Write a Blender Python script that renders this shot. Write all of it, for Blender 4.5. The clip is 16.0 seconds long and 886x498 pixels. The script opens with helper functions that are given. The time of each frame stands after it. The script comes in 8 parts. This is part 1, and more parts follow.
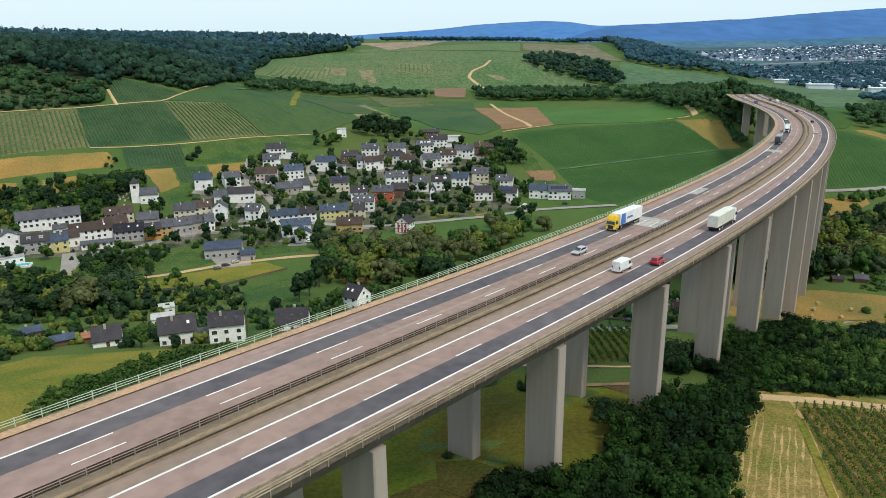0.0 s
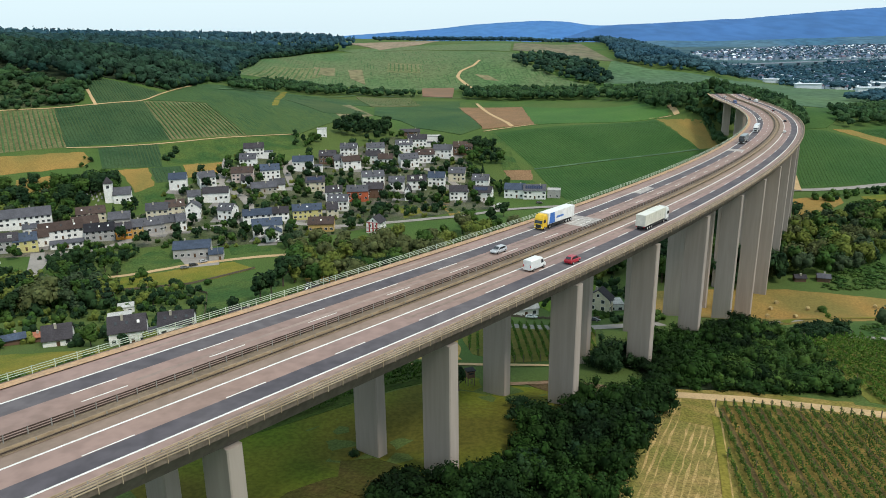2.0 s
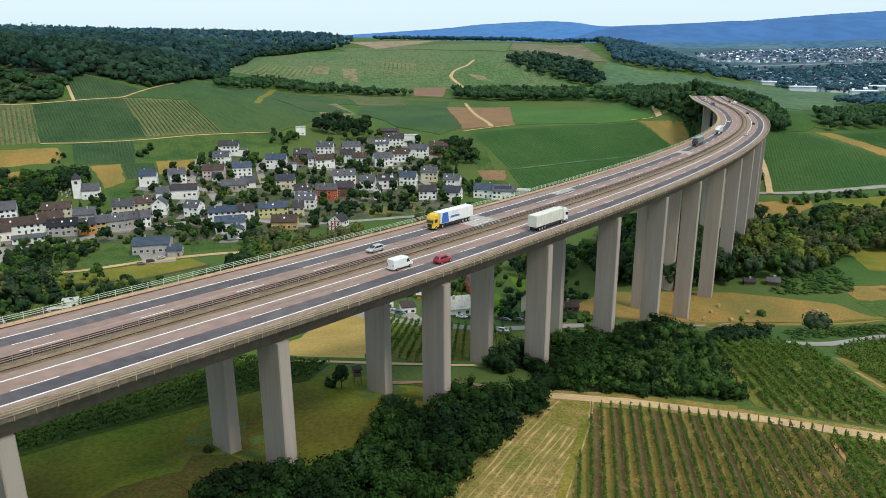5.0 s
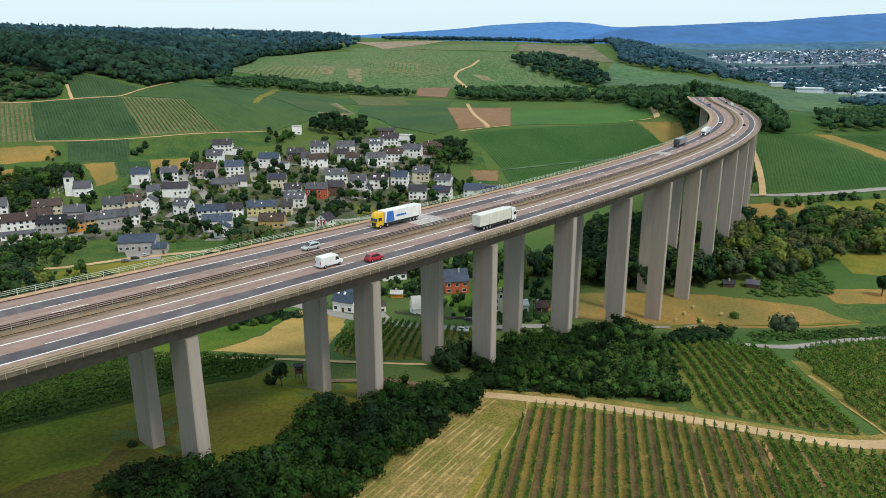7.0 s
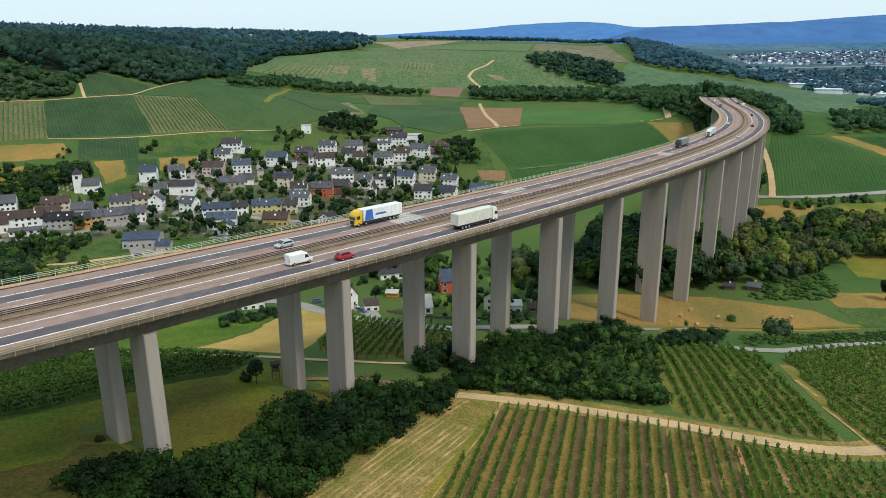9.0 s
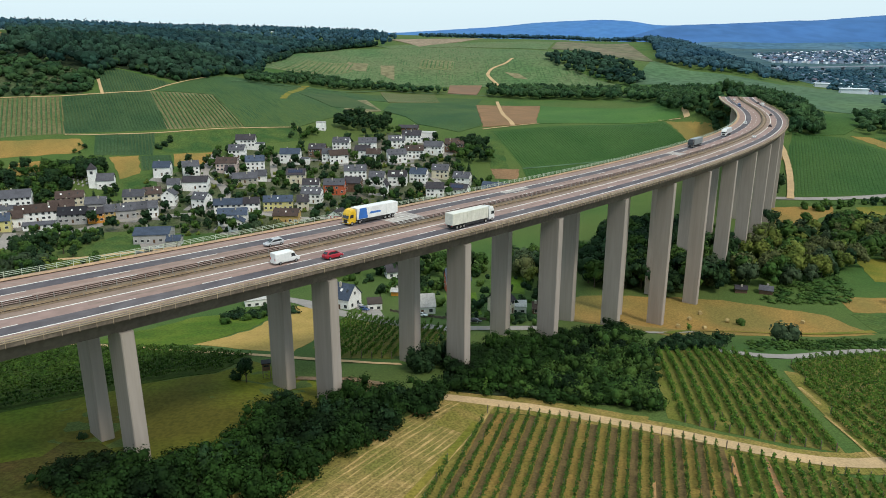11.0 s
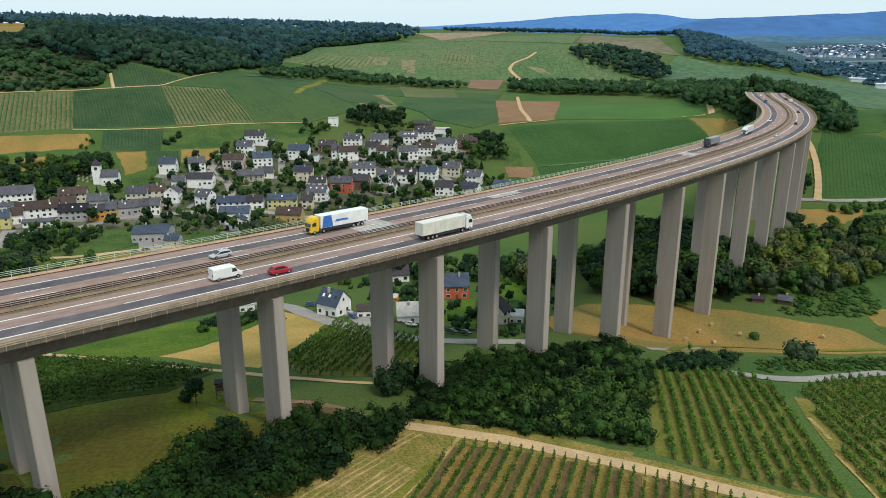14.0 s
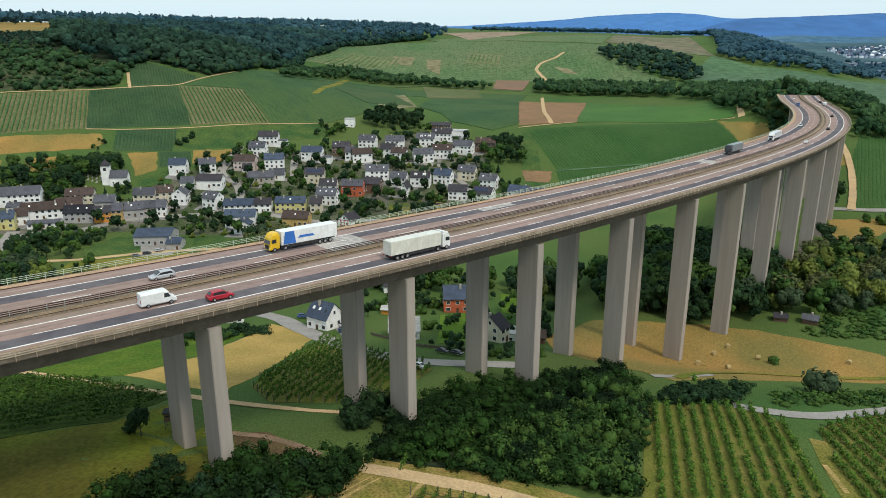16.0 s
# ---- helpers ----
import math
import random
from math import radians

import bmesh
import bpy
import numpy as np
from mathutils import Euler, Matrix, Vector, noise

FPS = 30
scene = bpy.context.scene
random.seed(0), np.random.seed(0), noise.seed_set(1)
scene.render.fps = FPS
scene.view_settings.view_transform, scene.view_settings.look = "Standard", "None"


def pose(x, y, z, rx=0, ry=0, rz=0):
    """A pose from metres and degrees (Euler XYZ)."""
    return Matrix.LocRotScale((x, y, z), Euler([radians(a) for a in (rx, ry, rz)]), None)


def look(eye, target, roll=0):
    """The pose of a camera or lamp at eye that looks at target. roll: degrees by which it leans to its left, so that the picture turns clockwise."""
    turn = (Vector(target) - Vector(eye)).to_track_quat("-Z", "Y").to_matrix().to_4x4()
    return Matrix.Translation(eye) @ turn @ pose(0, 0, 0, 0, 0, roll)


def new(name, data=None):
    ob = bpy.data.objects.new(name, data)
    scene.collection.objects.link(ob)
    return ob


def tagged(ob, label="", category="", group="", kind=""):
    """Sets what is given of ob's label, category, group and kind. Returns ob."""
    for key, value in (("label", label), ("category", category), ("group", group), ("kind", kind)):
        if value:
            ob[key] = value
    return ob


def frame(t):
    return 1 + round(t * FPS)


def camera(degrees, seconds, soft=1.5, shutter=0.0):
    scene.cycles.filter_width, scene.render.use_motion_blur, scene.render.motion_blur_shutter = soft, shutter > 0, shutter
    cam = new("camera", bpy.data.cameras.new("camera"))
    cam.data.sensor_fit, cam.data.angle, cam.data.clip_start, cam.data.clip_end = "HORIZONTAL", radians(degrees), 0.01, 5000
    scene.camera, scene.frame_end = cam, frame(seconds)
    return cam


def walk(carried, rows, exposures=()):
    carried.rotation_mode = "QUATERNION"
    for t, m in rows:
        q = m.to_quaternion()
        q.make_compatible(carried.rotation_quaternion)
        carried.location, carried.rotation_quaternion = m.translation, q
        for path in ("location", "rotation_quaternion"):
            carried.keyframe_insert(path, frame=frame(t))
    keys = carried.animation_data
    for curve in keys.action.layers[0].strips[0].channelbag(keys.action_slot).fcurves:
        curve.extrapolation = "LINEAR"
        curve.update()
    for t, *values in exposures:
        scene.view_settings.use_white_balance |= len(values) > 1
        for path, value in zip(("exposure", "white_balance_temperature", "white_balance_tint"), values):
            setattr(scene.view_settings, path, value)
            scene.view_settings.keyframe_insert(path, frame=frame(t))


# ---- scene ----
cam = camera(62.6, 16.0, soft=0.92)
METRES, EYE, TILT, LEAN, TURN = 121.0, 135.52, 0.0, 0.0, 0.0
ROWS = [
    (0.0, 0.0, 0.0, 0.0, -0.22, -16.81, 0.74),
    (0.5, 0.0322, -0.0012, -0.001, -0.23, -16.81, 0.81),
    (1.0, 0.0667, -0.0024, -0.0018, -0.22, -16.8, 0.82),
    (1.5, 0.1067, -0.0037, -0.0019, -0.22, -16.81, 0.82),
    (2.0, 0.1444, -0.005, -0.0022, -0.24, -16.82, 0.78),
    (2.5, 0.1858, -0.0056, -0.0028, -0.23, -16.82, 0.7),
    (3.0, 0.2237, -0.0065, -0.0029, -0.18, -16.83, 0.64),
    (3.5, 0.265, -0.0072, -0.0033, -0.02, -16.85, 0.58),
    (4.0, 0.3033, -0.0077, -0.0036, 0.2, -16.85, 0.5),
    (6.5, 0.496, -0.0077, -0.0071, 1.5, -16.81, 0.24),
    (7.0, 0.5252, -0.0068, -0.0081, 1.84, -16.8, 0.23),
    (7.5, 0.552, -0.0051, -0.0092, 2.23, -16.79, 0.22),
    (8.0, 0.5729, -0.0032, -0.0101, 2.6, -16.79, 0.21),
    (8.5, 0.5922, -0.0006, -0.0113, 3.02, -16.79, 0.21),
    (9.0, 0.6071, 0.0023, -0.012, 3.4, -16.79, 0.19),
    (11.5, 0.6722, 0.0438, -0.0156, 5.57, -16.99, -0.0),
    (12.0, 0.6861, 0.0633, -0.0165, 5.96, -17.02, -0.03),
    (12.5, 0.6994, 0.0844, -0.0174, 6.31, -17.09, -0.04),
    (13.0, 0.7152, 0.1109, -0.0186, 6.66, -17.21, 0.0),
    (13.5, 0.7312, 0.1373, -0.0191, 6.96, -17.32, 0.07),
    (14.0, 0.7518, 0.1689, -0.02, 7.4, -17.38, 0.14),
    (14.5, 0.7724, 0.2015, -0.021, 8.08, -17.37, 0.14),
    (15.0, 0.7938, 0.2386, -0.0215, 8.79, -17.41, 0.13),
    (15.5, 0.8131, 0.2744, -0.0221, 9.42, -17.44, 0.11),
    (16.0, 0.8326, 0.3132, -0.0235, 9.94, -17.4, 0.11),
]
walk(cam, [(t, pose(0, 0, EYE, TILT, LEAN, TURN) @ pose(METRES * x, METRES * y, METRES * z, 90 + pitch, roll, yaw)) for t, x, y, z, yaw, pitch, roll in ROWS], [(0.0, 0.0), (5.0, 0.0), (9.0, -0.03), (16.0, -0.06)])

# ---- daylight: bright, thinly overcast sky with a weak veiled sun ----
SUN_AZ, SUN_EL = 135.0, 54.0          # degrees clockwise from +y, and above the horizon
world = bpy.data.worlds.new("sky")
scene.world = world
world.use_nodes = True
wn, wl = world.node_tree.nodes, world.node_tree.links
wn.clear()
sky = wn.new("ShaderNodeTexSky")
sky.sky_type, sky.sun_disc = "NISHITA", False
sky.sun_elevation, sky.sun_rotation = radians(SUN_EL), radians(SUN_AZ)
sky.air_density, sky.dust_density, sky.altitude = 1.0, 2.0, 200
veil = wn.new("ShaderNodeMixRGB")      # thin cloud veil that whitens the sky
veil.inputs[0].default_value = 0.8
veil.inputs[2].default_value = (8.1, 10.1, 11.0, 1)
wl.new(sky.outputs[0], veil.inputs[1])
wbg = wn.new("ShaderNodeBackground")
wbg.inputs[1].default_value = 0.106
wl.new(veil.outputs[0], wbg.inputs[0])
wout = wn.new("ShaderNodeOutputWorld")
wl.new(wbg.outputs[0], wout.inputs[0])
sun = new("sun", bpy.data.lights.new("sun", "SUN"))
sun.data.energy, sun.data.angle, sun.data.color = 2.45, radians(11), (1.0, 0.93, 0.82)
a, e = radians(SUN_AZ), radians(SUN_EL)
sun.matrix_world = look((0, 0, 400), (-400 * math.sin(a) * math.cos(e), -400 * math.cos(a) * math.cos(e), 400 - 400 * math.sin(e)))

# ---- materials ----
MATS = {}


def mat(name, base, rough=0.8, second=None, scale=1.0, grain=None, grain_amount=0.25, bump=0.0, metal=0.0, island=0.0, random_hue=0.0, stretch=(1, 1, 1), big=None, big_colour=None, spec=0.08):
    """A procedural surface: base and second colour mixed by noise of that scale (per metre), fine grain, bump,
    and optional wide patches; island and random_hue vary leaf clumps and whole objects."""
    m = bpy.data.materials.new(name)
    m.use_nodes = True
    n, l = m.node_tree.nodes, m.node_tree.links
    b = n["Principled BSDF"]
    b.inputs["Roughness"].default_value = rough
    b.inputs["Metallic"].default_value = metal
    b.inputs["Specular IOR Level"].default_value = spec
    geo = n.new("ShaderNodeNewGeometry")
    mp = n.new("ShaderNodeMapping")
    mp.inputs["Scale"].default_value = stretch
    l.new(geo.outputs["Position"], mp.inputs["Vector"])

    def noise_at(sc, detail=3.0):
        t = n.new("ShaderNodeTexNoise")
        t.inputs["Scale"].default_value = sc
        t.inputs["Detail"].default_value = detail
        l.new(mp.outputs[0], t.inputs["Vector"])
        r = n.new("ShaderNodeMapRange")
        r.inputs["From Min"].default_value, r.inputs["From Max"].default_value = 0.36, 0.64
        l.new(t.outputs["Fac"], r.inputs["Value"])
        return r.outputs[0]

    def mix(fac, c1, c2, mode="MIX"):
        x = n.new("ShaderNodeMixRGB")
        x.blend_type = mode
        for slot, v in zip(x.inputs, (fac, c1, c2)):
            if isinstance(v, bpy.types.NodeSocket):
                l.new(v, slot)
            else:
                slot.default_value = v if isinstance(v, (int, float)) else (*v, 1)
        return x.outputs[0]

    col = mix(noise_at(scale), base, second or tuple(c * 0.8 for c in base))
    if big:
        f = n.new("ShaderNodeMath")
        f.operation = "MULTIPLY"
        f.inputs[1].default_value = 0.8
        l.new(noise_at(big, 2.0), f.inputs[0])
        col = mix(f.outputs[0], col, big_colour)
    if grain:
        g = noise_at(grain, 2.0)
        v = n.new("ShaderNodeMapRange")
        v.inputs["To Min"].default_value, v.inputs["To Max"].default_value = 1 - grain_amount, 1 + grain_amount
        l.new(g, v.inputs["Value"])
        w = n.new("ShaderNodeVectorMath")
        w.operation = "SCALE"
        l.new(col, w.inputs[0])
        l.new(v.outputs[0], w.inputs["Scale"])
        col = w.outputs[0]
    if island or random_hue:
        hsv = n.new("ShaderNodeHueSaturation")
        if island:
            src = geo.outputs["Random Per Island"]
        else:
            src = n.new("ShaderNodeObjectInfo").outputs["Random"]
        v = n.new("ShaderNodeMapRange")
        v.inputs["To Min"].default_value, v.inputs["To Max"].default_value = 1 - max(island, random_hue), 1 + max(island, random_hue)
        l.new(src, v.inputs["Value"])
        l.new(v.outputs[0], hsv.inputs["Value"])
        l.new(col, hsv.inputs["Color"])
        col = hsv.outputs[0]
    l.new(col, b.inputs["Base Color"])
    if bump:
        bp = n.new("ShaderNodeBump")
        bp.inputs["Strength"].default_value = 0.6
        bp.inputs["Distance"].default_value = bump
        l.new(noise_at(grain or scale * 6, 4.0), bp.inputs["Height"])
        l.new(bp.outputs[0], b.inputs["Normal"])
    MATS[name] = m
    return m


mat("meadow", (0.042, 0.092, 0.0234), 0.95, (0.066, 0.114, 0.0286), 0.03, grain=2.2, grain_amount=0.2, big=0.010, big_colour=(0.084, 0.112, 0.0312))
mat("concrete", (0.365, 0.313, 0.272), 0.85, (0.337, 0.29, 0.252), 0.45, grain=1.3, grain_amount=0.05, bump=0.006, stretch=(1, 1, 0.07), big=0.14, big_colour=(0.315, 0.272, 0.238))
# concrete darkened by colour for the shade below the cantilever slab
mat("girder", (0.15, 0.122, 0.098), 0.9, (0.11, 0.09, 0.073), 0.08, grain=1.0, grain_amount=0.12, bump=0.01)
# edge beam colour also darkened, for the shaded deck side
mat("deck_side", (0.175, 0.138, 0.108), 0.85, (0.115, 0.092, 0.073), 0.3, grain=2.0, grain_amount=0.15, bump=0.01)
mat("asphalt_light", (0.318, 0.219, 0.197), 0.85, (0.248, 0.176, 0.161), 0.06, grain=0.5, grain_amount=0.1, bump=0.003, big=0.018, big_colour=(0.272, 0.188, 0.153))
mat("asphalt_dark", (0.088, 0.08, 0.09), 0.8, (0.125, 0.112, 0.118), 0.06, grain=0.5, grain_amount=0.12, bump=0.003)
mat("line_white", (0.78, 0.77, 0.73), 0.6, (0.62, 0.6, 0.56), 0.8)
mat("steel_grey", (0.34, 0.33, 0.31), 0.5, (0.26, 0.25, 0.23), 1.0, metal=0.5)
mat("rail_green", (0.46, 0.52, 0.41), 0.55, (0.38, 0.44, 0.35), 0.7)
mat("kerb_sand", (0.47, 0.30, 0.18), 0.9, (0.36, 0.25, 0.165), 0.4, grain=2.0, grain_amount=0.15)

# ---- the lie of the land ----
COLS = np.array((-1500, -600, -300, -180, -80, 20, 120, 200, 300, 450, 600, 800, 1600), float)
LAND = []


def land(y, *z):
    """One line across the valley: heights at COLS."""
    LAND.append((y, np.array(z, float)))


land(-600, 90, 88, 85, 82, 80, 78, 76, 74, 72, 70, 68.3, 66, 60)
land(40, 75, 70, 68, 66, 66, 66, 61, 58, 56, 54, 52.3, 50, 45)
land(110, 62, 58, 58, 57, 60, 61.5, 55, 51, 48, 45, 43.7, 42, 40)
land(150, 55, 50, 50, 49, 52, 57, 50.5, 47, 42, 38, 37.1, 36, 34)
land(190, 52, 44, 42, 40, 43, 46, 46, 40, 35, 30, 29.1, 28, 28)
land(230, 50, 38, 34, 31, 33, 36, 38, 33, 28, 24, 23.6, 23, 25)
land(270, 48, 34, 28, 24, 25, 27, 27, 22.5, 20, 19, 19.4, 20, 24)
land(310, 48, 33, 24, 19, 19, 21, 20, 19, 18, 18, 18.9, 20, 24)
land(380, 55, 42, 28, 17, 15, 18, 18, 18, 18, 18, 19.3, 21, 25)
land(450, 70, 56, 43, 24, 18, 19, 19, 18.5, 19, 20, 21.3, 23, 27)
land(510, 88, 76, 59, 38, 25, 20, 20.5, 20, 19.5, 21, 23.1, 26, 30)
land(560, 100, 92, 73, 47, 33, 27, 24, 24, 26, 28, 30.6, 34, 34)
land(620, 116, 110, 89, 62, 40, 38, 36, 34, 35, 37, 38.3, 40, 38)
land(680, 122, 118, 100, 70, 48, 46, 47, 45, 44, 41, 40.6, 40, 38)
land(740, 128, 122, 105, 74, 52, 47, 47, 47, 58, 44, 41.4, 38, 36)
land(850, 130, 124, 102, 66, 50, 44, 43, 46, 60, 46, 41.7, 36, 30)
land(1000, 130, 124, 98, 60, 44, 42, 44, 48, 54, 46, 40.9, 34, 27)
land(1110, 130, 124, 96, 62, 50, 48, 52, 55, 55, 46, 40, 32, 25)
land(1230, 130, 124, 97, 75, 72, 76, 82, 80, 70, 58, 34, 30, 24)
land(1450, 130, 122, 102, 97, 96, 97, 98, 94, 82, 80, 34, 26, 24)
land(1800, 130, 120, 110, 108, 108, 107, 106, 104, 98, 94, 38, 30, 24)
land(2200, 128, 118, 108, 104, 100, 96, 94, 92, 88, 84, 52, 42, 26)
land(2700, 122, 112, 100, 95, 90, 86, 82, 78, 72, 64, 55.4, 44, 30)
land(3400, 115, 105, 95, 88, 82, 78, 74, 70, 66, 62, 57.7, 52, 46)
land(5200, 70, 70, 68, 66, 64, 62, 60, 60, 60, 60, 60, 60, 60)
ROWS_Y = np.array([r[0] for r in LAND], float)
GRID = np.array([r[1] for r in LAND])


def slopes(u, f):
    """Finite-difference slopes along the first axis, for cubic interpolation."""
    d = np.diff(f, axis=0) / np.diff(u).reshape(-1, *([1] * (f.ndim - 1)))
    m = np.empty_like(f)
    m[0], m[-1] = d[0], d[-1]
    m[1:-1] = (d[1:] + d[:-1]) / 2
    return m


SY = slopes(ROWS_Y, GRID)
SX = slopes(COLS, GRID.T).T
SXY = slopes(COLS, SY.T).T


def hermite(t):
    return 2 * t**3 - 3 * t**2 + 1, t**3 - 2 * t**2 + t, -2 * t**3 + 3 * t**2, t**3 - t**2


HOLLOWS = ((3, 121, 2.2, 14), (29, 152, 2.6, 14), (54, 184, 2.0, 15), (139, 272, 3.0, 22), (160, 308, 1.2, 20), (282, 722, -21, 27))      # hollows at pier feet and the knoll under the far abutment: x, y, depth, reach


def height(x, y):
    """Ground height at x, y (arrays or numbers)."""
    x, y = np.broadcast_arrays(np.asarray(x, float), np.asarray(y, float))
    xc, yc = np.clip(x, COLS[0], COLS[-1]), np.clip(y, ROWS_Y[0], ROWS_Y[-1])
    i = np.clip(np.searchsorted(COLS, xc) - 1, 0, len(COLS) - 2)
    j = np.clip(np.searchsorted(ROWS_Y, yc) - 1, 0, len(ROWS_Y) - 2)
    hx, hy = COLS[i + 1] - COLS[i], ROWS_Y[j + 1] - ROWS_Y[j]
    a, b, c, d = hermite((xc - COLS[i]) / hx)
    A, B, C, D = hermite((yc - ROWS_Y[j]) / hy)

    def line(g, s, k):
        return a * g[k, i] + b * hx * s[k, i] + c * g[k, i + 1] + d * hx * s[k, i + 1]
    z = A * line(GRID, SX, j) + B * hy * line(SY, SXY, j) + C * line(GRID, SX, j + 1) + D * hy * line(SY, SXY, j + 1)
    for hx0, hy0, deep, wide in HOLLOWS:
        z = z - deep * np.exp(-((x - hx0) ** 2 + (y - hy0) ** 2) / wide**2)
    return z


def ground_at(x, y):
    return float(height(x, y))


# ---- mesh helpers ----
def part(name, bm, material, parent=None, label="", kind="", smooth=False):
    """One bmesh (or (verts, faces)) as one mesh object, under its thing or part."""
    me = bpy.data.meshes.new(name)
    if isinstance(bm, tuple):
        me.from_pydata(bm[0], [], bm[1])
    else:
        bm.to_mesh(me)
        bm.free()
    me.materials.append(MATS[material] if isinstance(material, str) else material)
    if smooth:
        me.polygons.foreach_set("use_smooth", [True] * len(me.polygons))
    ob = new(name, me)
    if parent:
        ob.parent = parent
    return tagged(ob, label, kind=kind)


def thing(name, label, category, m=None, group="", kind=""):
    """An empty at a thing's base, that holds its parts."""
    ob = new(name)
    ob.empty_display_size = 0.5
    if m is not None:
        ob.matrix_world = m
    return tagged(ob, label, category, group, kind)


def box(bm, x0, x1, y0, y1, z0, z1):
    v = [bm.verts.new(c) for c in ((x0, y0, z0), (x1, y0, z0), (x1, y1, z0), (x0, y1, z0), (x0, y0, z1), (x1, y0, z1), (x1, y1, z1), (x0, y1, z1))]
    for f in ((0, 3, 2, 1), (4, 5, 6, 7), (0, 1, 5, 4), (1, 2, 6, 5), (2, 3, 7, 6), (3, 0, 4, 7)):
        bm.faces.new([v[k] for k in f])
    return v


def sweep(points, section, closed=True):
    """Verts and faces of a section (list of (out, up)) carried along stations (x, y, z, nx, ny)."""
    vs, fs, k = [], [], len(section)
    for x, y, z, nx, ny in points:
        vs += [(x + nx * o, y + ny * o, z + u) for o, u in section]
    for r in range(len(points) - 1):
        for c in range(k if closed else k - 1):
            d = (c + 1) % k
            fs.append((r * k + c, r * k + d, (r + 1) * k + d, (r + 1) * k + c))
    if closed:
        fs += [tuple(range(k)), tuple((len(points) - 1) * k + c for c in reversed(range(k)))]
    return vs, fs


# ---- ground: one sheet to the horizon ----
def spread(a, b, step, low, high, growth):
    """Coordinates: even steps from a to b, growing ones outside."""
    mid = list(np.arange(a, b + step / 2, step))
    up, d = [mid[-1]], step
    while up[-1] < high:
        d *= growth
        up.append(min(up[-1] + d, high))
    down, d = [mid[0]], step
    while down[-1] > low:
        d *= growth
        down.append(max(down[-1] - d, low))
    return np.array(down[:0:-1] + mid + up[1:])


gx, gy = spread(-330, 430, 6, -4200, 4600, 1.045), spread(60, 800, 6, -600, 4900, 1.035)
GX, GY = np.meshgrid(gx, gy)
GZ = height(GX, GY)
nx_, ny_ = len(gx), len(gy)
verts = np.stack([GX, GY, GZ], -1).reshape(-1, 3)
quads = [(r * nx_ + c, r * nx_ + c + 1, (r + 1) * nx_ + c + 1, (r + 1) * nx_ + c) for r in range(ny_ - 1) for c in range(nx_ - 1)]
ground = part("ground", (verts.tolist(), quads), "meadow", smooth=True)
tagged(ground, "dry green meadow land rolling over valley and hills", "ground", kind="structure")

# ---- viaduct ----
X0, Y0, H0 = -6.70, 99.21, 0.854
BENDS = ((-150, 50, 200, 350, 480, 600, 635, 905), (-1.173, 0.787, 0.598, 0.6, 1.658, 2.012, -2.0, -2.0))      # stations, curvature per km
STEP = 1.25
S_GRID = np.arange(-150, 905, STEP)
_i0 = int(np.argmin(abs(S_GRID)))
_h = np.cumsum(np.interp(S_GRID, *BENDS)) * STEP / 1000
_h = _h - _h[_i0] + H0
_cx, _cy = np.cumsum(np.cos(_h)) * STEP, np.cumsum(np.sin(_h)) * STEP
AX, AY = _cx - _cx[_i0] + X0, _cy - _cy[_i0] + Y0


def heading(s):
    return float(np.interp(s, S_GRID, _h))


def deck_z(s):
    u = s / 375.2
    return 90.4 - 10.389 * u - 9.362 * u * u + 5.355 * u**3


def axis(s):
    """Station s of the road axis: x, y, z, and the unit normal to its left."""
    h = heading(s)
    return float(np.interp(s, S_GRID, AX)), float(np.interp(s, S_GRID, AY)), float(deck_z(s)), -math.sin(h), math.cos(h)


def on_deck(s, off, up=0.0, turn=0.0):
    """The pose of a thing on the deck: x runs with the road."""
    x, y, z, nx, ny = axis(s)
    slope = -math.degrees(math.atan((deck_z(s + 1) - deck_z(s - 1)) / 2))
    return pose(x + nx * off, y + ny * off, z + up, 0, 0, 0) @ pose(0, 0, 0, 0, 0, math.degrees(heading(s)) + turn) @ pose(0, 0, 0, 0, slope if turn == 0 else -slope, 0)


S_A, S_B, S_END = -140.0, 664.0, 680.0
ALONG = [axis(s) for s in np.arange(S_A, S_END + 1, 5.0)]
BRIDGE = [axis(s) for s in np.arange(S_A, S_B + 1, 5.0)]
viaduct = thing("viaduct", "long curved concrete motorway viaduct on tall twin piers", "bridge", pose(*axis(0)[:3]))
VI = Matrix.Translation(axis(0)[:3]).inverted()


def vpart(name, bm, material, label="", parent=None, kind="", smooth=False):
    """A part of the viaduct made in world coordinates."""
    ob = part(name, bm, material, None, label, kind, smooth)
    ob.parent = parent or viaduct
    ob.matrix_parent_inverse = (parent or viaduct).matrix_world.inverted()
    return ob


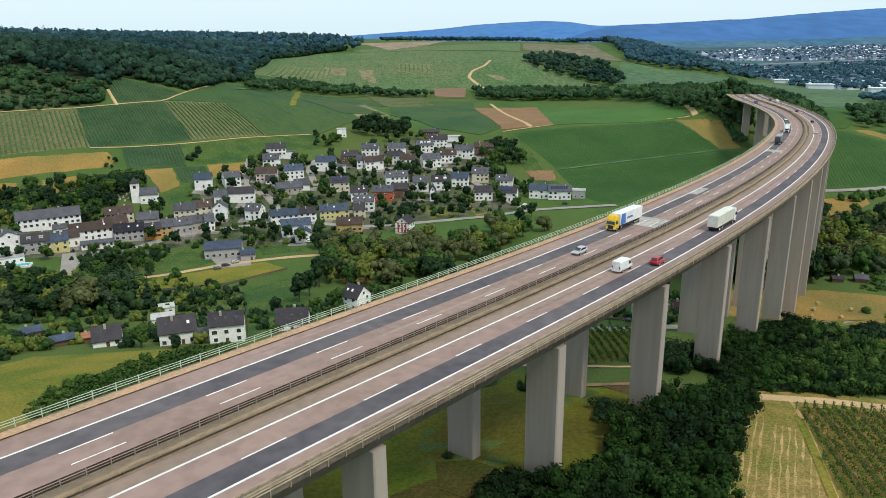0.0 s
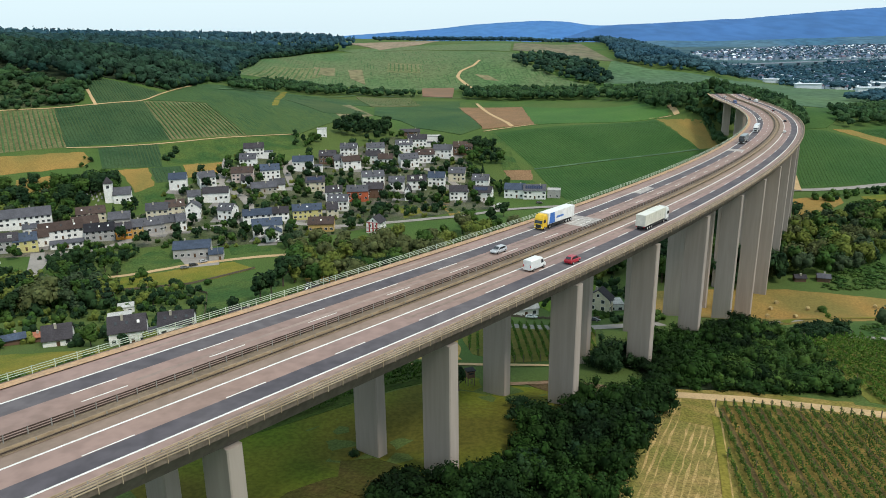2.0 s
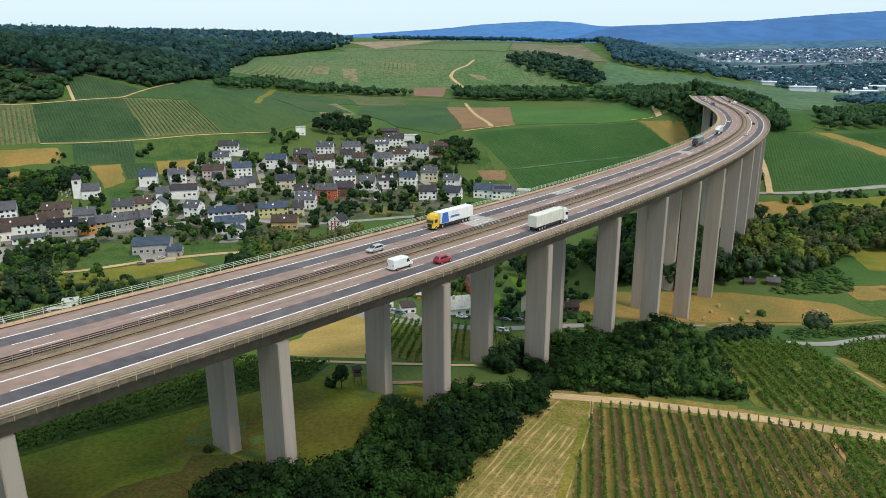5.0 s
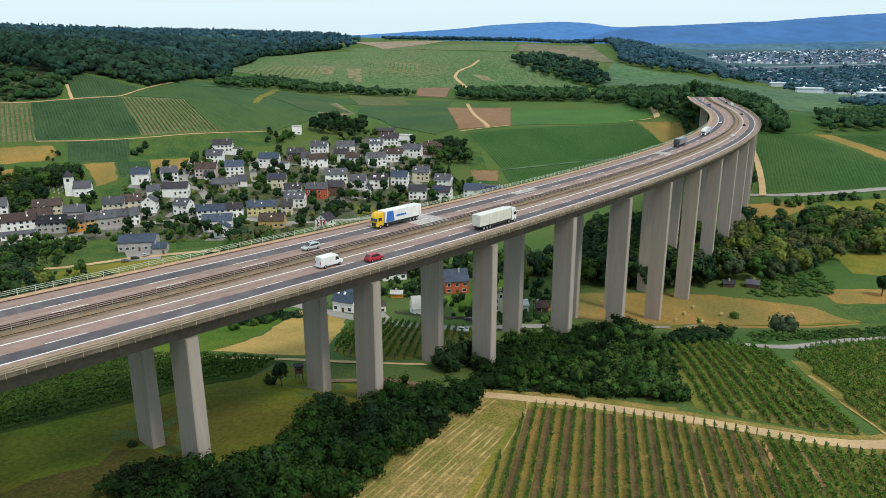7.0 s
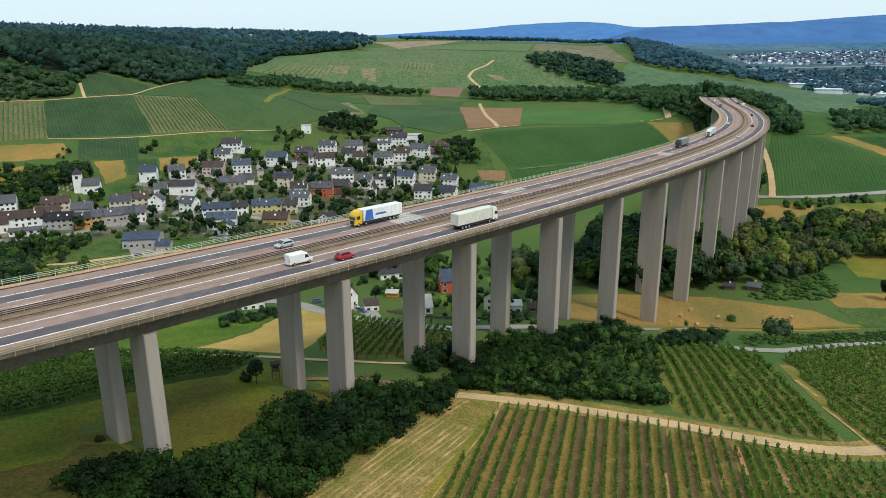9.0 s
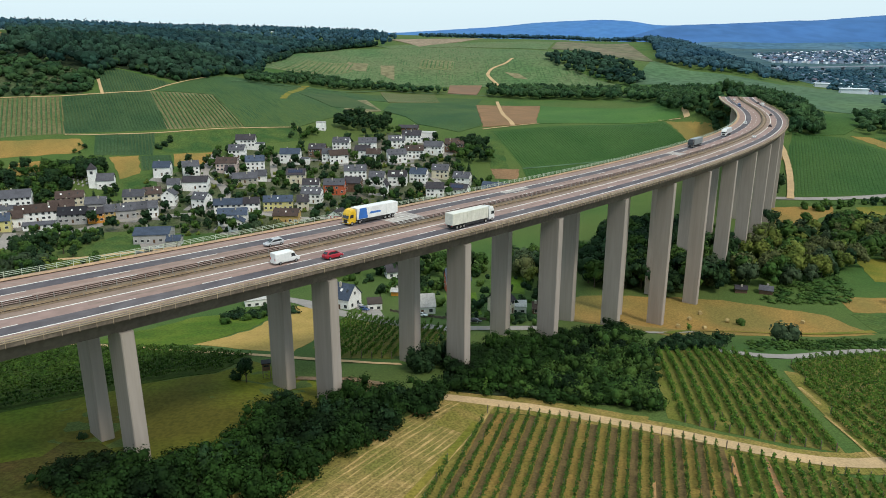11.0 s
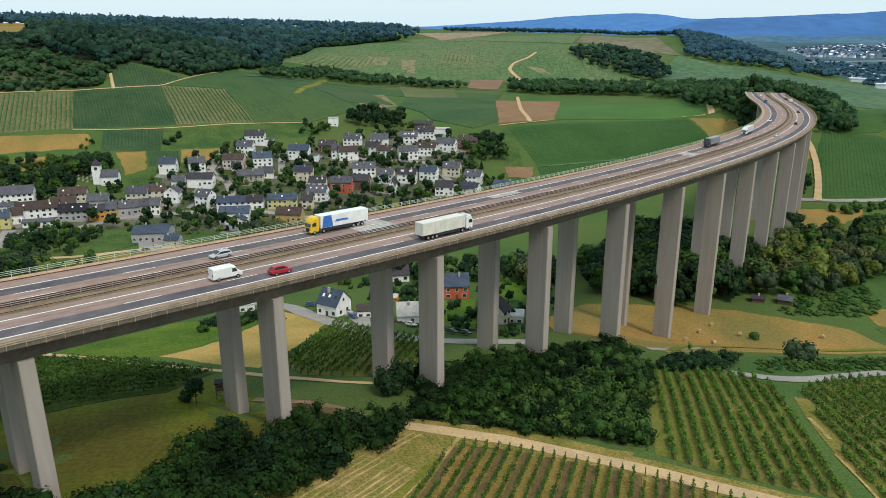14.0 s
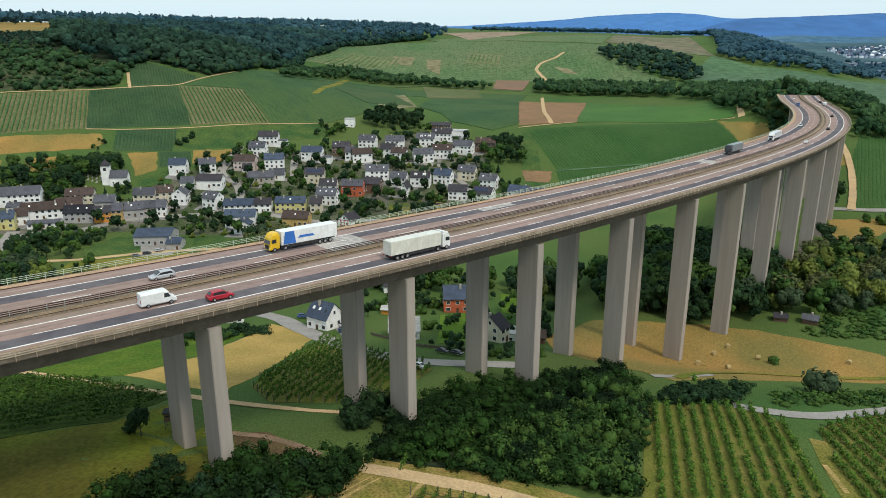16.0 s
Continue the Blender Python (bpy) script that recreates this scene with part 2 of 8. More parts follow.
bpy.context.view_layer.update()
for side, lo, hi, mid in (("west", 0.35, 16.75, 6.6), ("east", -15.35, -0.35, -10.4)):
    # slab with tapered cantilevers and a box girder below
    sec = [(lo, 0), (lo, -0.35), (mid - 3.9, -0.9), (mid - 3.1, -3.2), (mid + 3.1, -3.2), (mid + 3.9, -0.9), (hi, -0.35), (hi, 0)]
    vpart("deck_girder", sweep(BRIDGE, sec), "girder", "concrete box girder with wide slab, under-deck shade in its brown")
for lo, hi, m, label in ((11.15, 15.3, "asphalt_light", "pale worn hard shoulder"), (7.65, 11.15, "asphalt_dark", "dark resurfaced lane"), (0.9, 7.65, "asphalt_light", "pale reddish-grey lanes"),
                         (-8.6, -0.9, "asphalt_light", "pale reddish-grey lanes"), (-11.9, -8.6, "asphalt_dark", "dark resurfaced lane"), (-15.0, -11.9, "asphalt_light", "pale worn hard shoulder")):
    vpart("road_surface", sweep(ALONG, [(lo, 0.0), (hi, 0.0), (hi, 0.08), (lo, 0.08)]), m, label)


def pier(s, off):
    """One tall box pier, wider across the road, tapering slightly upwards."""
    x, y, z, nx, ny = axis(s)
    x, y = x + nx * off, y + ny * off
    top, foot = z - 3.3, min(ground_at(x, y), ground_at(x + 3, y), ground_at(x, y - 3)) - 1.5
    bm = bmesh.new()
    h = top - foot
    rings = []
    for u, k in ((0, 0), (h - 1.2, 1), (h - 1.0, 1), (h, 1)):
        f = u / h
        w, d = 3.17 - 0.1 * (1 - f), 1.1 + 0.15 * (1 - f)      # half sizes across and along the road
        c = 0.18
        rings.append([bm.verts.new((a, b, u)) for a, b in ((-d + c, -w), (d - c, -w), (d, -w + c), (d, w - c), (d - c, w), (-d + c, w), (-d, w - c), (-d, -w + c))])
    for r, q in zip(rings, rings[1:]):
        for k in range(8):
            bm.faces.new((r[k], r[(k + 1) % 8], q[(k + 1) % 8], q[k]))
    bm.faces.new(rings[-1])
    bm.transform(pose(x, y, foot, 0, 0, math.degrees(heading(s))))
    return vpart("pier", bm, "concrete", "tall grey concrete pier")


PIERS = [22.85 + 40.8 * i for i in range(-4, 16)]
for s in PIERS:
    pier(s, 6.3)
    pier(s, -11.1)

# ---- fields: thin sheets that follow the land ----
# hillside vineyard green, with blue added to its colour for haze
mat("vines", (0.0299, 0.066, 0.0275), 0.95, (0.0466, 0.0836, 0.0342), 0.03, grain=0.8, grain_amount=0.18, big=0.015, big_colour=(0.0634, 0.0915, 0.0342))
mat("vines_pale", (0.176, 0.149, 0.081), 0.95, (0.117, 0.117, 0.054), 0.05, grain=0.5, grain_amount=0.2, big=0.02, big_colour=(0.108, 0.117, 0.045))
# far vineyards: greyer and bluer green stands for the haze
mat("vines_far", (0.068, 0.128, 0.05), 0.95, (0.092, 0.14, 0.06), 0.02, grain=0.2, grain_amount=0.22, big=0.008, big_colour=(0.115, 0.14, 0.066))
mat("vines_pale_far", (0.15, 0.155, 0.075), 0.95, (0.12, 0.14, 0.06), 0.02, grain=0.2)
mat("wheat", (0.335, 0.195, 0.058), 0.95, (0.255, 0.157, 0.046), 0.05, grain=1.6, grain_amount=0.18, big=0.035, big_colour=(0.16, 0.14, 0.042), stretch=(1, 0.45, 1))
mat("straw", (0.165, 0.152, 0.024), 0.95, (0.085, 0.118, 0.018), 0.07, grain=1.6, grain_amount=0.22, big=0.03, big_colour=(0.215, 0.17, 0.035))
mat("soil", (0.239, 0.138, 0.0736), 0.95, (0.193, 0.12, 0.0644), 0.05, grain=0.8, grain_amount=0.18, bump=0.1)
mat("soil_far", (0.16, 0.135, 0.09), 0.95, (0.12, 0.125, 0.07), 0.01, grain=0.06)
mat("plot_far", (0.2, 0.17, 0.095), 0.95, (0.16, 0.15, 0.08), 0.02, grain=0.1)
mat("tan_far", (0.27, 0.2, 0.14), 0.95, (0.22, 0.175, 0.12), 0.02, grain=0.1)
mat("brick_soil", (0.22, 0.13, 0.085), 0.95, (0.18, 0.12, 0.08), 0.05)
mat("soil_dark", (0.108, 0.076, 0.032), 0.95, (0.14, 0.098, 0.04), 0.3, grain=2.5, grain_amount=0.25)
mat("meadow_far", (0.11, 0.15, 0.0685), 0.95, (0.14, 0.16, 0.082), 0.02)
mat("grass", (0.0361, 0.0791, 0.0227), 0.95, (0.0705, 0.107, 0.0269), 0.08, grain=0.9, grain_amount=0.25, bump=0.1)
mat("vine_ground", (0.185, 0.15, 0.045), 0.95, (0.10, 0.115, 0.02), 0.2, grain=2.0, grain_amount=0.2, big=0.04, big_colour=(0.12, 0.13, 0.025))
mat("vine_soil", (0.24, 0.15, 0.044), 0.95, (0.185, 0.132, 0.034), 0.25, grain=2.2, grain_amount=0.25, big=0.06, big_colour=(0.15, 0.135, 0.03))
mat("vine_dark", (0.03, 0.055, 0.01), 0.95, (0.05, 0.075, 0.014), 0.2, grain=1.5, grain_amount=0.25)
mat("stubble", (0.28, 0.19, 0.072), 0.95, (0.185, 0.145, 0.046), 0.25, grain=2.2, grain_amount=0.3, big=0.07, big_colour=(0.13, 0.135, 0.03))
mat("sand", (0.50, 0.345, 0.185), 0.95, (0.41, 0.29, 0.16), 0.15, grain=2.0, grain_amount=0.12)
mat("road_pale", (0.3, 0.275, 0.25), 0.9, (0.25, 0.23, 0.21), 0.1, grain=1.0, grain_amount=0.08)
mat("vine_leaf", (0.044, 0.1, 0.014), 0.75, (0.078, 0.145, 0.02), 0.3, island=0.4)
mat("wheat_gold", (0.44, 0.285, 0.09), 0.95, (0.35, 0.235, 0.075), 0.06, grain=1.6, grain_amount=0.15, big=0.05, big_colour=(0.27, 0.2, 0.055))
mat("hay_green", (0.0684, 0.123, 0.0133), 0.95, (0.109, 0.142, 0.019), 0.08, grain=1.2, grain_amount=0.22, big=0.05, big_colour=(0.0475, 0.095, 0.0114))
mat("lawn", (0.075, 0.145, 0.016), 0.95, (0.10, 0.16, 0.022), 0.1, grain=1.2, grain_amount=0.2)
mat("vine_leaf_dark", (0.022, 0.055, 0.009), 0.75, (0.05, 0.095, 0.014), 0.3, island=0.45)
mat("vine_leaf_mid", (0.034, 0.074, 0.012), 0.75, (0.06, 0.108, 0.017), 0.3, island=0.45)
mat("dry_verge", (0.30, 0.20, 0.07), 0.95, (0.19, 0.155, 0.04), 0.2, grain=2.0, grain_amount=0.3, big=0.08, big_colour=(0.12, 0.125, 0.022))
# far slope: haze put into the green as extra blue
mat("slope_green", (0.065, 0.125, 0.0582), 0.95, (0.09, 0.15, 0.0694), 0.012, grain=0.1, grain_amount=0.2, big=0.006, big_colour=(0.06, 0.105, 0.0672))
mat("village_ground", (0.048, 0.07, 0.026), 0.95, (0.14, 0.125, 0.1), 0.05, grain=0.9, grain_amount=0.3, big=0.03, big_colour=(0.068, 0.085, 0.036))
# hedge green with the same haze blue mixed in
mat("vine_hedge", (0.0255, 0.059, 0.0257), 0.85, (0.044, 0.081, 0.0342), 0.05, grain=0.7, grain_amount=0.22)
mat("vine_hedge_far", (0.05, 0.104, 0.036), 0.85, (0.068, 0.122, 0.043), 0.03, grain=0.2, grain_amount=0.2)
mat("rough_grass", (0.066, 0.11, 0.010), 0.95, (0.132, 0.146, 0.016), 0.05, grain=1.2, grain_amount=0.18, big=0.035, big_colour=(0.085, 0.07, 0.015))
# these two greens also hold some blue as haze
mat("vines_bright", (0.029, 0.0704, 0.029), 0.95, (0.0484, 0.0933, 0.0349), 0.025, grain=0.8, grain_amount=0.22, big=0.01, big_colour=(0.0634, 0.0986, 0.031))
mat("vine_hedge_bright", (0.0238, 0.0634, 0.0271), 0.85, (0.0458, 0.0906, 0.0339), 0.03, grain=0.7, grain_amount=0.22)
mat("vines_lush", (0.03, 0.077, 0.02), 0.95, (0.044, 0.094, 0.025), 0.02, grain=0.6, grain_amount=0.14, big=0.012, big_colour=(0.054, 0.1, 0.025))
mat("vines_fresh", (0.056, 0.128, 0.03), 0.95, (0.074, 0.146, 0.035), 0.02, grain=0.6, grain_amount=0.14, big=0.012, big_colour=(0.046, 0.105, 0.03))
mat("vine_hedge_fresh", (0.052, 0.122, 0.0275), 0.85, (0.072, 0.14, 0.0338), 0.02, grain=0.6, grain_amount=0.16)
mat("vine_hedge_lush", (0.028, 0.074, 0.0187), 0.85, (0.042, 0.09, 0.0238), 0.02, grain=0.6, grain_amount=0.16)
mat("yard", (0.25, 0.235, 0.22), 0.9, (0.17, 0.16, 0.15), 0.2, grain=1.2, grain_amount=0.12)
mat("shrub_floor", (0.032, 0.064, 0.026), 0.95, (0.052, 0.08, 0.034), 0.06, grain=0.4, grain_amount=0.3, big=0.03, big_colour=(0.075, 0.078, 0.04))
# shade below the crowns is put into this near-black floor colour
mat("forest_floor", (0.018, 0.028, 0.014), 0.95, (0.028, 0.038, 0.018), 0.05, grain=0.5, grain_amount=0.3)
mat("clay", (0.42, 0.2, 0.09), 0.95, (0.33, 0.2, 0.09), 0.4, grain=2.0, grain_amount=0.15)
mat("trampled", (0.085, 0.058, 0.028), 0.95, (0.12, 0.085, 0.04), 0.15, grain=2.0, grain_amount=0.3)
mat("dark_grass", (0.056, 0.056, 0.012), 0.95, (0.082, 0.06, 0.02), 0.15, grain=1.6, grain_amount=0.25, big=0.08, big_colour=(0.04, 0.055, 0.01))
mat("clay_pale", (0.26, 0.17, 0.115), 0.95, (0.18, 0.13, 0.08), 0.3, grain=2.0, grain_amount=0.2)
mat("straw_line", (0.42, 0.285, 0.12), 0.95, (0.24, 0.185, 0.06), 0.25, grain=2.5, grain_amount=0.25)
# valley plain: haze of distance painted in as blue
mat("plain_hazy", (0.026, 0.066, 0.092), 0.95, (0.042, 0.09, 0.11), 0.006, grain=0.03, grain_amount=0.25, big=0.003, big_colour=(0.062, 0.11, 0.115))
mat("post_wood", (0.16, 0.13, 0.1), 0.9, (0.11, 0.09, 0.07), 2.0)

FIELD_WORDS = {
    "vines_fresh": ("vineyard", "bright fresh green vineyard strip on the slope"), "dark_grass": ("ground_patch", "dark olive-brown ground patch below the viaduct"), "vines_lush": ("vineyard", "lush green vineyard slope with close leafy rows"), "yard": ("pavement", "grey paved yard beside a village house"), "shrub_floor": ("meadow", "rough green slope between scattered shrubs"),
    "vines": ("vineyard", "green vineyard ground between close vine rows"), "vines_bright": ("vineyard", "fresh green vineyard ground between vine rows"), "vines_pale": ("vineyard", "vineyard on pale dry ground"), "vines_far": ("vineyard", "far vineyard slope, haze mixed into its green"),
    "vines_pale_far": ("vineyard", "far vineyard plot on pale ground"), "wheat": ("field", "ripe golden-brown stubble field"), "straw": ("field", "dry yellow-green hay meadow"),
    "soil": ("field", "bare reddish-brown ploughed plot"), "soil_far": ("field", "far brownish fallow slope"), "brick_soil": ("field", "brick-brown bare plot"), "meadow_far": ("meadow", "far light green meadow"),
    "grass": ("meadow", "fresh green mown grass"), "vine_ground": ("vineyard", "vineyard floor of dry grass"), "vine_soil": ("vineyard", "vineyard floor of dry grass and tilled soil"),
    "vine_dark": ("vineyard", "dense dark green vineyard ground"), "stubble": ("field", "pale cleared field with dry straw lines"), "sand": ("track", "pale sandy farm track"), "road_pale": ("road", "pale grey village road"), "rough_grass": ("meadow", "dark rough grass below the viaduct"), "trampled": ("ground_patch", "dark trampled damp ground below the viaduct"), "plot_far": ("field", "far pale dry plot on the hill"), "tan_far": ("field", "far pinkish-tan bare field"), "plain_hazy": ("meadow", "far valley plain, haze blue in its colour"), "forest_floor": ("forest_floor", "forest floor, shade put into its dark colour"), "slope_green": ("meadow", "far slope below the motorway, haze mixed into its green"), "village_ground": ("ground_patch", "gardens, yards and gravel between the village houses"), "straw_line": ("track", "worn pale path beside the vines"), "wheat_gold": ("field", "golden ripe grain field below the viaduct"), "hay_green": ("meadow", "bright green meadow beside the farm track"), "lawn": ("lawn", "bright green garden lawn"), "dry_verge": ("verge", "dry tan grass verge beside the farm track"), "clay_pale": ("track", "pale trodden earth path below the viaduct"), "clay": ("track", "bare reddish clay strip")}


def clip(poly, axis_no, value, keep_above):
    out = []
    for k, p in enumerate(poly):
        q = poly[(k + 1) % len(poly)]
        a, b = (p[axis_no] - value), (q[axis_no] - value)
        if not keep_above:
            a, b = -a, -b
        if a >= 0:
            out.append(p)
        if (a > 0 > b) or (a < 0 < b):
            f = a / (a - b)
            out.append((p[0] + (q[0] - p[0]) * f, p[1] + (q[1] - p[1]) * f))
    return out


def drape(poly, lift, cell=None):
    """A sheet over the polygon that follows the land, lifted a little."""
    xs, ys = [p[0] for p in poly], [p[1] for p in poly]
    cell = cell or max(4.0, max(max(xs) - min(xs), max(ys) - min(ys)) / 45)
    verts, faces = [], []
    x = math.floor(min(xs) / cell) * cell
    while x < max(xs):
        strip = clip(clip(poly, 0, x, True), 0, x + cell, False)
        if len(strip) > 2:
            y = math.floor(min(p[1] for p in strip) / cell) * cell
            top = max(p[1] for p in strip)
            while y < top:
                piece = clip(clip(strip, 1, y, True), 1, y + cell, False)
                if len(piece) > 2:
                    k = len(verts)
                    verts += piece
                    faces.append(tuple(range(k, k + len(piece))))
                y += cell
        x += cell
    tops = len(verts)
    for k, (ax, ay) in enumerate(poly):          # turf edge down into the land
        bx, by = poly[(k + 1) % len(poly)]
        n = max(1, int(math.hypot(bx - ax, by - ay) / cell))
        for i in range(n):
            (px, py), (qx, qy) = ((ax + (bx - ax) * f, ay + (by - ay) * f) for f in (i / n, (i + 1) / n))
            q = len(verts)
            verts += [(px, py), (qx, qy), (qx, qy), (px, py)]
            faces.append((q, q + 1, q + 2, q + 3))
    v = np.array(verts)
    z = height(v[:, 0], v[:, 1]) + lift
    z[tops + 2::4] -= lift + 0.5
    z[tops + 3::4] -= lift + 0.5
    return [(float(a), float(b), float(c)) for (a, b), c in zip(verts, z)], faces


def crossings(poly, px, py, dx, dy):
    """Where the line through px, py along dx, dy is inside the polygon: pairs of distances."""
    hits = []
    for k, (ax, ay) in enumerate(poly):
        bx, by = poly[(k + 1) % len(poly)]
        ex, ey = bx - ax, by - ay
        den = dx * ey - dy * ex
        if abs(den) > 1e-9:
            t = ((ax - px) * ey - (ay - py) * ex) / den
            f = ((ax - px) * dy - (ay - py) * dx) / den
            if 0 <= f < 1:
                hits.append(t)
    hits.sort()
    return list(zip(hits[::2], hits[1::2]))


def row_lines(poly, angle, spacing):
    """Straight planting lines across the polygon: start, end."""
    a = radians(angle)
    dx, dy = math.cos(a), math.sin(a)
    o = [-p[0] * dy + p[1] * dx for p in poly]
    n = math.ceil(min(o) / spacing) + 0.35
    while n * spacing < max(o):
        px, py = -dy * n * spacing, dx * n * spacing
        for t0, t1 in crossings(poly, px, py, dx, dy):
            if t1 - t0 > 3:
                yield (px + dx * t0, py + dy * t0), (px + dx * t1, py + dy * t1), dx, dy
        n += 1


def hedge_rows(poly, angle, spacing, h, w, seg, rng):
    """Low vine hedges with an uneven outline."""
    vs, fs = [], []
    for (x0, y0), (x1, y1), dx, dy in row_lines(poly, angle, spacing):
        length = math.hypot(x1 - x0, y1 - y0)
        n = max(2, int(length / seg) + 1)
        t = np.linspace(0, 1, n)
        px, py = x0 + (x1 - x0) * t, y0 + (y1 - y0) * t
        z = height(px, py)
        k0 = len(vs)
        for i in range(n):
            hh, ww = h * rng.uniform(0.7, 1.15), w * rng.uniform(0.7, 1.2)
            if i in (0, n - 1):
                hh, ww = 0.05, ww * 0.5
            elif rng.random() < 0.03:
                hh *= 0.3
            for o, u in ((-ww / 2, 0.0), (-ww / 2.4, hh * 0.85), (0, hh), (ww / 2.4, hh * 0.85), (ww / 2, 0.0)):
                vs.append((px[i] - dy * o, py[i] + dx * o, z[i] + u + 0.05))
            if i:
                b = k0 + (i - 1) * 5
                fs += [(b + c, b + c + 1, b + c + 6, b + c + 5) for c in range(4)]
    return vs, fs


def leaf_rows(poly, angle, spacing, h, density, size, rng, skip=0.04, spread=0.32):
    """Vine rows of many single leaf clumps."""
    vs, fs = [], []
    for (x0, y0), (x1, y1), dx, dy in row_lines(poly, angle, spacing):
        length = math.hypot(x1 - x0, y1 - y0)
        plants = int(length / 1.1)
        for p in range(plants):
            if rng.random() < skip:
                continue
            vig = rng.uniform(0.78, 1.12)
            t = (p + 0.5) / plants
            cx, cy = x0 + (x1 - x0) * t, y0 + (y1 - y0) * t
            cz = float(height(cx, cy)) if p % 4 == 0 or p == 0 else cz
            for _ in range(int(density * vig)):
                a, o = rng.uniform(-0.62, 0.62), rng.gauss(0, spread) * vig
                u = 0.35 + (h - 0.35) * rng.random() ** 0.8 * vig
                sx = size * rng.uniform(0.6, 1.3)
                q = Euler((rng.uniform(-1.0, 1.0), rng.uniform(-1.0, 1.0), rng.uniform(0, 6.28))).to_matrix()
                c = Vector((cx + dx * a - dy * o, cy + dy * a + dx * o, cz + u))
                k = len(vs)
                for e in ((-sx, -sx * 0.7, 0), (sx, -sx * 0.8, 0), (sx * 0.8, sx * 0.8, 0), (-sx * 0.7, sx, 0)):
                    vs.append(tuple(c + q @ Vector(e)))
                fs.append((k, k + 1, k + 2, k + 3))
    return vs, fs


ROW_STYLE = {"vines_fresh": (2.4, 0.3, 1.9, 8.0, "vine_hedge_fresh"), "vines_lush": (2.4, 0.3, 1.9, 8.0, "vine_hedge_lush"), "vines_bright": (2.4, 0.42, 2.0, 6.0, "vine_hedge_bright"), "vines": (2.4, 0.55, 1.8, 6.0, "vine_hedge"), "vines_pale": (3.4, 1.2, 1.3, 5.0, "vine_hedge_far"), "vines_far": (5.0, 0.55, 3.0, 14.0, "vine_hedge_far"), "vines_pale_far": (7.0, 1.2, 2.5, 10.0, "vine_hedge_far")}


ORGANIC = ("dark_grass", "wheat_gold", "hay_green", "forest_floor", "village_ground", "clay", "dry_verge", "rough_grass", "trampled", "straw", "wheat", "soil", "grass", "stubble")


def ragged(poly, rng):
    """The polygon with uneven edges, as grass and tillage have them."""
    out = []
    for k, (ax, ay) in enumerate(poly):
        bx, by = poly[(k + 1) % len(poly)]
        d = math.hypot(bx - ax, by - ay)
        n = max(1, int(d / 5))
        for i in range(n):
            f = i / n
            j = min(1.0, d * 0.03) if i else 0.3
            out.append((ax + (bx - ax) * f + rng.uniform(-j, j), ay + (by - ay) * f + rng.uniform(-j, j)))
    return out


